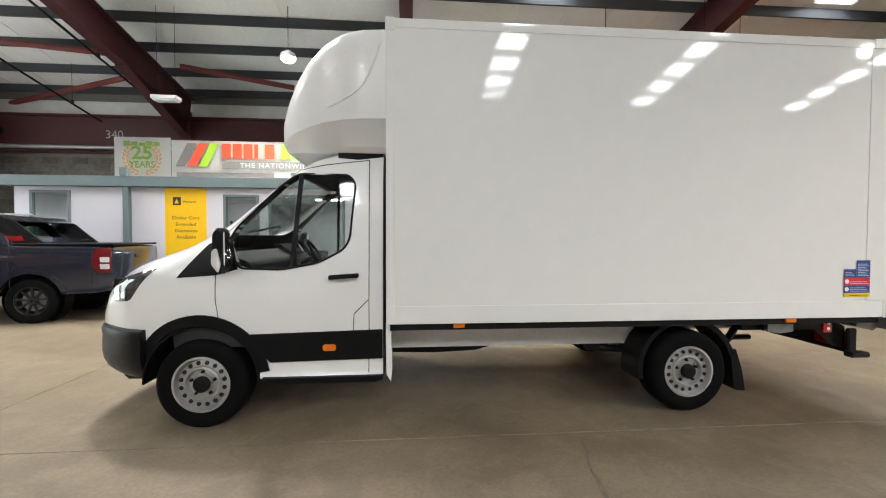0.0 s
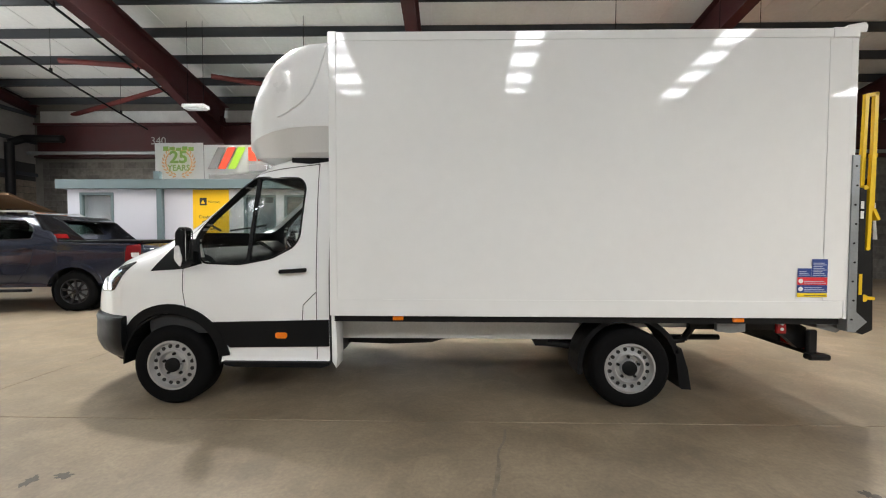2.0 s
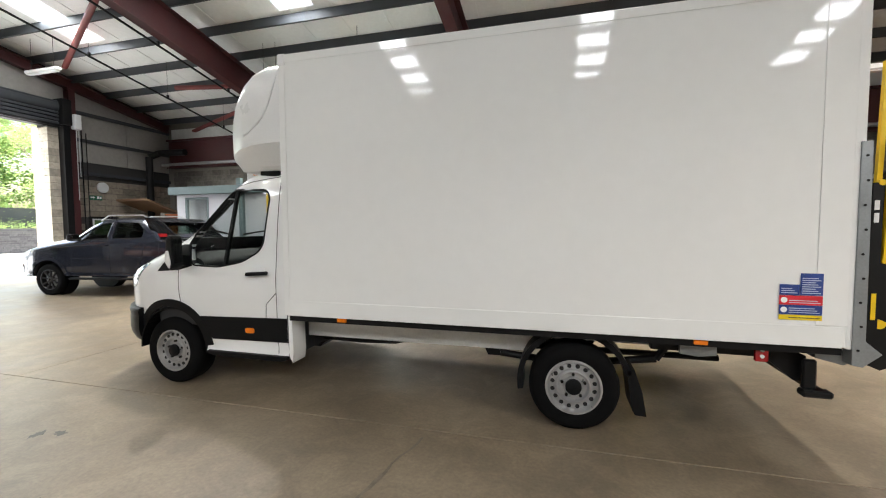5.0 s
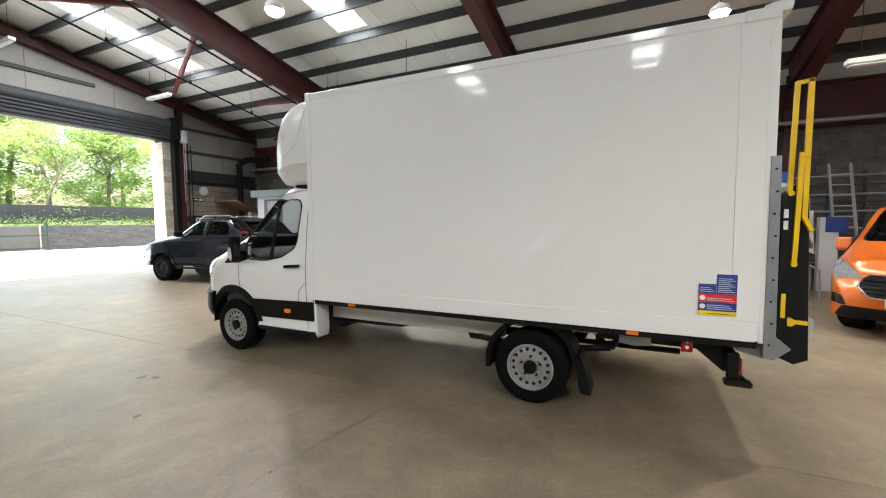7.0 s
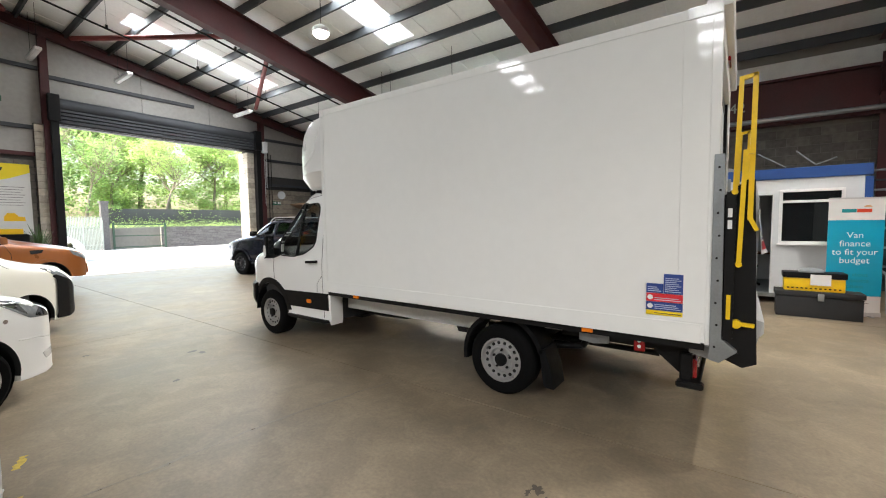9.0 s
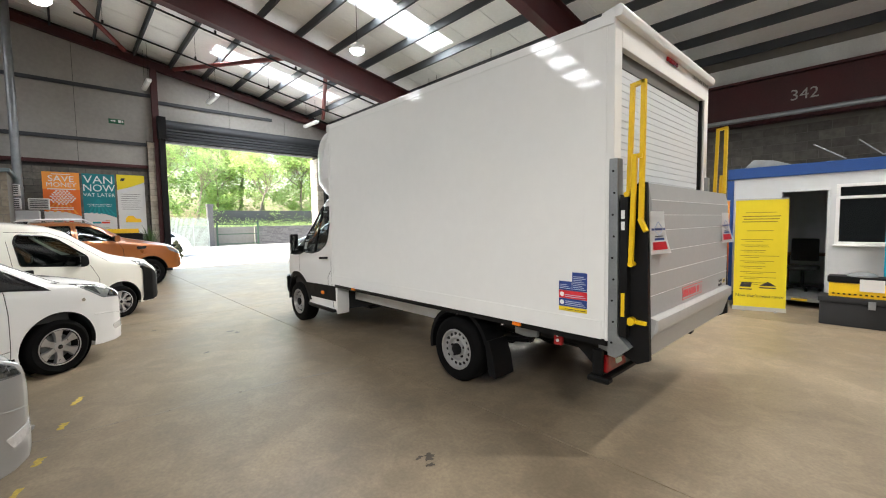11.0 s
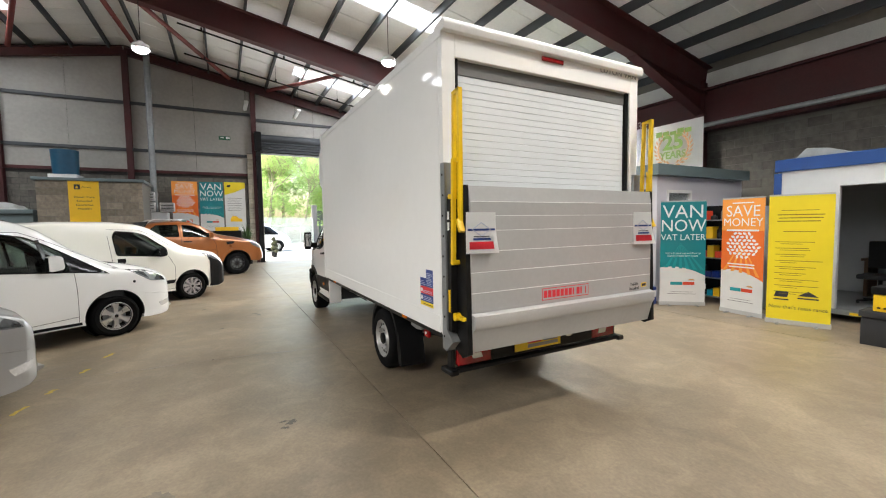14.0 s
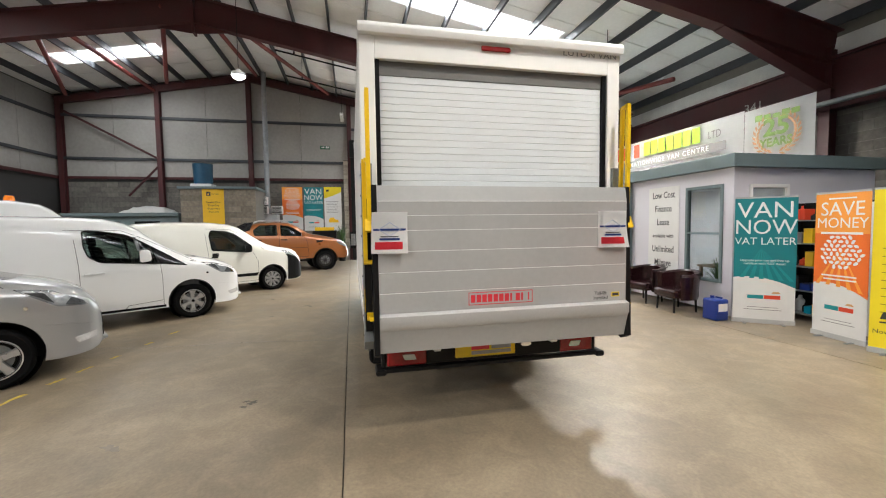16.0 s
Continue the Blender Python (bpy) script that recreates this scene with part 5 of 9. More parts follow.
for yc, tilt in ((0.93, 0.05), (-0.9, 0.02)):
    b = B()
    nx, nz, w, h = 6, 6, 0.26, 0.3
    grid = []
    for j in range(nz + 1):
        row = []
        for i in range(nx + 1):
            u, v = i / nx, j / nz
            curl = 0.045 * v * v * (0.3 + u) + 0.004
            row.append(b.verts.new((PX - 0.006 - curl, yc + w / 2 - u * w + 0.01 * v, 1.75 - v * h)))
        grid.append(row)
    for j in range(nz):
        for i in range(nx):
            b.faces.new((grid[j][i], grid[j][i + 1], grid[j + 1][i + 1], grid[j + 1][i]))
    geo = list(b.faces)
    bmesh.ops.solidify(b, geom=geo, thickness=0.002)
    card = part("hanging_card", b, "ink_white", VAN, "white card hung from the platform")

    def on_card(u, v, lift=0.004):
        curl = 0.045 * v * v * (0.3 + u) + 0.004
        return (PX - 0.006 - curl - lift, yc + w / 2 - u * w + 0.01 * v, 1.75 - v * h)

    def card_strip(u0, u1, v0, v1, material, nm):
        bb = B()
        g2 = [[bb.verts.new(on_card(u0 + (u1 - u0) * i / 4, v0 + (v1 - v0) * j / 3)) for i in range(5)] for j in range(4)]
        for j in range(3):
            for i in range(4):
                bb.faces.new((g2[j][i], g2[j][i + 1], g2[j + 1][i + 1], g2[j + 1][i]))
        bmesh.ops.solidify(bb, geom=list(bb.faces), thickness=0.001)
        part(nm, bb, material, card)

    card_strip(0.1, 0.86, 0.72, 0.9, "sticker_red", "card_band")
    card_strip(0.05, 0.95, 0.4, 0.45, "sticker_blue", "card_print")
    card_strip(0.25, 0.75, 0.58, 0.6, "ink_dark", "card_print")
    card_strip(0.22, 0.78, 0.63, 0.68, "sticker_blue", "card_print")
    bb = B()
    dia = [(0.5, 0.25), (0.8, 0.42), (0.5, 0.58), (0.2, 0.42), (0.5, 0.25)]
    tube(bb, [on_card(*p) for p in dia], 0.003, 5)
    part("card_emblem", bb, "ink_pale", card)

# chassis, rear lamps, mudguards, underside
for s in (1, -1):
    b = B()
    box(b, -2.3, -0.02, *sorted((s * 0.66, s * 0.71)), 0.515, 0.78, 0.004)
    for hx in (-0.35, -0.9, -0.94, -1.5, -1.75, -1.8):
        cyl(b, (hx, s * 0.709, 0.7), (hx, s * 0.716, 0.7), 0.012, seg=8)
    box(b, -4.3, -2.2, *sorted((s * 0.5, s * 0.56)), 0.6, 0.75, 0.004)
    part("chassis_rail", b, "chassis_grey", VAN, "pale grey chassis rail")
    b = B()
    box(b, -4.2, -0.1, *sorted((s * 0.9, s * 0.95)), 0.735, 0.8)
    part("floor_runner", b, "black_steel", VAN)
    b = B()
    prism(b, [(-3.2, 0.78), (-3.2, 0.66), (-3.95, 0.655), (-4.13, 0.5), (-4.2, 0.5), (-4.2, 0.68), (-4.05, 0.76), (-4.0, 0.78)], "y", *sorted((s * 0.84, s * 0.9)))
    part("rear_frame_arm", b, "black_steel", VAN)
    for x0 in (-0.66, -3.48):
        b = B()
        box(b, x0 - 0.045, x0 + 0.045, *sorted((s * 1.06, s * 1.1)), 0.765, 0.802, 0.004)
        part("side_marker", b, "amber", VAN, "amber side marker")
    b = B()
    box(b, -3.91, -3.83, *sorted((s * 1.02, s * 1.05)), 0.66, 0.785, 0.006)
    em = part("end_marker", b, "red_lens", VAN, "red and white end marker")
    for zc in (0.7, 0.745):
        part("marker_lens", cyl(B(), (-3.87, s * 1.049, zc), (-3.87, s * 1.056, zc), 0.013, seg=12), "clear_lens", em)
    b = B()
    prism(b, [(-3.38, 0.79), (-3.62, 0.79), (-3.62, 0.66), (-3.5, 0.645), (-3.38, 0.66)], "y", *sorted((s * 0.94, s * 0.98)), 0.004)
    part("bracket_plate", b, "galv", VAN)
    # mudguard arc and flap
    b = B()
    for k in range(16):
        a0, a1 = radians(-10 + 175 * k / 16), radians(-10 + 175 * (k + 1) / 16)
        for ra, rb in ((0.398, 0.44),):
            p = [(RR + rr_ * math.cos(a), 0.36 + rr_ * math.sin(a)) for rr_, a in ((ra, a0), (rb, a0), (rb, a1), (ra, a1))]
            prism(b, p, "y", *sorted((s * 0.72, s * 1.0)))
    bmesh.ops.remove_doubles(b, verts=b.verts, dist=0.001)
    prism(b, [(RR - 0.44, 0.52), (RR - 0.39, 0.5), (RR - 0.43, 0.2), (RR - 0.45, 0.165), (RR - 0.53, 0.16), (RR - 0.5, 0.34)], "y", *sorted((s * 0.72, s * 1.0)))
    part("mudguard", b, "black_plastic", VAN, "black rear mudguard with flap")
    b = B()
    tube(b, [(-2.1 + 0.0, s * 0.62, 0.68), (-1.98, s * 0.62, 0.46), (-2.6, s * 0.6, 0.4), (-3.3, s * 0.62, 0.5), (-3.42, s * 0.62, 0.68)], 0.032, 8)
    prism(b, [(-1.76, 0.74), (-1.95, 0.74), (-2.02, 0.44), (-1.9, 0.44)], "y", *sorted((s * 0.58, s * 0.66)))
    part("leaf_spring", b, "black_steel", VAN)
    wheel(VAN, RF, s * 1.03, s, 0.345, 0.23, "steel", 0.212, "steel_wheel", "front_wheel")
    wheel(VAN, RR, s * 1.02, s, 0.345, 0.23, "steel", 0.212, "steel_wheel", "rear_wheel")
    b = B()
    box(b, -4.25, -4.205, *sorted((s * 0.6, s * 0.945)), 0.485, 0.63, 0.012)
    rl = part("rear_lamp", b, "red_lens", VAN, "red rear lamp cluster")
    b = B()
    prism(b, rounded([(s * 0.7, 0.535), (s * 0.8, 0.535), (s * 0.82, 0.58), (s * 0.72, 0.58)], 0.01), "x", -4.257, -4.246)
    part("reversing_lens", b, "clear_lens", rl)
b = B()
cyl(b, (RR, -0.9, 0.345), (RR, 0.9, 0.345), 0.06, seg=12)
lathe(b, [(-0.16, 0.02), (-0.12, 0.13), (0.1, 0.13), (0.16, 0.02)], (RR, 0, 0.345), "y", 20)
part("rear_axle", b, "black_steel", VAN)
b = B()
box(b, -4.275, -4.215, -1.0, 1.0, 0.44, 0.478, 0.008)
box(b, -4.25, -4.18, -0.62, 0.62, 0.49, 0.68)
for s in (1, -1):
    box(b, -4.3, -4.12, *sorted((s * 0.955, s * 1.04)), 0.43, 0.478, 0.012)
    box(b, -4.225, -4.14, *sorted((s * 0.95, s * 0.99)), 0.47, 0.68, 0.012)
part("rear_bumper", b, "black_steel", VAN, "black rear under-run bar")
b = B()
box(b, -4.275, -4.26, -0.17, 0.37, 0.52, 0.64, 0.004)
np_ = part("number_plate", b, "sticker_yellow", VAN, "yellow dealer plate with illegible bars", smooth=None)
H = plane_frame((-4.276, 0.37, 0.52), (0, -1, 0), (0, 0, 1))
b = B()
slab(b, H, 0.14, 0.3, 0.06, 0.1, 0, 0.001)
part("plate_bar", b, "sticker_red", np_, smooth=None)
b = B()
slab(b, H, 0.32, 0.5, 0.06, 0.1, 0, 0.001)
slab(b, H, 0.14, 0.5, 0.02, 0.05, 0, 0.001)
part("plate_bar", b, "galv", np_, smooth=None)
b = B()
pts = [(0.64 + 0.05 * math.cos(a), 0.08 + 0.022 * math.sin(a)) for a in (2 * math.pi * k / 20 for k in range(20))]
outline(b, H, pts, -0.01, 0.006)
part("oval_badge", b, "chrome", VAN)
b = B()
prism(b, [(0.0, 0.5), (-1.0, 0.49), (-1.17, 0.475), (-0.9, 0.4), (-0.5, 0.385), (0.0, 0.4)], "y", -0.42, 0.42)
box(b, -0.05, 0.95, -0.44, 0.44, 0.3, 0.58, 0.05)
# unseen tray block between the wheels, added to deepen the shade beneath
box(b, 0.9, 2.15, -0.66, 0.66, 0.27, 0.5, 0.04)
cyl(b, (RF, -0.85, 0.345), (RF, 0.85, 0.345), 0.05, seg=10)
cyl(b, (-3.9, 0.2, 0.42), (-1.0, 0.2, 0.42), 0.03, seg=8)
cyl(b, (-2.4, 0.0, 0.4), (-0.6, 0.0, 0.42), 0.035, seg=8)
part("underbody", b, "black_steel", VAN)
b = B()
box(b, -4.3, -2.2, -0.5, 0.5, 0.64, 0.72)
part("cross_members", b, "black_steel", VAN)
b = B()
prism(b, [(-4.2, 0.76), (-4.38, 0.76), (-4.42, 0.7), (-4.36, 0.66), (-4.2, 0.7)], "y", -1.0, 1.0)
part("lift_beam", b, "galv", VAN)
VAN.matrix_basis = pose(0, 4.52, 0, 0, 0, 180)

# ---- parked vehicles ----


def vehicle(name, label, spec, at, heading, side, width, r, style, rim_r, rim_mat, paint, wb, windows, screen, cuts=(), tyre_w=0.21, arch=0.07, features=None, cabin=None, floor=0.5, lean=0.0, group=""):
    """Origin at the front axle on the ground; windows: outlines on the flank; screen: outline seen from the front."""
    V = thing(name, label, "van" if "van" in name else "pickup", group=group)
    outer = loft(spec, n=60)
    bvh = BVHTree.FromBMesh(outer)
    skin = skin_of(outer)
    cutters = [arch_cut(0.0, r + arch, width, 0.34, r + 0.02), arch_cut(-wb, r + arch, width, 0.34, r + 0.02)]
    if cabin:
        cutters.append(loft(spec, cabin[0], cabin[1], 36, inset=0.05, floor=floor))
        for w in windows:
            c = B()
            prism(c, rounded(w, 0.04), "y", -1.4, 1.4)
            cutters.append(c)
        c = B()
        prism(c, rounded(screen, 0.08), "x", cabin[1] - 1.5, cabin[1] + 1.2)
        cutters.append(c)
    for c in cuts:
        cutters.append(c())
    body = part("body", carve(outer, cutters), paint, V, smooth=32)
    line_inside(body, bvh, skin=skin)
    off = -0.015 if cabin else 0.003
    for s in (1, -1):
        for w in windows:
            part("side_window", patch(bvh, rounded(w, 0.04), "y", s, off, 0.005), "tint" if cabin else "dark_glass", body, smooth=40)
            ring = rounded(w, 0.04)
            pts = [onto(bvh, (x, s, z), "y", s, 0.002) for x, z in ring + ring[:1]]
            part("window_seal", tube(B(), [p for p in pts if p], 0.01, 5), "gloss_black", body)
        for ax, nm in ((0.0, "front_wheel"), (-wb, "rear_wheel")):
            wheel(V, ax, s * (width - 0.035), s, r, tyre_w, style, rim_r, rim_mat, nm)
            part("wheel_well", lathe(B(), [(s * (width - 0.36), 0.02), (s * (width - 0.36), r + arch - 0.01), (s * (width - 0.1), r + arch - 0.01)], (ax, 0, r + 0.02), "y", 28), "black_plastic", body)
    part("windscreen", patch(bvh, rounded(screen, 0.08), "x", 1, off, 0.005, 0.1), "tint" if cabin else "dark_glass", body, smooth=40)
    if features:
        features(V, body, bvh)
    if cabin:
        x1 = cabin[1]
        b = B()
        prism(b, rounded([(x1 - 0.55, floor), (x1 - 0.02, floor), (x1 - 0.05, floor + 0.45), (x1 - 0.4, floor + 0.42)], 0.05), "y", -width + 0.12, width - 0.12)
        part("dashboard", b, "black_plastic", V)
        for y0, y1 in ((-0.66, -0.14), (0.14, 0.66)):
            b = B()
            prism(b, rounded([(x1 - 1.3, floor), (x1 - 0.75, floor), (x1 - 0.75, floor + 0.2), (x1 - 1.2, floor + 0.2), (x1 - 1.38, floor + 0.75), (x1 - 1.5, floor + 0.75)], 0.05), "y", y0, y1, 0.02)
            st = part("seat", b, "seat_cloth", V)
            b = B()
            box(b, x1 - 1.52, x1 - 1.42, (y0 + y1) / 2 - 0.12, (y0 + y1) / 2 + 0.12, floor + 0.77, floor + 0.95, 0.03, 2)
            part("headrest", b, "seat_cloth", st)
        c = Vector((x1 - 0.62, -0.4, floor + 0.42))
        q = Euler((0, radians(-62), 0)).to_quaternion()
        b = tube(B(), [c + q @ Vector((0.18 * math.cos(a), 0.18 * math.sin(a), 0)) for a in (2 * math.pi * k / 20 for k in range(21))], 0.014, 6)
        cyl(b, c, c + Vector((0.25, 0, -0.12)), 0.03, seg=8)
        part("steering_wheel", b, "black_plastic", V)
    h = radians(heading)
    fwd = Vector((math.cos(h), math.sin(h), 0))
    left = Vector((-math.sin(h), math.cos(h), 0))
    c = Vector((at[0], at[1], 0)) - left * side * (width - 0.035)
    V.matrix_basis = pose(c.x, c.y, 0, 0, 0, heading)
    return V


def strips(V, body, bvh, items):
    """(name, outline, material, axis, offset) on both flanks, or on the nose."""
    for nm, pts, mt, axis, off in items:
        for s in ((1, -1) if axis == "y" else (1,)):
            part(nm, patch(bvh, pts, axis, s, off, 0.014), mt, body, smooth=40)


COMPACT = dict(x=[-3.5, -3.3, -2.6, -1.6, -1.2, -0.95, -0.75, -0.4, 0.0, 0.22, 0.45, 0.65, 0.78, 0.86, 0.91, 0.935],
               top=[1.84, 1.88, 1.9, 1.88, 1.85, 1.79, 1.69, 1.4, 1.17, 1.12, 1.065, 0.995, 0.92, 0.82, 0.68, 0.56],
               crown=[0.1, 0.1, 0.1, 0.1, 0.1, 0.11, 0.12, 0.12, 0.1, 0.09, 0.08, 0.07, 0.06, 0.05, 0.04, 0.03],
               belt=[1.1, 1.1, 1.1, 1.09, 1.08, 1.07, 1.06, 1.04, 1.0, 0.98, 0.95, 0.9, 0.83, 0.74, 0.6, 0.5],
               bot=[0.3, 0.26, 0.25, 0.25, 0.25, 0.25, 0.25, 0.25, 0.25, 0.24, 0.22, 0.22, 0.23, 0.25, 0.28, 0.32],
               wlow=[0.86, 0.88, 0.89, 0.89, 0.89, 0.89, 0.89, 0.89, 0.89, 0.88, 0.87, 0.83, 0.75, 0.65, 0.52, 0.36],
               wbelt=[0.89, 0.91, 0.92, 0.92, 0.92, 0.92, 0.92, 0.92, 0.91, 0.9, 0.87, 0.82, 0.74, 0.64, 0.51, 0.35],
               wtop=[0.74, 0.76, 0.77, 0.77, 0.76, 0.75, 0.75, 0.76, 0.77, 0.77, 0.76, 0.72, 0.64, 0.55, 0.43, 0.28])
C_WIN = [(-1.29, 1.12), (-0.6, 1.06), (-0.14, 1.02), (-0.41, 1.23), (-0.77, 1.47), (-0.95, 1.57), (-1.27, 1.63), (-1.5, 1.64), (-1.49, 1.39), (-1.44, 1.22)]


def compact_bits(V, body, bvh):
    for s in (1, -1):
        part("quarter_panel", patch(bvh, [(-0.52, 1.05), (-0.06, 0.99), (-0.2, 1.09), (-0.42, 1.25), (-0.58, 1.35)], "y", s, 0.003, 0.008), "gloss_black", body, smooth=40)
        d = B()
        pa, pb = onto(bvh, (-0.72, s, 1.07), "y", s, -0.01), onto(bvh, (-0.82, s, 1.53), "y", s, -0.01)
        beam(d, pa, pb, 0.04, 0.03, (0, 1, 0))
        part("window_divider", d, "gloss_black", body)
        strip = [(0.16, 1.03), (0.46, 0.985), (0.72, 0.85), (0.77, 0.78), (0.5, 0.81), (0.3, 0.94)]
        part("headlamp", patch(bvh, rounded(strip, 0.02), "y", s, 0.004, 0.02), "lamp_glass", body, smooth=40)
        part("headlamp_bezel", patch(bvh, rounded([(0.62, 0.9), (0.72, 0.84), (0.75, 0.79), (0.56, 0.82)], 0.02), "y", s, 0.007, 0.012), "lamp_dark", body, smooth=40)
        part("headlamp_bezel", patch(bvh, rounded([(0.24, 0.99), (0.4, 0.97), (0.48, 0.85), (0.34, 0.94)], 0.02), "y", s, 0.007, 0.012), "lamp_dark", body, smooth=40)
        part("bumper_crease", seam(bvh, [(0.38, 0.62), (0.6, 0.6), (0.8, 0.56)], "y", s, 0.006), body.data.materials[0], body)
        part("fog_lamp", patch(bvh, rounded([(0.84, 0.46), (0.62, 0.43), (0.66, 0.36), (0.84, 0.39)], 0.02), "y", s, 0.004, 0.02), "clear_lens", body, smooth=40)
        for pts in ([(-0.48, 1.04), (-0.46, 0.8), (-0.45, 0.3)], [(-1.6, 1.5), (-1.56, 1.1), (-1.54, 0.3)], [(-0.45, 0.4), (-0.95, 0.36), (-1.0, 0.3), (-1.54, 0.3)], [(-1.72, 1.66), (-1.0, 1.64), (-0.7, 1.5), (0.1, 1.05)], [(-3.3, 0.62), (-2.9, 0.62)], [(-2.8, 1.55), (-2.78, 0.4)]):
            part("panel_gap", seam(bvh, pts, "y", s), "gap", body)
        part("sill", patch(bvh, [(-2.2, 0.27), (-0.42, 0.27), (-0.42, 0.31), (-2.2, 0.31)], "y", s, 0.006, 0.02), "black_plastic", body, smooth=40)
        b = B()
        prism(b, rounded([(-1.5, 0.93), (-1.25, 0.94), (-1.25, 0.965), (-1.5, 0.955)], 0.01), "y", s * 0.92, s * 0.955, 0.006)
        part("door_handle", b, "white_paint" if body.data.materials[0] == M["white_paint"] else "silver_paint", body)
        mirror_of(V, -0.74, 0.94, 1.2, s, 0.17, 0.22, 0.17, "white_paint" if body.data.materials[0] == M["white_paint"] else "silver_paint")
        b = B()
        cyl(b, (-0.4 + 0.65, s * 0.915, 0.83), (-0.4 + 0.65, s * 0.922, 0.83), 0.02, seg=14)
        part("side_badge", b, "chrome", body)
    part("grille", patch(bvh, rounded([(-0.5, 0.5), (0.5, 0.5), (0.42, 0.62), (-0.42, 0.62)], 0.03), "x", 1, 0.006, 0.02), "gloss_black", body, smooth=40)
    part("lower_grille", patch(bvh, rounded([(-0.45, 0.34), (0.45, 0.34), (0.45, 0.44), (-0.45, 0.44)], 0.03), "x", 1, 0.006, 0.02), "black_plastic", body, smooth=40)
    b = B()
    prism(b, [(0.5, 0.2), (0.84, 0.25), (0.955, 0.3), (0.965, 0.325), (0.9, 0.33), (0.7, 0.27)], "y", -0.5, 0.5, 0.006)
    part("front_lip", b, body.data.materials[0], body)


vehicle("panel_van", "white compact panel van with six-spoke alloys", COMPACT, (-0.8, 0.4), 121, -1, 0.915, 0.318, "six", 0.21, "alloy", "white_paint", 2.66, [C_WIN],
        [(-0.66, 1.12), (0.66, 1.12), (0.6, 1.62), (-0.6, 1.62)], cabin=(-1.75, 0.12), floor=0.62, features=compact_bits, group="parked vans")
vehicle("panel_van", "silver compact panel van with alloy wheels", COMPACT, (2.545, -0.3), 124, -1, 0.915, 0.318, "five", 0.21, "alloy", "silver_paint", 2.66, [C_WIN],
        [(-0.66, 1.12), (0.66, 1.12), (0.6, 1.62), (-0.6, 1.62)], features=compact_bits, group="parked vans")

SMALLVAN = dict(x=[-3.05, -2.9, -2.3, -1.4, -0.95, -0.75, -0.45, -0.1, 0.2, 0.42, 0.62, 0.74, 0.82, 0.88, 0.9],
            top=[1.74, 1.79, 1.83, 1.82, 1.77, 1.7, 1.5, 1.26, 1.17, 1.13, 1.08, 1.01, 0.91, 0.76, 0.62],
            crown=[0.1, 0.1, 0.1, 0.1, 0.11, 0.12, 0.13, 0.1, 0.09, 0.09, 0.09, 0.08, 0.07, 0.05, 0.04],
            belt=[1.05, 1.05, 1.05, 1.05, 1.05, 1.05, 1.04, 1.03, 1.0, 0.97, 0.92, 0.86, 0.78, 0.66, 0.54],
            bot=[0.3, 0.25, 0.24, 0.24, 0.24, 0.24, 0.24, 0.24, 0.23, 0.22, 0.22, 0.23, 0.25, 0.29, 0.35],
            wlow=[0.8, 0.82, 0.83, 0.83, 0.83, 0.83, 0.83, 0.83, 0.83, 0.81, 0.77, 0.7, 0.62, 0.5, 0.38],
            wbelt=[0.82, 0.84, 0.85, 0.85, 0.85, 0.85, 0.85, 0.85, 0.84, 0.82, 0.77, 0.7, 0.62, 0.5, 0.38],
            wtop=[0.7, 0.72, 0.73, 0.73, 0.72, 0.71, 0.71, 0.72, 0.72, 0.7, 0.65, 0.58, 0.5, 0.4, 0.3])
N_WIN = [(-1.42, 1.12), (-0.58, 1.04), (-0.5, 1.06), (-0.5, 1.2), (-0.9, 1.52), (-1.08, 1.58), (-1.42, 1.61), (-1.47, 1.5)]
M["cream_paint"] = mat("cream_white_gloss_paint", (0.76, 0.75, 0.68), 0.3, coat=1.0, vary=0.02, scale=1.5, bump=0.0)


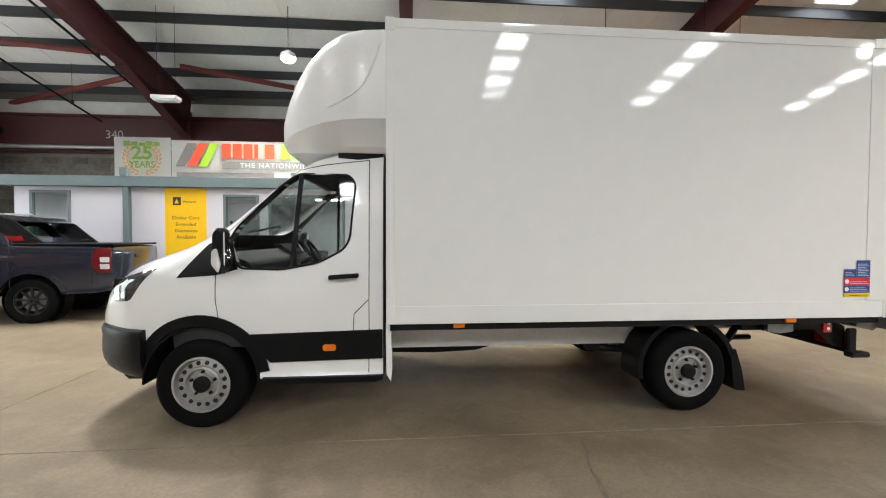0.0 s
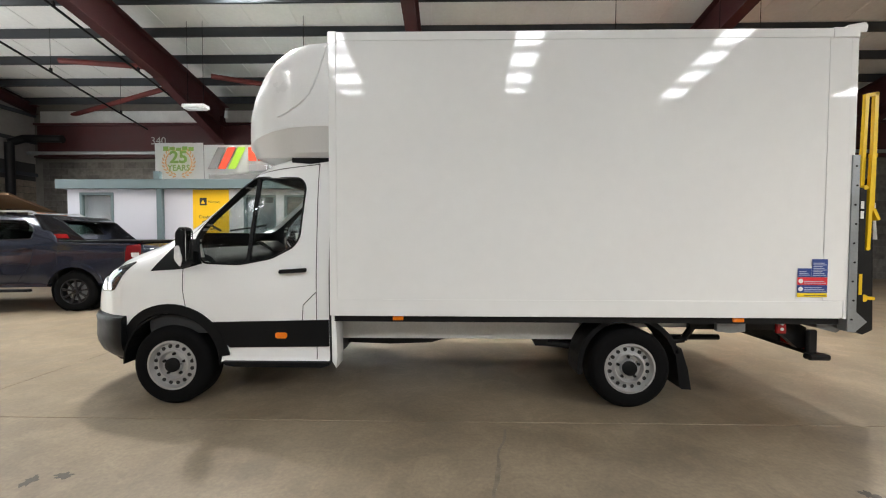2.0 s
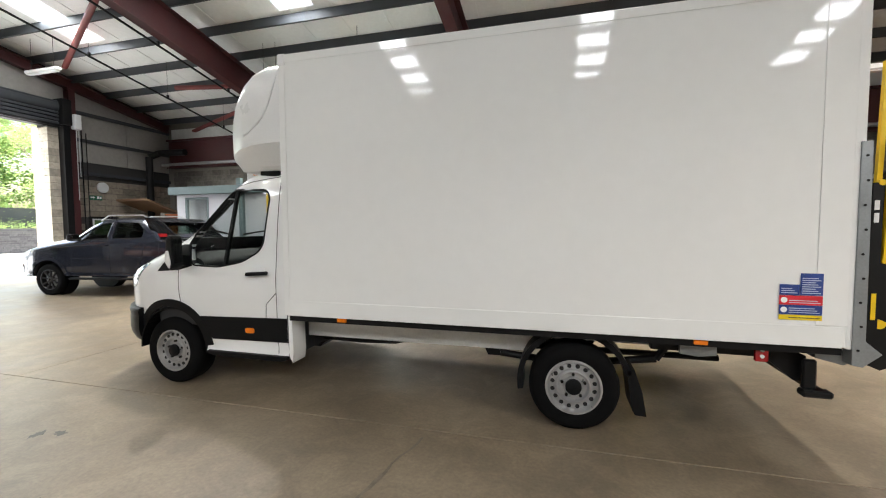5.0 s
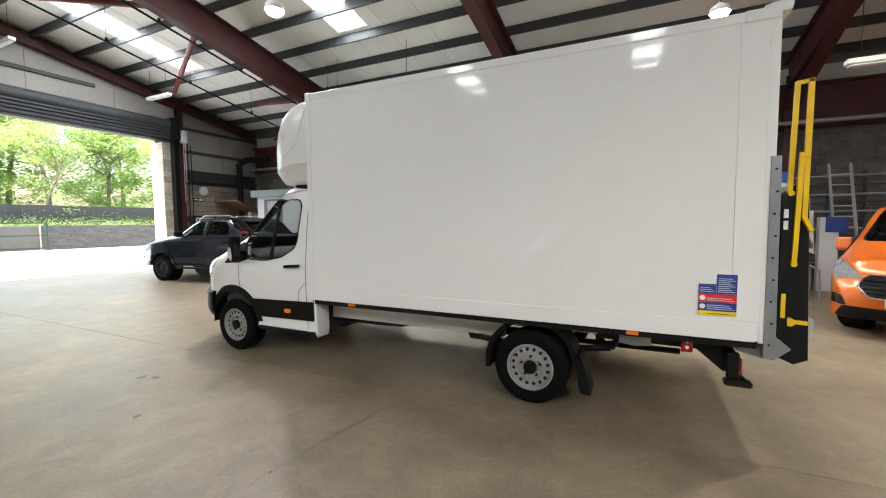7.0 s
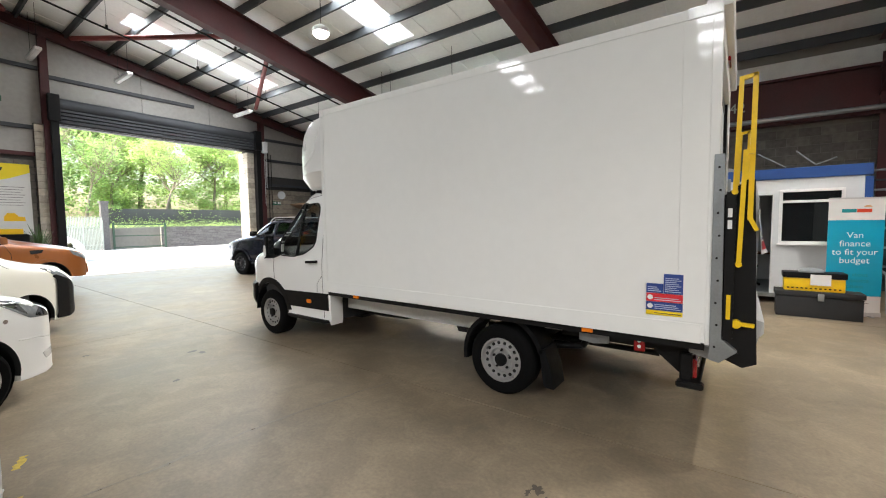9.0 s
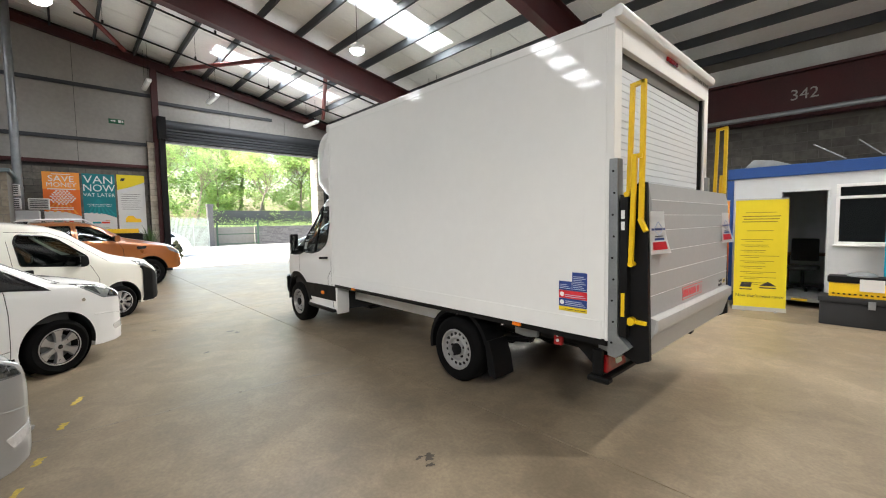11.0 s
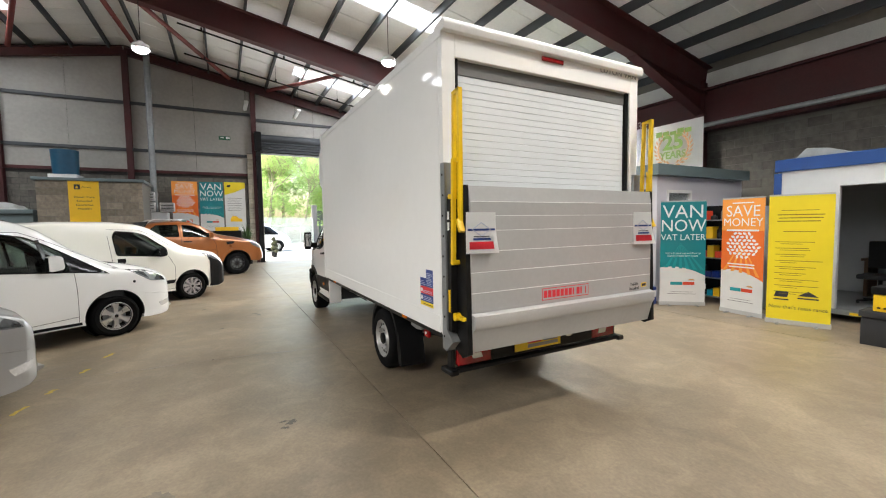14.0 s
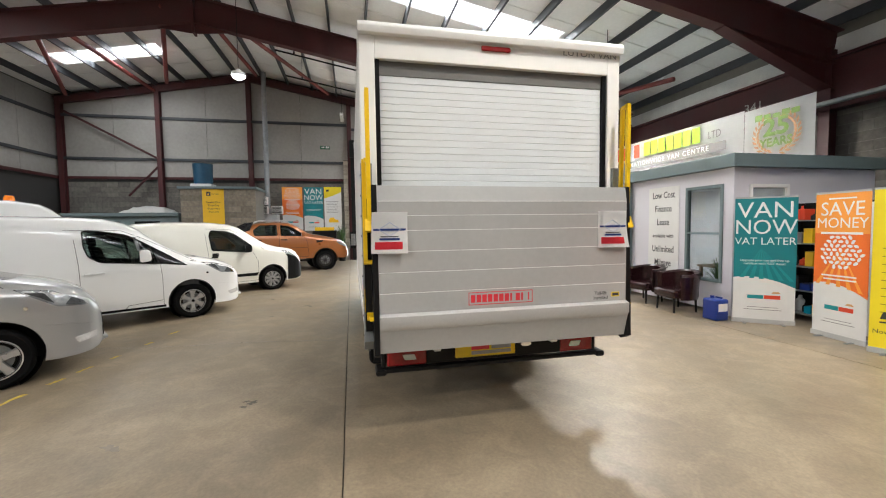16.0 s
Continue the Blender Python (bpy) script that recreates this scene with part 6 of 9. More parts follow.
def small_bits(V, body, bvh):
    for s in (1, -1):
        part("bumper_wrap", patch(bvh, rounded([(0.86, 0.3), (0.62, 0.24), (0.4, 0.25), (0.44, 0.4), (0.58, 0.5), (0.62, 0.72), (0.36, 0.92), (0.4, 0.95), (0.7, 0.82), (0.84, 0.62)], 0.03), "y", s, 0.016, 0.03), "black_plastic", body, smooth=40)
        part("headlamp", patch(bvh, rounded([(0.68, 0.84), (0.44, 1.02), (0.24, 1.06), (0.36, 0.96), (0.6, 0.82)], 0.02), "y", s, 0.006, 0.02), "lamp_glass", body, smooth=40)
        part("rub_strip", patch(bvh, [(-0.36, 0.5), (-1.45, 0.48), (-1.45, 0.42), (-0.4, 0.42)], "y", s, 0.012, 0.016), "black_plastic", body, smooth=40)
        for pts in ([(-0.48, 1.04), (-0.36, 0.8), (-0.36, 0.3)], [(-1.55, 1.52), (-1.5, 1.0), (-1.48, 0.3)], [(-0.36, 0.3), (-1.48, 0.28)], [(-1.55, 1.65), (-1.0, 1.63), (-0.72, 1.5), (-0.2, 1.1)]):
            part("panel_gap", seam(bvh, pts, "y", s), "gap", body)
        b = B()
        prism(b, rounded([(-1.44, 0.93), (-1.3, 0.93), (-1.3, 0.97), (-1.44, 0.97)], 0.015), "y", s * 0.85, s * 0.89, 0.008)
        part("door_handle", b, "black_plastic", body)
        mirror_of(V, -0.66, 0.84, 1.13, s, 0.15, 0.2, 0.13)
        b = B()
        prism(b, rounded([(-1.42, 0.96), (-1.28, 0.96), (-1.28, 1.05), (-1.42, 1.05)], 0.02), "y", s * 0.845, s * 0.875, 0.008)
        part("handle_cup", b, "black_plastic", body)
    part("grille", patch(bvh, rounded([(-0.5, 0.28), (0.5, 0.28), (0.46, 0.56), (-0.46, 0.56)], 0.04), "x", 1, 0.012, 0.02), "black_plastic", body, smooth=40)


vehicle("panel_van", "small cream-white van with black bumper and wheel covers", SMALLVAN, (-4.05, 1.22), 118, -1, 0.845, 0.3, "cap", 0.2, "alloy", "cream_paint", 2.51, [N_WIN],
        [(-0.62, 1.1), (0.62, 1.1), (0.56, 1.56), (-0.56, 1.56)], cabin=(-1.6, 0.05), floor=0.6, features=small_bits, group="parked vans")

DOUBLECAB = dict(x=[-4.42, -4.4, -4.2, -2.95, -2.93, -2.72, -2.4, -1.7, -1.3, -1.0, -0.75, -0.55, -0.2, 0.4, 0.68, 0.85, 0.93, 0.97],
              top=[1.3, 1.32, 1.34, 1.36, 1.38, 1.74, 1.86, 1.89, 1.86, 1.76, 1.59, 1.44, 1.37, 1.25, 1.17, 1.06, 0.92, 0.8],
              crown=[0.03, 0.03, 0.03, 0.03, 0.03, 0.08, 0.1, 0.1, 0.11, 0.12, 0.12, 0.1, 0.08, 0.08, 0.08, 0.07, 0.06, 0.04],
              belt=[1.24, 1.26, 1.28, 1.3, 1.3, 1.32, 1.32, 1.32, 1.31, 1.3, 1.28, 1.26, 1.22, 1.13, 1.05, 0.95, 0.82, 0.7],
              bot=[0.66, 0.58, 0.5, 0.48, 0.48, 0.48, 0.48, 0.48, 0.48, 0.48, 0.48, 0.48, 0.48, 0.46, 0.44, 0.44, 0.48, 0.56],
              wlow=[0.85, 0.88, 0.9, 0.91, 0.91, 0.91, 0.91, 0.91, 0.91, 0.91, 0.91, 0.91, 0.91, 0.9, 0.86, 0.76, 0.64, 0.5],
              wbelt=[0.86, 0.89, 0.91, 0.92, 0.92, 0.92, 0.92, 0.92, 0.92, 0.92, 0.92, 0.92, 0.92, 0.91, 0.86, 0.76, 0.64, 0.5],
              wtop=[0.82, 0.85, 0.87, 0.88, 0.88, 0.74, 0.7, 0.69, 0.69, 0.7, 0.73, 0.76, 0.78, 0.77, 0.72, 0.63, 0.52, 0.4])
R_WIN1 = [(-1.6, 1.37), (-0.92, 1.34), (-0.78, 1.38), (-1.14, 1.64), (-1.32, 1.72), (-1.6, 1.75)]
R_WIN2 = [(-2.5, 1.39), (-1.72, 1.375), (-1.72, 1.755), (-2.3, 1.745), (-2.52, 1.58)]


def doublecab_bits(V, body, bvh):
    paint = body.data.materials[0]
    dark = paint == M["slate_paint"]
    for s in (1, -1):
        for ax in (0, -3.22):
            part("arch_trim", patch(bvh, arch_lip(None, ax, 0.405, 0.46, 0.92, 4, 176, 0.075), "y", s, 0.022, 0.03), paint, body, smooth=40)
        part("headlamp", patch(bvh, rounded([(0.92, 0.9), (0.78, 1.08), (0.44, 1.12), (0.52, 1.0), (0.84, 0.86)], 0.02), "y", s, 0.005, 0.02), "lamp_glass", body, smooth=40)
        tl = part("tail_lamp", patch(bvh, rounded([(-4.4, 0.86), (-4.2, 0.86), (-4.13, 0.98), (-4.16, 1.27), (-4.4, 1.29)], 0.03), "y", s, 0.016, 0.03), "dark_red_lens", body, smooth=40)
        for z in (0.92, 1.04):
            part("clear_section", patch(bvh, rounded([(-4.38, z), (-4.25, z), (-4.24, z + 0.09), (-4.38, z + 0.09)], 0.015), "y", s, 0.021, 0.012), "clear_lens", tl, smooth=40)
        part("side_vent", patch(bvh, rounded([(-0.08, 1.16), (-0.34, 1.16), (-0.32, 1.07), (-0.12, 1.09)], 0.015), "y", s, 0.01, 0.014), "gloss_black", body, smooth=40)
        for pts in ([(-0.76, 1.3), (-0.66, 1.1), (-0.62, 0.55)], [(-1.66, 1.76), (-1.66, 0.55)], [(-2.6, 1.36), (-2.5, 0.95), (-2.25, 0.55)], [(-2.94, 1.32), (-2.94, 0.55)], [(-0.62, 0.56), (-2.25, 0.56)], [(-0.66, 0.9), (-2.5, 0.93)], [(-4.12, 1.3), (-4.12, 0.65)]):
            part("panel_gap", seam(bvh, pts, "y", s, 0.005), "gap", body)
        for hx in (-1.5, -2.38):
            b = B()
            prism(b, rounded([(hx - 0.11, 1.2), (hx + 0.11, 1.19), (hx + 0.11, 1.225), (hx - 0.11, 1.235)], 0.01), "y", s * 0.915, s * 0.96, 0.006)
            part("door_handle", b, paint if dark else "gloss_black", body)
        b = B()
        box(b, -2.5, -0.62, *sorted((s * 0.88, s * 1.0)), 0.4, 0.45, 0.015)
        part("side_step", b, "black_plastic", V)
        b = tube(B(), [(-2.5, s * 0.62, 1.83), (-2.32, s * 0.62, 1.93), (-1.4, s * 0.62, 1.93), (-1.2, s * 0.62, 1.8)], 0.018, 8)
        part("roof_rail", b, "alloy", V)
        mirror_of(V, -0.86, 0.92, 1.4, s, 0.2, 0.18, 0.14, "gloss_black" if dark else paint)
        # sail panel behind the cab, with a red reflection modelled as a coloured plate
        b = B()
        prism(b, [(-2.5, 1.87), (-2.78, 1.84), (-2.98, 1.74), (-3.2, 1.53), (-3.38, 1.37), (-2.72, 1.37), (-2.62, 1.62)], "y", *sorted((s * 0.77, s * 0.81)), 0.008)
        sp = part("sail_panel", b, "gloss_black", V)
        b = B()
        prism(b, [(-2.76, 1.41), (-3.1, 1.41), (-3.06, 1.49), (-2.72, 1.49)], "y", *sorted((s * 0.805, s * 0.818)), 0.003)
        part("red_marker", b, "red_lens", sp)
    b = B()
    prism(b, [(-2.5, 1.875), (-2.78, 1.85), (-2.96, 1.76), (-2.94, 1.73), (-2.76, 1.81), (-2.5, 1.84)], "y", -0.77, 0.77, 0.006)
    part("roof_spoiler", b, "gloss_black", V)
    part("grille", patch(bvh, rounded([(-0.5, 0.84), (0.5, 0.84), (0.54, 1.06), (-0.54, 1.06)], 0.04), "x", 1, 0.006, 0.02), "gloss_black", body, smooth=40)
    part("bumper", patch(bvh, rounded([(-0.7, 0.5), (0.7, 0.5), (0.74, 0.76), (-0.74, 0.76)], 0.04), "x", 1, 0.03, 0.05), "black_plastic" if dark else paint, body, smooth=40)
    b = B()
    box(b, -4.54, -4.3, -0.82, 0.82, 0.58, 0.74, 0.03, 2)
    part("rear_bumper", b, "black_plastic", V)
    b = B()
    box(b, -4.42, -2.9, -0.86, 0.86, 1.335, 1.37, 0.008)
    part("load_cover", b, "black_plastic", V, "black roll-top load cover")
    part("rear_window", patch(bvh, rounded([(-0.6, 1.45), (0.6, 1.45), (0.56, 1.7), (-0.56, 1.7)], 0.04), "x", -1, -0.012, 0.006), "tint", body, smooth=40)
    b = B()
    box(b, -4.44, -4.42, -0.1, 0.1, 1.1, 1.16, 0.006)
    part("tailgate_handle", b, "gloss_black", V)


for nm, lab, at, hd, sd, pm, rm in (("pickup_truck", "dark slate-grey double-cab pickup with a roll-top bed", (-9.32, 7.19), 189, 1, "slate_paint", "dark_alloy"),
                                    ("pickup_truck", "metallic orange double-cab pickup with dark alloys", (-8.895, 2.3), 106, -1, "orange_paint", "dark_alloy")):
    vehicle(nm, lab, DOUBLECAB, at, hd, sd, 0.925, 0.385, "mesh", 0.245, rm, pm, 3.22, [R_WIN1, R_WIN2], [(-0.64, 1.46), (0.64, 1.46), (0.58, 1.76), (-0.58, 1.76)], cabin=(-2.7, -0.5), floor=0.8, arch=0.075, tyre_w=0.26, cuts=(lambda: prism(B(), rounded([(-0.56, 1.47), (0.56, 1.47), (0.52, 1.68), (-0.52, 1.68)], 0.04), "x", -3.1, -2.55),), features=doublecab_bits, group="parked pickups")

MIDVAN = dict(x=[-4.0, -3.8, -2.5, -1.2, -0.75, -0.55, -0.2, 0.15, 0.42, 0.68, 0.84, 0.94, 0.98, 1.0],
              top=[1.92, 1.96, 1.98, 1.98, 1.93, 1.85, 1.6, 1.37, 1.22, 1.12, 0.98, 0.82, 0.7, 0.62],
              crown=[0.1, 0.1, 0.1, 0.1, 0.11, 0.12, 0.12, 0.1, 0.09, 0.1, 0.09, 0.07, 0.05, 0.04],
              belt=[1.15, 1.15, 1.15, 1.14, 1.13, 1.12, 1.1, 1.07, 1.02, 0.92, 0.8, 0.66, 0.58, 0.52],
              bot=[0.32, 0.28, 0.27, 0.27, 0.27, 0.27, 0.27, 0.27, 0.26, 0.26, 0.27, 0.3, 0.36, 0.42],
              wlow=[0.93, 0.95, 0.96, 0.96, 0.96, 0.96, 0.96, 0.96, 0.95, 0.92, 0.84, 0.74, 0.64, 0.52],
              wbelt=[0.95, 0.97, 0.98, 0.98, 0.98, 0.98, 0.98, 0.98, 0.97, 0.92, 0.84, 0.74, 0.64, 0.52],
              wtop=[0.78, 0.8, 0.81, 0.81, 0.8, 0.8, 0.81, 0.82, 0.82, 0.76, 0.68, 0.58, 0.5, 0.42])


def midvan_bits(V, body, bvh):
    for s in (1, -1):
        part("headlamp", patch(bvh, rounded([(s * 0.5, 0.86), (s * 0.84, 0.82), (s * 0.93, 1.0), (s * 0.86, 1.1), (s * 0.66, 0.98)], 0.03), "x", 1, 0.008, 0.03), "lamp_glass", body, smooth=40)
        part("fog_lamp", patch(bvh, rounded([(s * 0.66, 0.46), (s * 0.88, 0.48), (s * 0.86, 0.62), (s * 0.72, 0.6)], 0.03), "x", 1, 0.008, 0.02), "gloss_black", body, smooth=40)
        mirror_of(V, -0.38, 0.96, 1.28, s, 0.19, 0.24, 0.15, body.data.materials[0])
        part("panel_gap", seam(bvh, [(s * 0.84, 1.12), (s * 0.66, 0.99), (s * 0.56, 0.92), (0, 0.9)], "x", 1), "gap", body)
        w = B()
        beam(w, onto(bvh, (0, 0.05 * s, 1.4), "x", 1, 0.02), onto(bvh, (0, 0.6 * s, 1.46), "x", 1, 0.02), 0.012, 0.018)
        part("wiper", w, "black_plastic", V)
    hexa = [(-0.56, 0.76), (-0.42, 0.6), (0.42, 0.6), (0.56, 0.76), (0.46, 0.9), (-0.46, 0.9)]
    g = part("grille", patch(bvh, rounded(hexa, 0.05), "x", 1, 0.012, 0.03), "gloss_black", body, smooth=40)
    pts = [onto(bvh, (1, y, z), "x", 1, 0.016) for y, z in rounded(hexa, 0.05) + rounded(hexa, 0.05)[:1]]
    part("grille_surround", tube(B(), [p for p in pts if p], 0.014, 6), "chrome", g)
    for z in (0.66, 0.72, 0.78, 0.84):
        b = seam(bvh, [(-0.5, z), (0.5, z)], "x", 1, 0.012)
        bmesh.ops.translate(b, verts=b.verts, vec=(0.014, 0, 0))
        part("grille_bar", b, "black_plastic", g)
    c = onto(bvh, (1, 0, 0.77), "x", 1, 0.02)
    b = lathe(B(), [(0.0, 0.01), (0.008, 0.06), (0.0, 0.075), (-0.02, 0.078)], c, "x", 24)
    for v in b.verts:
        v.co.z = c.z + (v.co.z - c.z) * 0.42
    part("oval_badge", b, "chrome", g)
    part("lower_bumper", patch(bvh, rounded([(-0.8, 0.3), (0.8, 0.3), (0.7, 0.46), (-0.7, 0.46)], 0.04), "x", 1, 0.012, 0.03), "black_plastic", body, smooth=40)
    b = B()
    box(b, 1.03, 1.045, -0.26, 0.26, 0.49, 0.6, 0.004)
    p = part("number_plate", b, "upvc", V, "white number plate with plain bars", smooth=None)
    b = B()
    for k in range(7):
        y = 0.21 - k * 0.062 - (0.03 if k > 3 else 0)
        box(b, 1.045, 1.047, y - 0.04, y, 0.51, 0.58)
    part("plate_bar", b, "ink_dark", p, smooth=None)


vehicle("panel_van", "bright orange van with a dark hexagonal grille", MIDVAN, (6.56, 8.52), 236, -1, 0.975, 0.335, "five", 0.21, "alloy", "bright_orange", 2.93,
        [[(-1.1, 1.14), (-0.2, 1.12), (0.1, 1.12), (-0.45, 1.6), (-1.1, 1.72)]], [(-0.76, 1.36), (0.76, 1.36), (0.68, 1.86), (-0.68, 1.86)], features=midvan_bits, cabin=(-1.3, 0.2), floor=0.75, group="parked vans")
TALL = {**MIDVAN, "top": [v + d for v, d in zip(MIDVAN["top"], (0.34, 0.36, 0.37, 0.37, 0.34, 0.3, 0.24, 0.16, 0.1, 0.06, 0.04, 0.02, 0, 0))]}


def beacon_bits(V, body, bvh):
    top = onto(bvh, (-1.25, 0.0, 3.0), "z", 1, 0.0)
    part("beacon", lathe(B(), [(top.z - 0.01, 0.0), (top.z - 0.01, 0.1), (top.z + 0.07, 0.095), (top.z + 0.12, 0.07), (top.z + 0.13, 0.0)], (top.x, top.y, 0), "z", 20), "amber", V, "orange beacon on the roof")


vehicle("panel_van", "tall white van with an orange beacon on its roof", TALL, (-3.5, -2.7), 121, -1, 0.975, 0.335, "cap", 0.2, "alloy", "white_paint", 2.93,
        [[(-1.15, 1.4), (-0.2, 1.34), (0.05, 1.34), (-0.45, 1.85), (-1.15, 1.98)]], [(-0.76, 1.56), (0.76, 1.56), (0.68, 2.1), (-0.68, 2.1)], features=beacon_bits, group="parked vans")

# ---- the office along the north side ----
OX0, OX1, OY0, OY1 = -8.2, 1.8, 9.75, 13.0
M["office_floor"] = mat("grey_office_carpet", (0.12, 0.12, 0.13), 0.95, vary=0.2, bump=0.1)
M["timber"] = mat("brown_timber", (0.17, 0.1, 0.055), 0.6, vary=0.25, scale=3, fine=40, bump=0.05)
M["leather"] = mat("dark_oxblood_leather", (0.022, 0.007, 0.008), 0.22, vary=0.12, scale=6, fine=160, bump=0.06, dist=0.003)
M["yellow_vinyl"] = mat("yellow_banner_vinyl", (0.86, 0.52, 0.012), 0.42, vary=0.05, scale=1.5, fine=6, bump=0.05, dist=0.03)
M["lemon_vinyl"] = mat("lemon_yellow_banner_vinyl", (0.82, 0.66, 0.02), 0.42, vary=0.04, scale=1.5, fine=6, bump=0.04, dist=0.03)
M["teal_vinyl"] = mat("teal_banner_vinyl", (0.005, 0.2, 0.23), 0.38, vary=0.06, scale=2, bump=0.02)
M["teal_light"] = mat("pale_teal_vinyl", (0.01, 0.27, 0.3), 0.38, vary=0.06, scale=2, bump=0.02)
M["cyan_vinyl"] = mat("cyan_banner_vinyl", (0.0, 0.34, 0.52), 0.38, vary=0.05, scale=2, bump=0.02)
M["orange_vinyl"] = mat("orange_banner_vinyl", (0.8, 0.16, 0.02), 0.38, vary=0.08, scale=2, bump=0.02)
M["orange_light"] = mat("light_orange_vinyl", (0.88, 0.33, 0.05), 0.38, vary=0.06, scale=2, bump=0.02)
M["white_vinyl"] = mat("white_banner_vinyl", (0.68, 0.68, 0.67), 0.4, vary=0.04, scale=2, fine=8, bump=0.05, dist=0.03)
M["lime"] = mat("lime_green_print", (0.3, 0.5, 0.03), 0.45, vary=0.06, bump=0.0)
M["olive_green"] = mat("olive_green_print", (0.15, 0.27, 0.03), 0.45, vary=0.1, bump=0.0)
M["red_print"] = mat("orange_red_print", (0.68, 0.06, 0.02), 0.45, vary=0.06, bump=0.0)
M["grey_print"] = mat("grey_print", (0.17, 0.16, 0.16), 0.5, vary=0.06, bump=0.0)
M["tan_print"] = mat("tan_laurel_print", (0.62, 0.32, 0.14), 0.5, vary=0.1, bump=0.0)
M["blue_drum"] = mat("blue_plastic", (0.006, 0.03, 0.22), 0.3, vary=0.08, bump=0.02)

office = thing("site_office", "pale lilac prefabricated office with grey-green trim", "office", (-3.2, 9.75, 0), kind="structure")
WINS = [(-7.89, -7.06, 1.2, 2.5), (-3.88, -3.1, 0.05, 2.44), (-2.9, -1.2, 0.6, 2.44), (0.78, 1.61, 0.55, 2.32)]
b = B()
x = OX0
for a, c_, z0, z1 in WINS:
    box(b, x, a, OY0, OY0 + 0.08, 0.05, 2.58)
    box(b, a, c_, OY0, OY0 + 0.08, z1, 2.58)
    if z0 > 0.1:
        box(b, a, c_, OY0, OY0 + 0.08, 0.05, z0)
    x = c_
box(b, x, OX1, OY0, OY0 + 0.08, 0.05, 2.58)
part("front_wall", b, "office_wall", office, smooth=None)
b = B()
box(b, OX0, OX0 + 0.08, OY0 + 0.08, OY1, 0.05, 2.58)
box(b, OX0, OX1, OY1 - 0.08, OY1, 0.05, 2.58)
part("back_wall", b, "office_wall", office, smooth=None)
b = B()
box(b, OX1 - 0.08, OX1, OY0 + 0.08, 10.08, 0.05, 2.58)
box(b, OX1 - 0.08, OX1, 10.08, 10.95, 0.05, 1.3)
box(b, OX1 - 0.08, OX1, 10.08, 10.95, 2.3, 2.58)
box(b, OX1 - 0.08, OX1, 10.95, OY1 - 0.08, 0.05, 2.58)
part("end_wall", b, "office_wall", office, smooth=None)
b = B()
box(b, OX0 - 0.12, OX1 + 0.12, OY0 - 0.14, OY1 + 0.05, 2.585, 2.62)
box(b, OX0 - 0.14, OX1 + 0.14, OY0 - 0.16, OY0 - 0.12, 2.58, 2.8, 0.004)
box(b, OX1 + 0.1, OX1 + 0.14, OY0 - 0.12, OY1 + 0.05, 2.58, 2.8, 0.004)
box(b, OX0 - 0.14, OX0 - 0.1, OY0 - 0.12, OY1 + 0.05, 2.58, 2.8, 0.004)
part("roof_fascia", b, "office_trim", office, "grey-green roof fascia", smooth=None)
b = B()
box(b, OX0 + 0.08, OX1 - 0.08, OY0 + 0.08, OY1 - 0.08, 0.02, 0.05)
part("office_floor", b, "office_floor", office, smooth=None)
b = B()
box(b, OX0 + 0.08, OX1 - 0.08, OY0 + 0.08, OY1 - 0.08, 2.5, 2.58)
part("office_ceiling", b, "roof_sheet", office, smooth=None)
for px in (-5.86, -0.82):
    b = B()
    box(b, px - 0.06, px + 0.06, OY0 - 0.13, OY0 - 0.03, 0, 2.58)
    box(b, px - 0.07, px + 0.07, OY0 - 0.2, OY0 - 0.1, 2.8, 2.98)
    part("office_post", b, "office_trim", office, smooth=None)
b = B()
box(b, OX1 - 0.1, OX1 + 0.03, OY0 - 0.03, OY0 + 0.1, 0, 2.58)
part("corner_post", b, "office_wall", office, smooth=None)
for a, c_, z0, z1 in WINS:
    b = B()
    for q in ((a, a + 0.06, z0, z1), (c_ - 0.06, c_, z0, z1), (a + 0.06, c_ - 0.06, z1 - 0.06, z1), (a + 0.06, c_ - 0.06, z0, z0 + 0.06)):
        box(b, q[0], q[1], OY0 - 0.02, OY0 + 0.06, q[2], q[3], 0.003)
    if z0 > 0.4 and z1 < 2.4:
        box(b, a + 0.06, c_ - 0.06, OY0 - 0.01, OY0 + 0.05, 1.42, 1.46)
    fr = part("window_frame", b, "office_trim", office, smooth=None)
    b = B()
    box(b, a + 0.06, c_ - 0.06, OY0 + 0.02, OY0 + 0.026, z0 + 0.06, z1 - 0.06)
    part("pane", b, "glass", fr, smooth=None)
b = B()
for q in ((10.08, 10.14, 1.3, 2.3), (10.89, 10.95, 1.3, 2.3), (10.14, 10.89, 2.24, 2.3), (10.14, 10.89, 1.3, 1.36)):
    box(b, OX1 - 0.06, OX1 + 0.02, q[0], q[1], q[2], q[3], 0.003)
fr = part("window_frame", b, "upvc", office, "white window frame", smooth=None)
b = B()
box(b, OX1 - 0.03, OX1 - 0.024, 10.14, 10.89, 1.36, 2.24)
part("pane", b, "glass", fr, smooth=None)
# a lit panel on the office ceiling
for lx in (-6.0, -1.6):
    ol = thing("ceiling_panel_light", "lit white panel light on the office ceiling", "light", (lx, 11.2, 2.49), group="office lights")
    part("frame", box(B(), lx - 0.62, lx + 0.62, 11.05, 11.35, 2.47, 2.499), "upvc", ol)
    part("diffuser", box(B(), lx - 0.58, lx + 0.58, 11.08, 11.32, 2.462, 2.469), "panel_glow", ol)
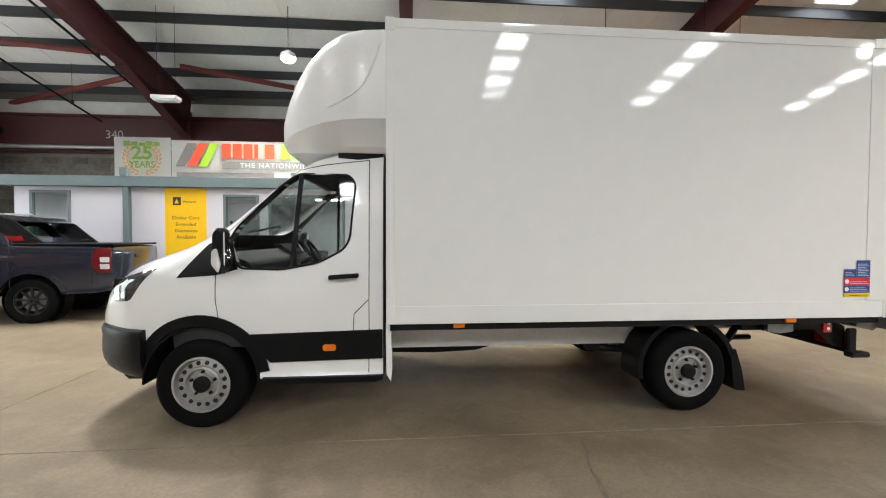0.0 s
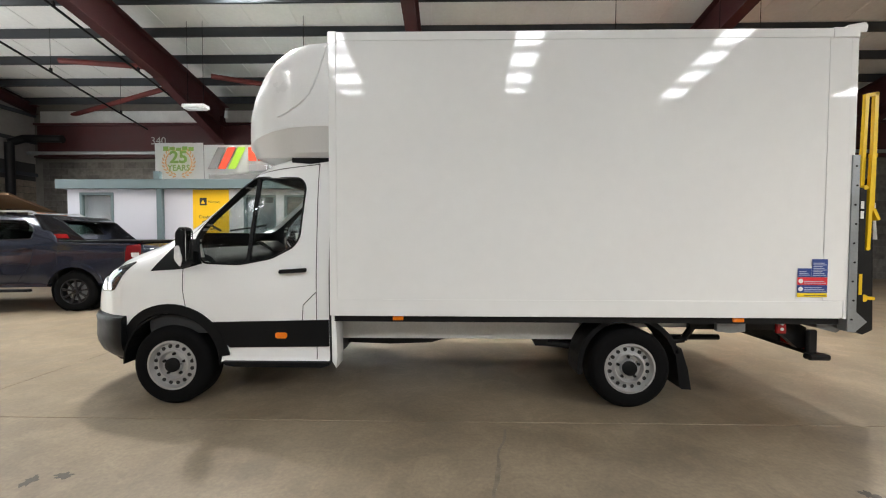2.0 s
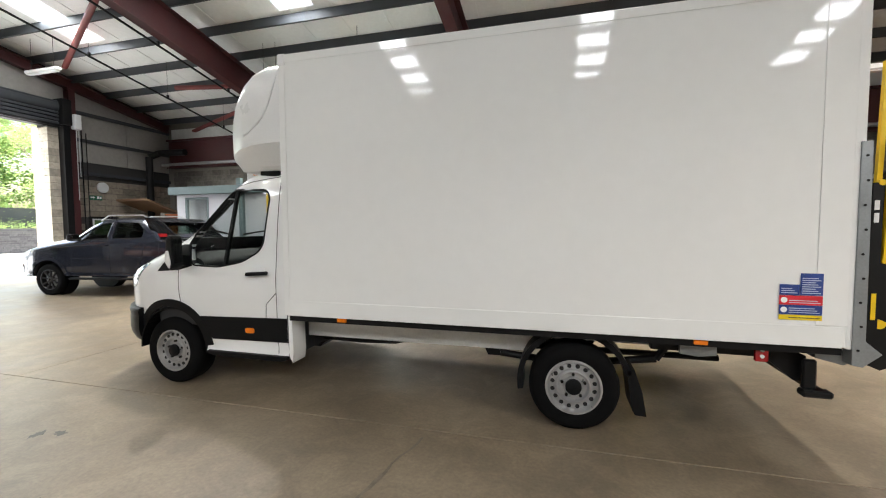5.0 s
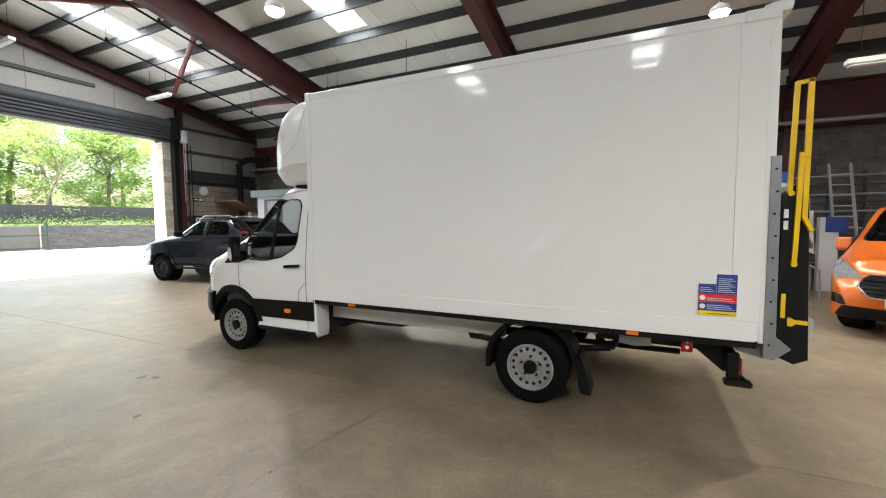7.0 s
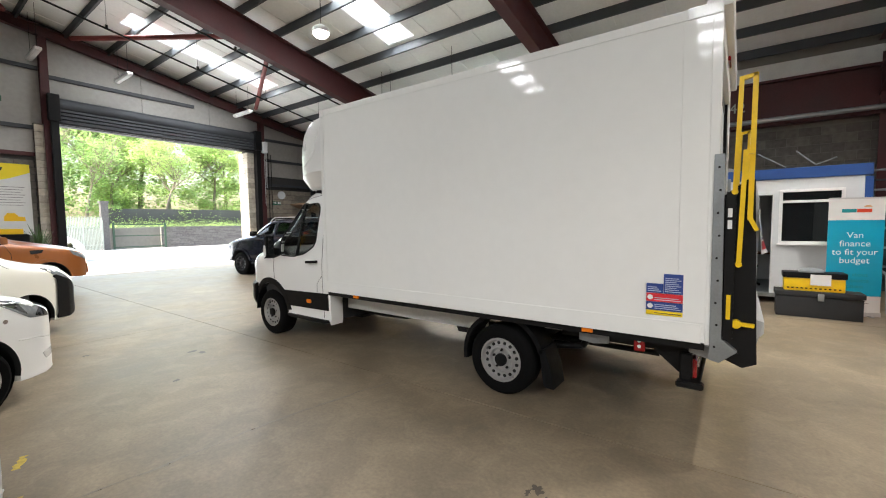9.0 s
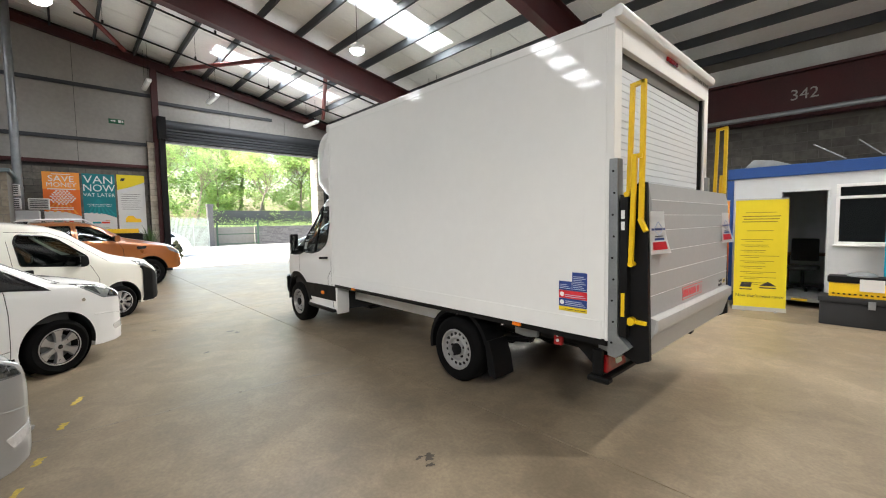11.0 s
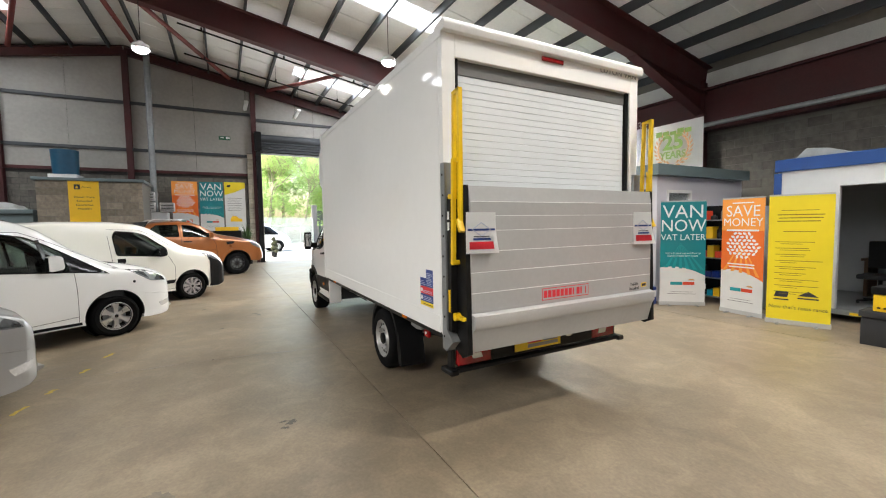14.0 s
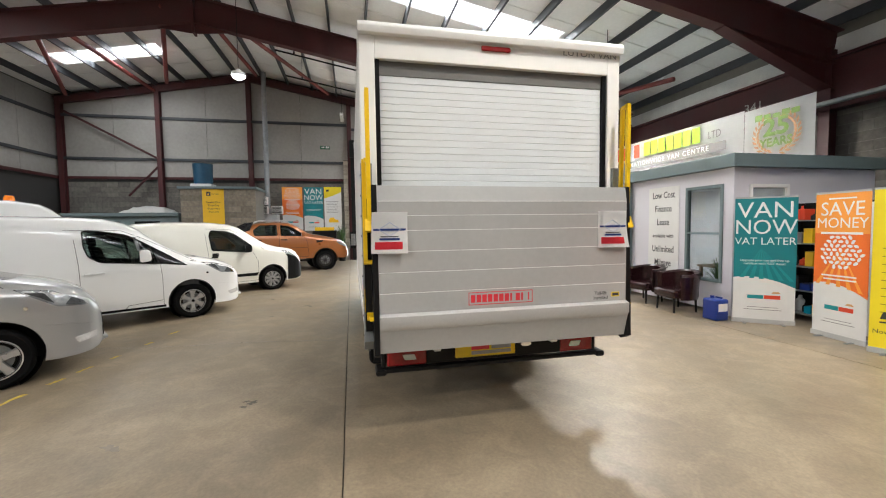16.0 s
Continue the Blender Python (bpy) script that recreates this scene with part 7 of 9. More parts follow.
# furniture glimpsed through the panes
for x0, x1 in ((-7.6, -6.3), (-2.7, -1.4), (0.2, 1.5)):
    b = B()
    box(b, x0, x1, 10.6, 11.25, 0.7, 0.74, 0.004)
    d = solo("desk", b, "timber", "brown wooden office desk behind the window", "desk", group="office desks", at=((x0 + x1) / 2, 10.9, 0.05))
    for lx in (x0 + 0.06, x1 - 0.06):
        for ly in (10.66, 11.19):
            b = B()
            box(b, lx - 0.025, lx + 0.025, ly - 0.025, ly + 0.025, 0.05, 0.7)
            part("leg", b, "timber", d, smooth=None)
    b = B()
    box(b, x0 + 0.4, x0 + 0.9, 10.8, 10.83, 0.86, 1.16, 0.006)
    box(b, x0 + 0.62, x0 + 0.68, 10.82, 10.85, 0.76, 0.9)
    box(b, x0 + 0.52, x0 + 0.78, 10.76, 10.92, 0.742, 0.76)
    solo("monitor", b, "black_plastic", "black computer monitor on the desk", "monitor", group="monitors", at=(x0 + 0.65, 10.82, 0.74))


def leafy(name, label, at, h, spread, n, material, seed, blade=(0.14, 0.03), pot=None, category="plant", arch=0.5):
    """A potted plant of arching blades."""
    rnd = random.Random(seed)
    P_ = thing(name, label, category, at)
    if pot:
        b = lathe(B(), [(0, 0.0), (0, pot * 0.75), (pot * 1.6, pot), (pot * 1.6, pot * 0.9), (pot * 1.4, pot * 0.88), (pot * 1.4, 0.0)], at, "z", 20)
        part("pot", b, "black_plastic", P_)
    b = B()
    z0 = at[2] + (pot * 1.4 if pot else 0)
    for k in range(n):
        a = rnd.uniform(0, 2 * math.pi)
        tilt = rnd.uniform(0.05, 1.0) * spread
        L_ = h * rnd.uniform(0.55, 1.0)
        d = Vector((math.cos(a), math.sin(a), 0))
        t = Vector((-math.sin(a), math.cos(a), 0))
        prev = None
        for j in range(5):
            u = j / 4
            p = Vector((at[0], at[1], z0)) + d * tilt * u * u + Vector((0, 0, L_ * (u - arch * 0.4 * u * u)))
            w = blade[1] * (1 - u * 0.9) * rnd.uniform(0.8, 1.1)
            cur = (b.verts.new(p - t * w / 2), b.verts.new(p + t * w / 2))
            if prev:
                b.faces.new((prev[0], prev[1], cur[1], cur[0]))
            prev = cur
    part("leaves", b, material, P_, smooth=None)
    return P_


M["plant_green"] = mat("plant_green", (0.05, 0.11, 0.025), 0.5, vary=0.3, scale=8, bump=0.0)
M["plant_dry"] = mat("dry_straw_grass", (0.4, 0.33, 0.13), 0.7, vary=0.25, scale=8, bump=0.0)
leafy("potted_plant", "leafy green plant inside the office window", (1.2, 10.15, 0.05), 1.0, 0.45, 60, "plant_green", 3, (0.2, 0.07), 0.14)
leafy("ornamental_grass", "pale dried ornamental grass in a dark pot", (-1.05, 9.4, 0.0), 0.95, 0.4, 160, "plant_dry", 4, (0.2, 0.014), 0.13)


def sheet(owner_name, label, category, origin, right, w, h, material, up=(0, 0, 1), thick=0.004, group="", sag=0.0):
    """A flat sign; returns it and its frame with the origin at the lower left."""
    m = plane_frame(origin, right, up)
    b = B()
    slab(b, m, 0, w, 0, h, -thick, 0)
    ob = solo(owner_name, b, material, label, category, group=group, at=tuple(m @ Vector((w / 2, 0, 0))), smooth=None)
    return ob, m


def mark(owner, m, name, pts, material, z=0.001, t=0.0012):
    b = B()
    outline(b, m, pts, z, z + t)
    return part(name, b, material, owner, smooth=None)


def bars(owner, m, rows, material, z=0.001, name="print_bar"):
    """Rows of (x0, x1, y0, y1) as printed bars, each its own part."""
    for x0, x1, y0, y1 in rows:
        b = B()
        slab(b, m, x0, x1, y0, y1, z, z + 0.0012)
        part(name, b, material, owner, smooth=None)


def text_on(owner, m, body, x, y, size, material, squeeze=1.0, align="CENTER", z=0.0015, space=1.0, bold=0.0):
    return letters(body, size, material, m @ Matrix.Translation((x, y, z)), owner, align=align, squeeze=squeeze, depth=0.0006, space=space, bold=bold)


# wall signs on the office
def warranty_sign(origin, right, w, h, label):
    ob, m = sheet("hanging_sign", label, "sign", origin, right, w, h, "yellow_vinyl", group="yellow warranty signs")
    s = w / 0.88
    mark(ob, m, "emblem", [(0.17 * s, h - 0.38 * s), (0.34 * s, h - 0.38 * s), (0.34 * s, h - 0.2 * s), (0.17 * s, h - 0.2 * s)], "ink_dark")
    mark(ob, m, "emblem_shape", [(0.2 * s, h - 0.34 * s), (0.25 * s, h - 0.24 * s), (0.3 * s, h - 0.34 * s)], "yellow_vinyl", 0.0024)
    text_on(ob, m, "Warranty", 0.52 * s, h - 0.3 * s, 0.075 * s, "ink_dark")
    for k, t in enumerate(("Dealer Care", "Extended", "Guarantee", "Available")):
        text_on(ob, m, t, w / 2, h - (0.66 + 0.142 * k) * s, 0.105 * s, "ink_dark", 1.1)
    return ob


warranty_sign((-5.12, OY0 - 0.008, 1.02), (1, 0, 0), 0.88, 1.55, "yellow warranty sign on the office wall")
ob, m = sheet("finance_sign", "white finance sign with black lettering on the office", "sign", (-0.23, OY0 - 0.01, 0.64), (1, 0, 0), 0.85, 1.75, "white_vinyl")
for k, t in enumerate(("Low Cost", "Finance", "Lease", "available with", "Unlimited", "Mileage")):
    text_on(ob, m, t, 0.42, 1.58 - 0.283 * k, 0.19 if k != 3 else 0.115, "ink_dark", 0.82 if k != 3 else 0.95, bold=0.012)

# banners over the office roof


def banner(x0, x1, z0, z1, y, label, ripple=0.02):
    b = B()
    nx, nz = 40, 6
    g = []
    for j in range(nz + 1):
        row = []
        for i in range(nx + 1):
            u, v = i / nx, j / nz
            row.append(b.verts.new((x0 + (x1 - x0) * u, y + ripple * math.sin(u * 9 + v * 2) * (1 - v) * 0.6, z0 + (z1 - z0) * v + 0.015 * math.sin(u * math.pi * 6) * (1 - abs(2 * v - 1)))))
        g.append(row)
    for j in range(nz):
        for i in range(nx):
            b.faces.new((g[j][i], g[j][i + 1], g[j + 1][i + 1], g[j + 1][i]))
    bmesh.ops.solidify(b, geom=list(b.faces), thickness=0.003)
    return solo("roof_banner", b, "white_vinyl", label, "banner", group="roof banners", at=((x0 + x1) / 2, y, z0))


BY = 12.1
for x0, x1, z0, z1 in ((-7.75, -6.28, 3.12, 4.22), (-0.08, 1.38, 2.92, 4.12)):
    ob = banner(x0, x1, z0, z1, BY, "white anniversary banner with a laurel wreath")
    m = plane_frame((x0, BY - 0.03, z0), (1, 0, 0), (0, 0, 1))
    cx, cy = (x1 - x0) / 2, (z1 - z0) * 0.47
    for s in (-1, 1):
        for k in range(11):
            a = radians(-80 + k * 14)
            px, py = cx + s * 0.43 * math.cos(a), cy + 0.4 * math.sin(a)
            d = Vector((-s * math.sin(a), math.cos(a)))
            n_ = Vector((d.y, -d.x))
            for o in (-1, 1):
                p0 = Vector((px, py)) + n_ * 0.012 * o
                p1 = p0 + d * 0.13 + n_ * 0.06 * o
                mid = (p0 + p1) / 2
                mark(ob, m, "laurel_leaf", [tuple(p0), tuple(mid + n_ * 0.03), tuple(p1), tuple(mid - n_ * 0.03)], "tan_print")
    text_on(ob, m, "25", cx, cy + 0.14, 0.5, "olive_green", 1.1, z=0.003, bold=0.03)
    text_on(ob, m, "YEARS", cx, cy - 0.17, 0.25, "olive_green", 0.95, z=0.003, bold=0.025)
    bars(ob, m, [(cx - 0.46 + 0.19 * k, cx - 0.46 + 0.19 * k + 0.16, cy + 0.34 + 0.015 * (k % 2), cy + 0.47 - 0.02 * (k % 3)) for k in range(5)], "olive_green", 0.002)
ob = banner(-6.27, -0.1, 3.02, 4.16, BY + 0.01, "long white dealership banner in red, lime and grey")
m = plane_frame((-6.27, BY - 0.025, 3.02), (1, 0, 0), (0, 0, 1))
for k, mt in enumerate(("grey_print", "red_print", "lime")):
    x0 = 0.12 + 0.3 * k
    mark(ob, m, "stripe", [(x0, 0.42), (x0 + 0.24, 0.42), (x0 + 0.56, 1.06), (x0 + 0.32, 1.06)], mt)
# trading name as plain blocks in its colours
bars(ob, m, [(1.35 + 0.29 * k, 1.35 + 0.29 * k + (0.24 if k != 3 else 0.1), 0.66, 1.06) for k in range(5)], "red_print", name="name_block")
bars(ob, m, [(2.95 + 0.3 * k, 2.95 + 0.3 * k + 0.25, 0.66, 1.06) for k in range(7)], "lime", name="name_block")
text_on(ob, m, "LTD", 5.42, 0.78, 0.26, "grey_print", 0.8)
bars(ob, m, [(1.35, 5.75, 0.36, 0.58)], "grey_print", name="name_band")
text_on(ob, m, "THE NATIONWIDE VAN CENTRE", 3.55, 0.465, 0.19, "ink_white", 1.05, z=0.003, space=1.2)
bars(ob, m, [(0.15, 2.75, 0.1, 0.26), (3.2, 5.6, 0.02, 0.28)], "grey_print", name="contact_bar")

# ---- roll-up banner stands ----


def rollup(left, right, label, design, h=2.02, group="roll-up stands"):
    L_, R_ = Vector((*left, 0)), Vector((*right, 0))
    w = (R_ - L_).length
    m = plane_frame((L_.x, L_.y, 0.07), R_ - L_, (0, 0, 1))
    S_ = thing("banner_stand", label, "banner stand", tuple((L_ + R_) / 2), group=group)
    b = B()
    slab(b, m, -0.01, w + 0.01, -0.07, 0.0, -0.08, 0.01)
    part("base", b, "alu_light", S_)
    for fx in (0.15, w - 0.15):
        b = B()
        slab(b, m, fx - 0.02, fx + 0.02, -0.07, -0.055, -0.16, 0.12)
        part("foot", b, "galv", S_)
    b = B()
    slab(b, m, 0, w, h - 0.075, h - 0.05, -0.012, 0.006)
    part("top_bar", b, "alu_light", S_)
    b = B()
    slab(b, m, w / 2 - 0.01, w / 2 + 0.01, -0.03, h - 0.07, -0.05, -0.03)
    part("pole", b, "galv", S_)
    b = B()
    slab(b, m, 0, w, -0.01, h - 0.075, -0.001, 0.0)
    f = part("banner", b, "white_vinyl", S_, smooth=None)
    design(f, m, w, h - 0.075)
    return S_


def wave_top(w, y, n=14, amp=0.06):
    return [(w * k / n, y + amp * math.sin(math.pi * 0.9 * k / n + 0.5) - 0.11 * (k / n) ** 2) for k in range(n + 1)]


def teal_design(f, m, w, h):
    top = wave_top(w, 0.64)
    mark(f, m, "teal_field", [(0, h), *top, (w, h)], "teal_vinyl", 0.0002, 0.0006)
    for k in range(6):
        a = 0.1 + k * 0.16
        mark(f, m, "ray", [(w * 0.45, 1.15), (w * a * 1.0, 0.67 - 0.05 * k / 6), (w * (a + 0.08), 0.67 - 0.06 * k / 6)], "teal_light", 0.0009, 0.0005)
    text_on(f, m, "VAN", w * 0.5, h - 0.2, 0.36, "ink_white", 1.0)
    text_on(f, m, "NOW", w * 0.5, h - 0.47, 0.33, "ink_white", 0.92)
    text_on(f, m, "VAT LATER", w * 0.5, h - 0.69, 0.165, "ink_white", 0.95)
    text_on(f, m, "Upgrade your van and free up\ncashflow with VAT Assist", w * 0.5, h - 1.02, 0.052, "ink_white")
    lender(f, m, w)


def lender(f, m, w, y=0.36):
    mark(f, m, "maker_shape", [(w * 0.24, y - 0.03), (w * 0.5, y - 0.03), (w * 0.5, y + 0.03), (w * 0.24, y + 0.03)], "teal_light")
    mark(f, m, "maker_shape", [(w * 0.51, y - 0.03), (w * 0.77, y - 0.03), (w * 0.77, y + 0.03), (w * 0.51, y + 0.03)], "red_print")
    mark(f, m, "maker_shape", [(w * 0.62, y + 0.06), (w * 0.78, y + 0.06), (w * 0.74, y + 0.09), (w * 0.66, y + 0.09)], "tan_print")
    bars(f, m, [(w * 0.18, w * 0.8, 0.15, 0.158), (w * 0.24, w * 0.74, 0.19, 0.197)], "grey_print")


def orange_design(f, m, w, h):
    top = wave_top(w, 0.66)
    mark(f, m, "orange_field", [(0, h), *top, (w, h)], "orange_vinyl", 0.0002, 0.0006)
    mark(f, m, "light_field", [(0, h), (0, h - 0.55), (w, h - 0.55), (w, h)], "orange_light", 0.0009, 0.0004)
    for k in range(5):
        a = 0.04 + k * 0.2
        mark(f, m, "ray", [(w * 0.5, 1.2), (w * a, 0.68 - 0.1 * (k / 5) ** 2), (w * (a + 0.08), 0.68 - 0.12 * (k / 5) ** 2)], "orange_light", 0.0009, 0.0004)
    text_on(f, m, "SAVE", w * 0.5, h - 0.22, 0.27, "ink_white", 0.95)
    text_on(f, m, "MONEY", w * 0.5, h - 0.41, 0.2, "ink_white", 0.95)
    bars(f, m, [(w * 0.12, w * 0.88, h - 0.56, h - 0.53), (w * 0.25, w * 0.75, h - 0.08, h - 0.06), (w * 0.16, w * 0.8, 0.8, 0.82), (w * 0.2, w * 0.8, 0.75, 0.77)], "ink_white", 0.0015)
    rnd = random.Random(5)
    n = 0
    for i in range(7):
        for j in range(8):
            px, py = w * 0.5 + (i - 3) * 0.078 + (0.039 if j % 2 else 0), 1.14 + (j - 3.5) * 0.058
            if ((px - w * 0.5) / 0.29) ** 2 + ((py - 1.14) / 0.24) ** 2 < 1:
                a = rnd.uniform(0, math.pi)
                mark(f, m, "coin_shape", [(px + 0.034 * math.cos(q) * math.cos(a) - 0.02 * math.sin(q) * math.sin(a), py + 0.034 * math.cos(q) * math.sin(a) + 0.02 * math.sin(q) * math.cos(a)) for q in (2 * math.pi * k / 10 for k in range(10))], "ink_white", 0.0015)
    lender(f, m, w)


M["olive_print"] = mat("dark_ochre_print", (0.22, 0.15, 0.01), 0.5, vary=0.06, bump=0.0)


def yellow_design(f, m, w, h):
    mark(f, m, "yellow_field", [(0, 0), (w, 0), (w, h), (0, h)], "lemon_vinyl", 0.0002, 0.0006)
    rows = [(0.14, 0.86, h - 0.3, h - 0.286), (0.16, 0.84, h - 0.35, h - 0.336), (0.14, 0.8, h - 0.4, h - 0.386), (0.2, 0.78, h - 0.23, h - 0.222), (0.24, 0.74, h - 0.56, h - 0.55)]
    rnd = random.Random(9)
    for k in range(9):
        y = h - 0.72 - 0.098 * k
        rows.append((0.12, rnd.uniform(0.6, 0.88), y, y + 0.008))
        rows.append((0.2, rnd.uniform(0.45, 0.7), y - 0.03, y - 0.023))
    bars(f, m, [(a * w, b_ * w, c_, d) for a, b_, c_, d in rows], "olive_print")
    mark(f, m, "emblem", [(w * 0.12, 0.36), (w * 0.34, 0.36), (w * 0.36, 0.45), (w * 0.16, 0.45)], "ink_dark")
    mark(f, m, "roof_emblem", [(w * 0.5, 0.39), (w * 0.66, 0.47), (w * 0.82, 0.39)], "ink_dark")
    bars(f, m, [(w * 0.5, w * 0.82, 0.345, 0.365), (w * 0.12, w * 0.36, 0.31, 0.33)], "ink_dark")
    text_on(f, m, "Now that's reass rance", w * 0.5, 0.2, 0.075, "ink_dark", 1.0)


def cyan_design(f, m, w, h):
    mark(f, m, "cyan_field", [(0, 0.28), (w, 0.28), (w, h - 0.36), (0, h - 0.36)], "cyan_vinyl", 0.0002, 0.0006)
    for k, t in enumerate(("Van", "finance", "to fit your", "budget")):
        text_on(f, m, t, w * 0.5, h - 0.62 - 0.145 * k, 0.145, "ink_white", 1.05)
    for k, t in enumerate(("Ask about", "our finance", "options")):
        text_on(f, m, t, w * 0.5, h - 1.3 - 0.1 * k, 0.09, "teal_light", 1.05)
    lender(f, m, w, h - 0.2)


rollup((2.1, 9.45), (2.62, 10.06), "teal and white roll-up banner stand", teal_design)
rollup((3.0, 9.87), (3.7, 9.78), "orange and white roll-up banner stand", orange_design)
rollup((3.83, 9.6), (4.56, 9.82), "yellow roll-up banner stand beside the cabin door", yellow_design)
rollup((5.72, 9.68), (6.45, 9.92), "cyan and white roll-up stand beside tool boxes", cyan_design)

# ---- steel cabin with a blue frame ----
cabin = thing("site_cabin", "pale grey steel cabin with a blue frame", "cabin", (5.0, 10.3, 0), kind="structure")
CX0, CX1, CY0, CY1, CZ0, CZ1 = 3.5, 6.4, 10.55, 12.9, 0.18, 2.66
b = B()
for x0, x1, z0, z1 in ((CX0 + 0.1, 4.34, CZ0, 2.47), (4.34, 5.03, 2.2, 2.47), (5.03, 5.11, CZ0, 2.47), (5.11, 6.05, CZ0, 1.2), (5.11, 6.05, 2.26, 2.47), (6.05, CX1 - 0.1, CZ0, 2.47)):
    box(b, x0, x1, CY0, CY0 + 0.06, z0, z1)
part("front_wall", b, "cabin_wall", cabin, smooth=None)
b = B()
box(b, CX0 + 0.02, CX0 + 0.08, CY0 + 0.06, CY1, CZ0, 2.47)
box(b, CX1 - 0.08, CX1 - 0.02, CY0 + 0.06, CY1, CZ0, 2.47)
box(b, CX0 + 0.08, CX1 - 0.08, CY1 - 0.06, CY1, CZ0, 2.47)
part("side_wall", b, "cabin_wall", cabin, smooth=None)
b = B()
box(b, CX0, CX1, CY0 - 0.03, CY0 + 0.08, 2.47, 2.68, 0.006)
box(b, CX0 - 0.01, CX0 + 0.1, CY0 - 0.025, CY0 + 0.08, 0.0, 2.45, 0.006)
box(b, CX1 - 0.1, CX1 + 0.01, CY0 - 0.025, CY0 + 0.08, 0.0, 2.45, 0.006)
box(b, CX0, CX0 + 0.1, CY0 + 0.08, CY1, 2.47, 2.68, 0.006)
box(b, CX1 - 0.1, CX1, CY0 + 0.08, CY1, 2.47, 2.68, 0.006)
part("blue_frame", b, "blue_steel", cabin, "blue painted steel frame", smooth=None)
b = B()
box(b, CX0 + 0.1, CX1 - 0.1, CY0 + 0.05, CY1, 2.6, 2.64)
part("cabin_roof", b, "galv", cabin, smooth=None)
b = B()
box(b, CX0 + 0.1, CX1 - 0.1, CY0 - 0.01, CY1, 0.12, 0.2)
part("cabin_floor", b, "galv", cabin, smooth=None)
b = B()
for q in ((4.34, 4.37, 0.2, 2.2), (5.0, 5.03, 0.2, 2.2), (4.37, 5.0, 2.17, 2.2)):
    box(b, q[0], q[1], CY0 - 0.012, CY0 + 0.06, q[2], q[3])
part("door_frame", b, "cabin_wall", cabin, smooth=None)
b = B()
for q in ((5.11, 5.16, 1.2, 2.26), (6.0, 6.05, 1.2, 2.26), (5.16, 6.0, 2.21, 2.26), (5.16, 6.0, 1.2, 1.25), (5.16, 6.0, 2.0, 2.05)):
    box(b, q[0], q[1], CY0 - 0.03, CY0 + 0.05, q[2], q[3], 0.004)
box(b, 5.09, 6.1, CY0 - 0.07, CY0, 1.17, 1.2, 0.004)
fr = part("window_frame", b, "upvc", cabin, "white window frame", smooth=None)
for z0, z1 in ((1.25, 2.0), (2.05, 2.21)):
    b = B()
    box(b, 5.16, 6.0, CY0 + 0.005, CY0 + 0.011, z0, z1)
    part("pane", b, "dark_glass", fr, smooth=None)
b = B()
box(b, 4.55, 4.78, CY0 - 0.014, CY0 - 0.01, 0.13, 0.17)
part("step_marker", b, "sticker_yellow", cabin, smooth=None)
b = B()
box(b, 4.15, 5.9, 12.3, 12.8, 0.86, 0.9)
box(b, 4.2, 4.25, 12.3, 12.8, 0.2, 0.86)
box(b, 5.8, 5.85, 12.3, 12.8, 0.2, 0.86)
solo("workbench", b, "timber", "wooden bench inside the dark cabin", "bench", at=(5.0, 12.5, 0.2))
# office chair in the doorway
ch = thing("office_chair", "black office chair inside the cabin", "chair", (4.6, 11.6, 0.2))
b = B()
box(b, 4.36, 4.84, 11.36, 11.84, 0.62, 0.7, 0.03, 2)
part("seat", b, "seat_cloth", ch)
b = B()
box(b, 4.38, 4.82, 11.8, 11.87, 0.78, 1.25, 0.03, 2)
part("backrest", b, "seat_cloth", ch)
b = cyl(B(), (4.6, 11.6, 0.28), (4.6, 11.6, 0.62), 0.03)
part("column", b, "black_steel", ch)
for k in range(5):
    a = 2 * math.pi * k / 5
    b = beam(B(), (4.6, 11.6, 0.28), (4.6 + 0.28 * math.cos(a), 11.6 + 0.28 * math.sin(a), 0.24), 0.04, 0.03)
    cyl(b, (4.6 + 0.27 * math.cos(a), 11.6 + 0.27 * math.sin(a), 0.2), (4.6 + 0.27 * math.cos(a), 11.6 + 0.27 * math.sin(a), 0.25), 0.025, seg=8)
    part("leg", b, "black_steel", ch)
# things on the cabin roof
b = B()
prism(b, [(3.75, 2.68), (4.5, 2.68), (4.2, 2.8), (3.9, 2.84)], "y", 10.6, 11.2, 0.02)
solo("rolled_sheet", b, "galv", "grey folded sheeting on the cabin roof", "sheeting", at=(4.1, 10.9, 2.68))
b = B()
for p, q in (((4.75, 10.9, 3.05), (5.2, 10.75, 2.72)), ((5.35, 10.8, 3.04), (5.65, 10.8, 2.74)), ((5.65, 10.8, 2.74), (5.95, 10.8, 2.86))):
    cyl(b, p, q, 0.012, seg=6)
solo("aerial_rods", b, "galv", "thin metal aerial rods on the cabin roof", "aerial", at=(5.3, 10.8, 2.68))

# tool chests
chest = thing("tool_chest", "dark grey steel site chest on the floor", "chest", (5.59, 9.43, 0), group="tool chests")
b = B()
box(b, 5.04, 6.14, 9.25, 9.62, 0.0, 0.36, 0.012, 2)
part("body", b, "grey_plastic", chest)
b = B()
box(b, 5.02, 6.16, 9.23, 9.64, 0.365, 0.45, 0.012, 2)
part("lid", b, "grey_plastic", chest)
b = B()
box(b, 5.58, 5.66, 9.21, 9.23, 0.3, 0.42, 0.005)
part("latch", b, "galv", chest)
chest = thing("tool_chest", "yellow steel tool chest with a dark lid", "chest", (5.53, 9.43, 0.45), group="tool chests")
b = B()
box(b, 5.14, 5.92, 9.28, 9.58, 0.452, 0.67, 0.01, 2)
part("body", b, "yellow_steel", chest)
b = B()
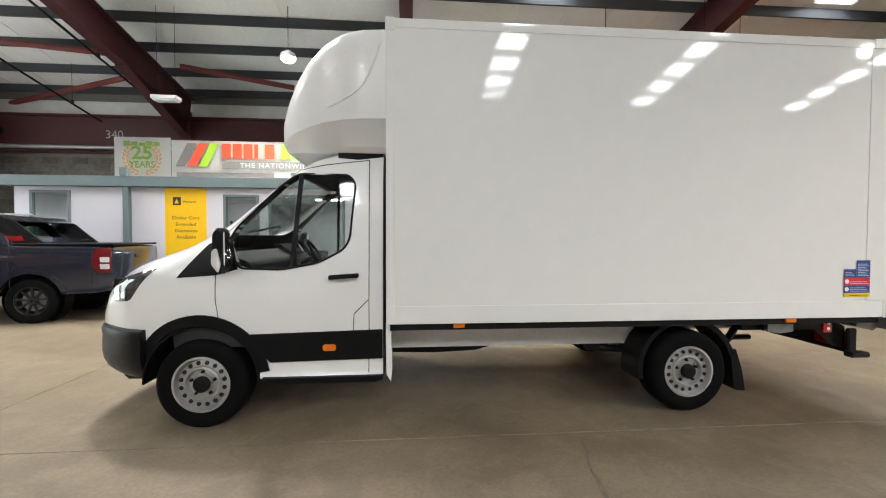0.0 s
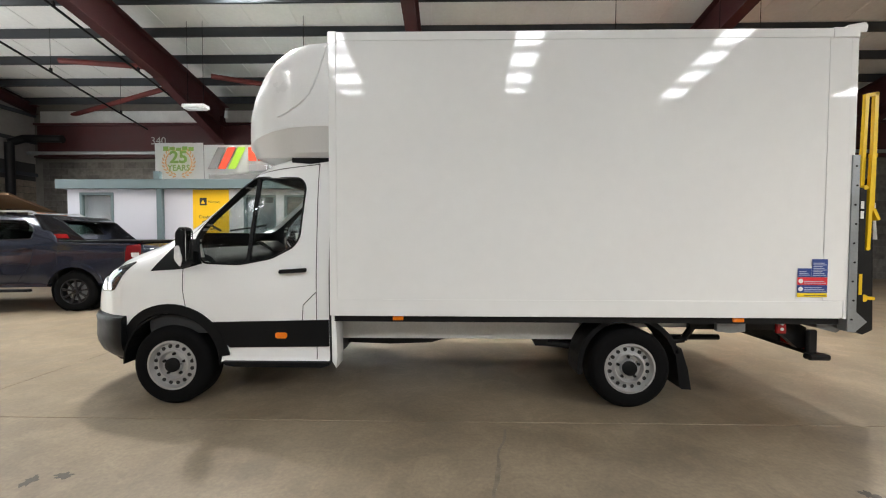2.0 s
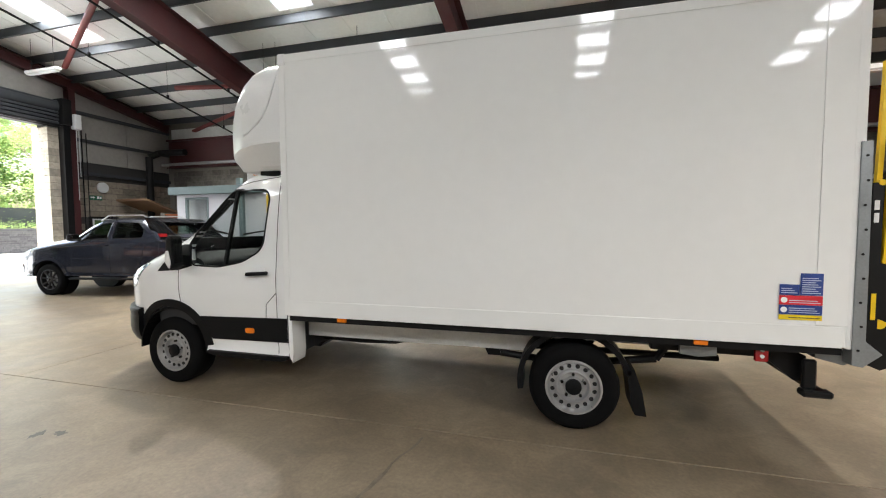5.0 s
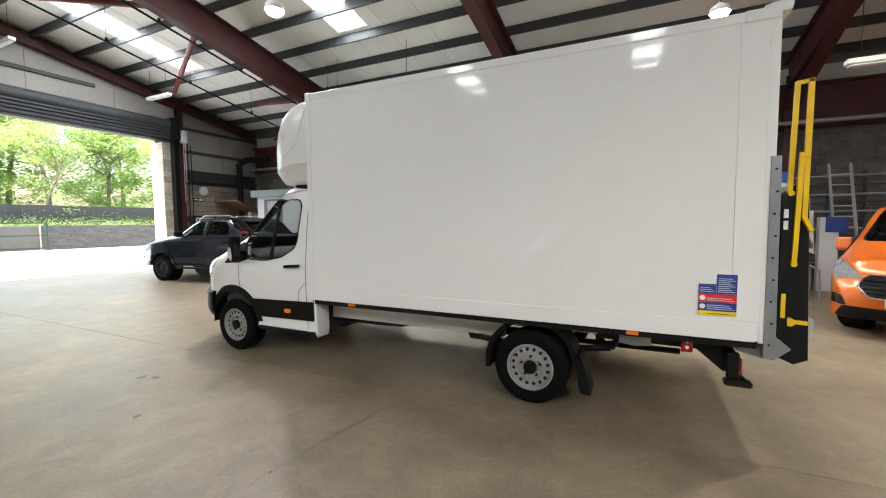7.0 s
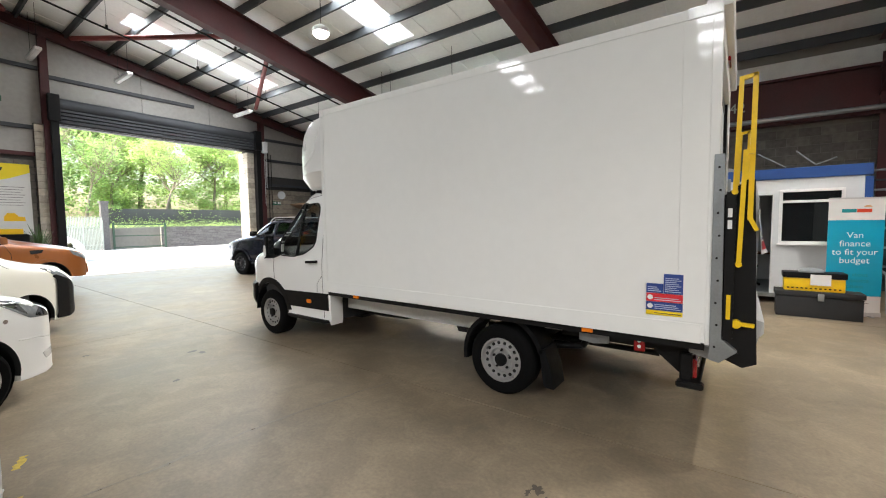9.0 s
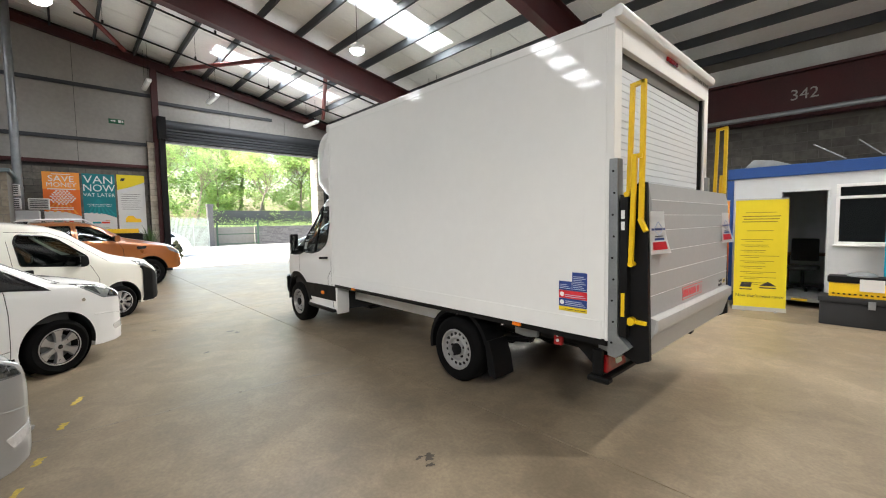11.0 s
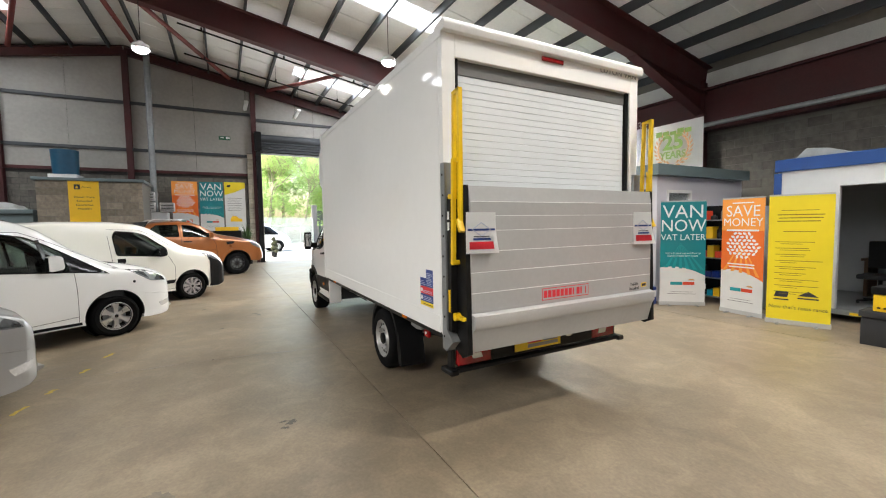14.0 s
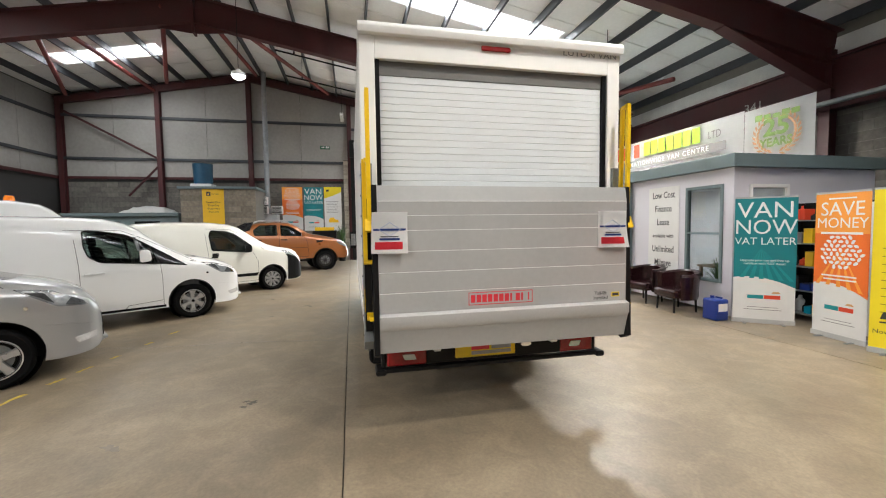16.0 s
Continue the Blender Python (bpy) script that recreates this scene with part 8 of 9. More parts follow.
box(b, 5.12, 5.94, 9.26, 9.6, 0.675, 0.77, 0.012, 2)
part("lid", b, "black_plastic", chest)
b = B()
box(b, 5.48, 5.74, 9.255, 9.26, 0.56, 0.74)
part("notice", b, "white_vinyl", chest, smooth=None)
b = B()
for k in range(12):
    box(b, 5.18 + k * 0.06, 5.21 + k * 0.06, 9.274, 9.28, 0.49, 0.51)
part("vent_slots", b, "black_steel", chest)
b = lathe(B(), [(0.0, 0.17), (0.02, 0.17), (0.05, 0.13), (0.07, 0.06), (0.075, 0.0)], (5.5, 9.43, 0.772), "z", 24)
solo("hub_cover", b, "galv", "round grey metal cover lying on the chest", "cover", at=(5.5, 9.43, 0.772))

# ---- tub chairs and drum in front of the office ----


def tub_chair(x, y, turn):
    C = thing("tub_chair", "dark oxblood leather tub chair by the office", "armchair", group="tub chairs")
    b = B()
    box(b, -0.28, 0.28, -0.28, 0.26, 0.26, 0.42, 0.05, 3)
    part("seat", b, "leather", C)
    b = B()
    n = 18
    rings = []
    for k in range(n + 1):
        a = radians(-25 + 230 * k / n)
        d = Vector((math.cos(a), math.sin(a), 0))
        top = 0.7 + 0.06 * math.sin(max(0, min(math.pi, a)))
        rings.append([b.verts.new(d * r_ + Vector((0, 0, z))) for r_, z in ((0.27, 0.3), (0.29, 0.6), (0.28, top - 0.03), (0.31, top), (0.37, top), (0.4, top - 0.04), (0.37, 0.55), (0.35, 0.24))])
    for p, q in zip(rings, rings[1:]):
        for i in range(8):
            j = (i + 1) % 8
            b.faces.new((p[i], p[j], q[j], q[i]))
    b.faces.new(rings[0][::-1])
    b.faces.new(rings[-1])
    part("backrest", b, "leather", C)
    for lx in (-0.24, 0.24):
        for ly in (-0.22, 0.22):
            b = cyl(B(), (lx, ly, 0.0), (lx * 0.95, ly * 0.95, 0.28), 0.016, 0.024, 8)
            part("leg", b, "black_steel", C)
    b = B()
    for k in range(9):
        for j in range(2):
            a = radians(20 + 140 * k / 8)
            p = Vector((0.285 * math.cos(a), 0.285 * math.sin(a), 0.52 + 0.1 * j))
            bmesh.ops.create_uvsphere(b, u_segments=6, v_segments=4, radius=0.012, matrix=Matrix.Translation(p))
    part("buttons", b, "leather", C)
    C.matrix_basis = pose(x, y, 0, 0, 0, turn)
    return C


tub_chair(0.15, 9.35, 8)
tub_chair(1.12, 9.25, -6)
drum = thing("plastic_drum", "blue plastic drum with a white label", "drum", (1.93, 9.28, 0))
b = B()
box(b, 1.78, 2.07, 9.16, 9.42, 0.0, 0.36, 0.04, 3)
cyl(b, (1.86, 9.29, 0.355), (1.86, 9.29, 0.4), 0.035, seg=14)
beam(b, (1.93, 9.29, 0.385), (2.05, 9.29, 0.385), 0.03, 0.025)
part("body", b, "blue_drum", drum)
b = B()
box(b, 2.068, 2.074, 9.2, 9.38, 0.16, 0.29)
part("label_sheet", b, "white_vinyl", drum, smooth=None)

# shelf of oils and parts beside the office
sh_ = thing("parts_shelf", "grey metal shelf crowded with bottles and boxes", "shelf", (2.5, 10.8, 0))
for px in (1.95, 3.1):
    for py in (10.55, 11.0):
        b = B()
        box(b, px - 0.02, px + 0.02, py - 0.02, py + 0.02, 0, 1.95)
        part("upright", b, "black_steel", sh_, smooth=None)
part("back_panel", box(B(), 1.94, 3.11, 11.022, 11.03, 0.05, 1.95), "black_steel", sh_, smooth=None)
rnd = random.Random(21)
cols = ["red_print", "ink_dark", "white_vinyl", "cyan_vinyl", "timber", "grey_print", "yellow_vinyl", "ink_dark", "blue_drum", "grey_plastic"]
for z in (0.12, 0.5, 0.9, 1.28, 1.66):
    b = B()
    box(b, 1.93, 3.12, 10.53, 11.02, z - 0.02, z)
    part("shelf_board", b, "galv", sh_, smooth=None)
    x = 2.0
    while x < 3.02:
        w = rnd.uniform(0.06, 0.15)
        hh = rnd.uniform(0.1, 0.26)
        b = B()
        if rnd.random() < 0.5:
            lathe(b, [(z, 0), (z, w / 2.2), (z + hh * 0.7, w / 2.2), (z + hh * 0.85, w / 5), (z + hh, w / 5), (z + hh, 0)], (x + w / 2, 10.68 + rnd.uniform(0, 0.12), 0), "z", 10)
            solo("bottle", b, rnd.choice(cols), "plastic bottle standing on the parts shelf", "bottle", group="shelf bottles", at=(x + w / 2, 10.7, z))
        else:
            box(b, x, x + w, 10.58, 10.8, z, z + hh, 0.004)
            solo("carton", b, rnd.choice(cols), "small carton standing on the parts shelf", "box", group="shelf cartons", at=(x + w / 2, 10.7, z))
        x += w + 0.02
# panel between shelf and cabin
b = B()
box(b, 3.3, 3.36, 10.4, 12.9, 0, 1.9)
solo("screen_panel", b, "chassis_grey", "plain grey screen panel beside the shelf", "panel", at=(3.33, 11.6, 0))

# steel racking and ladder against the north wall
rack = thing("steel_racking", "grey tubular steel racking against the block wall", "racking", (7.6, 13.6, 0))
for px in (6.5, 7.2, 7.9, 8.6, 9.3):
    b = B()
    box(b, px - 0.03, px + 0.03, 13.5, 13.56, 0, 2.9)
    part("upright", b, "galv_purlin", rack, smooth=None)
for k in range(12):
    b = cyl(B(), (6.4, 13.44, 0.35 + k * 0.22), (9.5, 13.44, 0.35 + k * 0.22 + 0.02 * (k % 3)), 0.02 + 0.006 * (k % 2), seg=8)
    part("tube", b, "galv" if k % 2 else "galv_purlin", rack)
lad = thing("ladder", "white aluminium ladder leaning on the racking", "ladder", (8.2, 13.1, 0))
for s in (0.0, 0.42):
    b = beam(B(), (8.0 + s, 12.9, 0.0), (7.85 + s, 13.4, 3.1), 0.03, 0.07)
    part("stile", b, "alu_light", lad)
for k in range(11):
    t = 0.06 + k * 0.085
    p = Vector((8.0, 12.9, 0)).lerp(Vector((7.85, 13.4, 3.1)), t)
    b = cyl(B(), p, p + Vector((0.42, 0, 0)), 0.016, seg=8)
    part("rung", b, "alu_light", lad)
b = B()
box(b, 7.4, 7.75, 12.3, 12.5, 0.0, 1.75, 0.01)
solo("paper_towel_cabinet", b, "cabin_wall", "pale grey upright cabinet by the racking", "cabinet", at=(7.6, 12.4, 0))
b = B()
box(b, 7.5, 7.9, 12.28, 12.295, 1.4, 1.75)
solo("wall_notice", b, "sticker_blue", "dark blue notice board", "notice", at=(7.7, 12.29, 1.4))
for px in (6.55, 6.75):
    b = tube(B(), [(px, 10.6, 0.03), (px, 10.6, 0.75), (px + 0.02, 10.2, 0.7), (px + 0.02, 10.1, 0.03)], 0.022, 8)
    solo("tube_trestle", b, "galv", "bent grey steel tube trestle", "trestle", group="trestles", at=(px, 10.4, 0))

# ---- gable end: roller door, posters, plant and stores ----
door = thing("roller_door", "dark grey steel roller door wound up over the opening", "roller door", (-13.5, 6.75, 5.05), kind="structure")
for k in range(7):
    b = B()
    z = 5.08 + k * 0.115
    prism(b, [(-13.52, z), (-13.47, z + 0.03), (-13.47, z + 0.085), (-13.52, z + 0.113)], "y", 3.5, 10.3)
    part("slat", b, "galv_purlin", door)
b = B()
box(b, -13.46, -13.4, 3.46, 10.34, 5.02, 5.09, 0.006)
part("bottom_rail", b, "black_steel", door, smooth=None)
for y in (3.46, 10.3):
    b = B()
    box(b, -13.62, -13.36, y - 0.1, y + 0.1, 0, 5.1, 0.004)
    part("guide", b, "black_steel", door, smooth=None)
    b = B()
    box(b, -13.78, -13.3, y - 0.14, y + 0.14, 5.1, 5.95, 0.006)
    part("end_plate", b, "black_steel", door, smooth=None)
b = lathe(B(), [(3.6, 0.0), (3.6, 0.2), (10.2, 0.2), (10.2, 0.0)], (-13.62, 0, 5.68), "y", 28)
part("barrel", b, "galv_purlin", door)
b = B()
box(b, -13.42, -13.22, 10.46, 10.68, 5.0, 5.5, 0.02)
cyl(b, (-13.3, 10.62, 5.0), (-13.3, 10.62, 3.4), 0.012, seg=6)
cyl(b, (-13.3, 10.54, 5.0), (-13.3, 10.54, 2.6), 0.01, seg=6)
part("motor", b, "cabin_wall", door)
M["pale_block"] = block_mat("pale_rendered_block", (0.42, 0.38, 0.31))
# sunlit block pier on the door's far side and a darker one opposite
for y0, y1, nm in ((9.9, 10.34, "door_pier"), (3.0, 3.58, "door_pier")):
    b = B()
    box(b, -14.35, -13.62, y0, y1, 0, 5.0)
    pier = solo(nm, b, "mortar", "concrete block pier beside the roller door", "pier", group="door piers", kind="structure", smooth=None, at=(-14, y0, 0))
    for r in range(22):
        bb = B()
        box(bb, -14.36, -13.61, y0 - 0.012 if y0 > 5 else y0, y1 + (0.012 if y0 < 5 else 0), r * 0.226, r * 0.226 + 0.215, 0.004)
        part("block", bb, "pale_block", pier, smooth=None)
# lower walls beside the door
M["block_tan"] = block_mat("tan_block", (0.25, 0.215, 0.17))

wall_blocks(wall_west, "y", 10.36, Y1, 0, 3.6, X0 + 0.002, 1, skip=lambda s, e, z0, z1: e > 11.13 and s < 12.12 and z0 < 2.0, material="block_tan", single=60)
wall_blocks(wall_west, "y", Y0, 3.0, 0, 3.95, X0 + 0.002, 1, material="block", single=60)
fire_door = thing("fire_door", "pale panelled fire door under an exit sign", "door", (-13.75, 11.8, 0), kind="structure")
b = B()
box(b, X0 + 0.004, X0 + 0.05, 11.2, 12.05, 0.0, 1.98, 0.004)
part("leaf", b, "cabin_wall", fire_door, smooth=None)
b = B()
box(b, X0 + 0.004, X0 + 0.07, 11.12, 11.2, 0, 2.06)
box(b, X0 + 0.004, X0 + 0.07, 12.05, 12.13, 0, 2.06)
box(b, X0 + 0.004, X0 + 0.07, 11.2, 12.05, 1.98, 2.06)
part("frame", b, "black_steel", fire_door, smooth=None)
b = B()
box(b, X0 + 0.05, X0 + 0.056, 11.28, 11.97, 1.1, 1.93)
part("vision_panel", b, "plant_green", fire_door, smooth=None)
M["exit_green"] = mat("green_exit_sign", (0.008, 0.1, 0.05), 0.4, vary=0.05, bump=0.0)


def exit_sign(origin, right):
    ob, m = sheet("exit_sign", "small green and white exit sign", "sign", origin, right, 0.46, 0.17, "exit_green", group="exit signs")
    mark(ob, m, "arrow_shape", [(0.06, 0.08), (0.16, 0.08), (0.16, 0.05), (0.22, 0.1), (0.16, 0.15), (0.16, 0.12), (0.06, 0.12)], "ink_white")
    bars(ob, m, [(0.28, 0.36, 0.05, 0.15), (0.38, 0.43, 0.06, 0.14)], "ink_white")


exit_sign((X0 + 0.03, 11.14, 2.66), (0, 1, 0))
exit_sign((X0 + 0.05, 1.9, 5.54), (0, 1, 0))
b = lathe(B(), [(X0 + 0.02, 0.0), (X0 + 0.02, 0.19), (X0 + 0.09, 0.19), (X0 + 0.1, 0.16), (X0 + 0.1, 0.0)], (0, 11.62, 3.14), "x", 28)
solo("wall_bell", b, "cabin_wall", "round pale alarm bell on the block wall", "alarm", at=(X0 + 0.05, 11.62, 3.14))
# lean-to canopy, brick patch and pipes in the far corner
b = B()
prism(b, [(12.05, 2.74), (14.35, 1.96), (14.35, 1.89), (12.05, 2.67)], "x", -13.7, -12.2)
solo("lean_to_roof", b, "timber", "sloping timber lean-to roof in the corner", "canopy", kind="structure", smooth=None, at=(-12.5, 13.3, 2.3))
M["brick"] = block_mat("orange_brick", (0.5, 0.17, 0.07))
store = solo("brick_store", box(B(), -12.1, -11.9, 12.5, 14.3, 0, 2.2), "mortar", "orange brick store wall under the lean-to", "wall", kind="structure", smooth=None, at=(-12, 13.4, 0))
bq = B()
box(bq, 0, 0.012, 0, 0.215, 0, 0.065)
brick_me = mesh_from("brick", bq, "brick")
for r in range(29):
    for c_ in range(8):
        o = new("brick", brick_me)
        o.location = (-11.9 - (-12), 12.52 + c_ * 0.225 + (0.11 if r % 2 else 0) - 13.4, 0.01 + r * 0.075)
        o.parent = store
for pts, r_ in (([(-13.4, 13.2, 0), (-13.4, 13.2, 4.5), (-13.2, 13.5, 4.7), (-12.0, 13.6, 4.7)], 0.13), ([(-13.62, 10.9, 0.8), (-13.62, 10.9, 5.4)], 0.02), ([(-13.62, 11.05, 1.2), (-13.62, 11.05, 5.0)], 0.015)):
    solo("service_pipe", tube(B(), pts, r_, 12), "black_steel", "dark service pipe on the wall", "pipe", group="service pipes", kind="structure", smooth=60, at=pts[0])

# posters left of the door
def poster(y0, y1, z0, z1, base, label):
    return sheet("wall_poster", label, "poster", (X0 + 0.022, y0, z0), (0, 1, 0), y1 - y0, z1 - z0, base, group="wall posters")


for y0, y1, z0, label, dsg in ((0.03, 0.98, 1.55, "orange and white wall poster", orange_design), (1.05, 1.96, 1.5, "teal and white wall poster", teal_design)):
    ob, m = poster(y0, y1, z0, 3.66, "white_vinyl", label)
    m = m @ Matrix.Diagonal(((y1 - y0) / 0.8, (3.66 - z0) / 1.95, 1, 1))
    dsg(ob, m, 0.8, 1.95)
ob, m = poster(2.02, 2.86, 1.45, 3.68, "white_vinyl", "white and yellow wall poster with a car picture")
mark(ob, m, "yellow_field", [(0, 2.23), (0, 1.65), (0.4, 1.78), (0.84, 1.98), (0.84, 2.23)], "lemon_vinyl", 0.0005)
mark(ob, m, "emblem", [(0.1, 2.0), (0.22, 2.0), (0.25, 2.1), (0.13, 2.1)], "ink_dark", 0.002)
bars(ob, m, [(0.1, 0.7 - 0.05 * (k % 3), 1.5 - 0.08 * k, 1.515 - 0.08 * k) for k in range(8)], "grey_print")
mark(ob, m, "car_shape", [(0.2, 0.45), (0.68, 0.45), (0.66, 0.58), (0.52, 0.6), (0.44, 0.7), (0.28, 0.7), (0.2, 0.58)], "yellow_vinyl")
leafy("potted_plant", "bushy green plant in a pot by the door", (-13.0, 2.85, 0.0), 1.9, 0.5, 110, "plant_green", 8, (0.2, 0.06), 0.2)
b = B()
box(b, -13.3, -12.7, 1.5, 2.6, 0, 1.5, 0.03)
solo("counter_unit", b, "black_plastic", "dark covered counter below the posters", "counter", at=(-13, 2, 0))
b = B()
box(b, -13.2, -12.9, 1.6, 2.5, 1.502, 1.66, 0.01)
solo("desk_sign", b, "yellow_vinyl", "yellow and white sign on the counter", "sign", at=(-13.05, 2.05, 1.5))

# flue with air units
flue = thing("flue_pipe", "bright galvanised flue rising to the roof", "flue", (-13.1, -0.5, 0))
b = cyl(B(), (-13.1, -0.5, 2.3), (-13.1, -0.5, roof_z(-0.5) - 0.02), 0.11, seg=20)
part("pipe", b, "galv", flue)
for k in range(6):
    z = 3.0 + k * 1.0
    part("joint_band", lathe(B(), [(z, 0.11), (z, 0.122), (z + 0.05, 0.122), (z + 0.05, 0.11)], (-13.1, -0.5, 0), "z", 20), "galv", flue)
b = B()
box(b, -13.5, -12.8, -1.0, -0.05, 0.0, 2.3, 0.02)
part("heater", b, "cabin_wall", flue, "pale heater cabinet")
for y0, z0 in ((-0.95, 2.32), (-0.3, 2.32), (-0.95, 2.75)):
    u = solo("air_unit", box(B(), -12.95, -12.7, y0, y0 + 0.5, z0, z0 + 0.36, 0.015), "upvc", "white louvred air unit beside the flue", "air unit", group="air units", at=(-12.8, y0, z0))
    for k in range(5):
        part("louvre", box(B(), -12.7, -12.685, y0 + 0.04, y0 + 0.46, z0 + 0.05 + k * 0.06, z0 + 0.075 + k * 0.06), "grey_plastic", u, smooth=None)

# block store with the yellow sign, tank on top
bs = thing("block_store", "block-built store room with a flat roof", "store", (-12.3, -2.0, 0), kind="structure")
b = B()
box(b, X0 + 0.05, -11.02, -3.44, -0.6, 0, 3.3)
part("core", b, "mortar", bs, smooth=None)
b = B()
box(b, X0 + 0.05, -10.9, -3.52, -0.52, 3.3, 3.4, 0.01)
part("roof_slab", b, "office_trim", bs, smooth=None)
bb_, k = {}, 0
for r in range(14):
    z = 0.005 + r * 0.235
    y = -3.44 - (0.22 if r % 2 else 0)
    while y < -0.6:
        s, e = max(y, -3.44), min(y + 0.44, -0.6)
        y += 0.452
        if e - s > 0.05:
            key = round(e - s, 3)
            if key not in bb_:
                bb_[key] = mesh_from("block", box(B(), 0, 0.014, 0, key, 0, 0.224), "block_tan")
            o = new("block", bb_[key])
            o.location = (-11.02 + 12.3, s + 2.0, z)
            o.parent = bs
warranty_sign((-10.985, -2.63, 1.75), (0, 1, 0), 0.82, 1.62, "yellow warranty sign on the block store")
M["tank_blue"] = mat("weathered_blue_plastic", (0.01, 0.075, 0.14), 0.45, vary=0.15, scale=5, bump=0.03)
tank = thing("water_tank", "blue plastic water tank on the store roof", "tank", (-12.4, -3.0, 3.4))
part("body", lathe(B(), [(3.62, 0.0), (3.62, 0.36), (4.5, 0.4), (4.5, 0.37), (4.46, 0.37), (4.46, 0.0)], (-12.4, -3.0, 0), "z", 24), "tank_blue", tank)
part("stand", box(B(), -12.8, -12.0, -3.4, -2.6, 3.402, 3.62, 0.01), "upvc", tank)
# low green-grey cabin with a tarpaulin
low = thing("low_cabin", "low grey-green cabin along the wall", "cabin", (-11.5, -5.8, 0), kind="structure")
part("body", box(B(), X0 + 0.1, -11.2, -8.6, -3.6, 0, 2.2, 0.02), "office_trim", low, smooth=None)
part("roof", box(B(), X0 + 0.1, -11.05, -8.7, -3.56, 2.2, 2.34, 0.01), "office_trim", low, smooth=None)
for y0 in (-8.0, -6.6, -5.2):
    part("window", box(B(), -11.2, -11.185, y0, y0 + 0.9, 1.2, 2.0), "dark_glass", low, smooth=None)
b = B()
nx, ny = 14, 10
g = []
for j in range(ny + 1):
    g.append([b.verts.new((-12.4 + 1.1 * j / ny, -5.9 + 2.0 * i / nx, 2.345 + 0.3 * math.sin(math.pi * i / nx) ** 0.7 * math.sin(math.pi * min(1, j / ny)) ** 0.5 + 0.07 * noise.noise(Vector((i * 0.5, j * 0.5, 3))))) for i in range(nx + 1)])
for j in range(ny):
    for i in range(nx):
        b.faces.new((g[j][i], g[j][i + 1], g[j + 1][i + 1], g[j + 1][i]))
bmesh.ops.solidify(b, geom=list(b.faces), thickness=0.006)
solo("tarpaulin", b, "white_vinyl", "crumpled white tarpaulin on the cabin roof", "tarpaulin", at=(-11.9, -4.9, 2.345), smooth=80)
# diagonal braces on the gable
for p, q in (((-8.8, 6.9), (-5.2, 4.9)), ((-5.2, 4.5), (-6.4, 3.2))):
    solo("gable_brace", cyl(B(), (X0 + 0.3, p[0], p[1]), (X0 + 0.3, q[0], q[1]), 0.05, seg=10), "red_steel", "dark diagonal brace on the gable", "brace", group="gable braces", kind="structure", smooth=60)

# high-bay lamps and unlit battens
for i, (x, y, z, watts) in enumerate(HIGHBAYS):
    L_ = thing("highbay_lamp", "round white high-bay lamp, lit", "lamp", (x, y, z), group="high-bay lamps")
    part("housing", lathe(B(), [(z + 0.16, 0.0), (z + 0.16, 0.06), (z + 0.1, 0.075), (z + 0.09, 0.16), (z + 0.05, 0.18), (z - 0.02, 0.185), (z - 0.02, 0.165), (z, 0.16), (z, 0.0)], (x, y, 0), "z", 28), "upvc", L_)
    part("diffuser", lathe(B(), [(z - 0.001, 0.0), (z - 0.001, 0.158), (z - 0.05, 0.156), (z - 0.085, 0.12), (z - 0.1, 0.06), (z - 0.104, 0.0)], (x, y, 0), "z", 24), "lamp_glow", L_, "glowing lamp diffuser")
    part("hanger", cyl(B(), (x, y, z + 0.16), (x, y, roof_z(y) + 0.04), 0.008, seg=8), "black_steel", L_)
for x, y, z, tx, dy in ((-5.45, 10.45, 4.72, 0.58, 0.13), (7.12, 8.8, 4.19, 1.2, 0.08), (-12.2, 5.0, 6.6, 1.3, 0.08), (-12.0, 8.9, 6.2, 1.3, 0.08), (-12.9, 3.0, 6.9, 1.3, 0.08)):
    L_ = thing("batten_light", "unlit white batten light fitting", "light fitting", (x, y, z), group="batten lights")
    part("body", box(B(), x - tx / 2, x + tx / 2, y - dy, y + dy, z, z + 0.085, 0.01), "upvc", L_)
    part("diffuser", box(B(), x - tx / 2 + 0.03, x + tx / 2 - 0.03, y - dy + 0.02, y + dy - 0.02, z - 0.035, z - 0.001, 0.012, 2), "white_vinyl", L_)
    for s in (-1, 1):
        part("hanger", cyl(B(), (x + s * tx * 0.35, y, z + 0.085), (x + s * tx * 0.35, y, roof_z(y) + 0.04), 0.006, seg=6), "black_steel", L_)

# blockwork of the north wall, courses up to the beam
wall_blocks(wall_north, "x", X0 + 0.3, X1, 0.0, 4.15, Y1 - 0.002, -1, skip=lambda s, e, z0, z1: (z0 < 2.4 and s < 6.4 and e > -8), single=300)
M["eaves_glass"] = mat("dirty_translucent_eaves_sheet", (0.7, 0.72, 0.7), 0.5, vary=0.2, scale=1.5, bump=0.05)
b = B()
box(b, X0 + 0.3, X1, Y1 - 0.06, Y1 - 0.01, 5.4, 5.85)
solo("eaves_strip", b, "eaves_glass", "pale dusty strip under the eaves", "eaves", kind="structure", smooth=None)

# marks on the floor: oil stains, worn yellow lines, leaves
M["stain"] = mat("oil_stain", (0.06, 0.048, 0.036), 0.45, vary=0.3, scale=30, bump=0.05)
M["worn_yellow"] = mat("worn_yellow_line_paint", (0.5, 0.36, 0.06), 0.7, vary=0.35, scale=25, bump=0.05)
M["dark_smooth"] = mat("smooth_dark_concrete", (0.155, 0.125, 0.092), 0.3, vary=0.35, scale=10, bump=0.05)


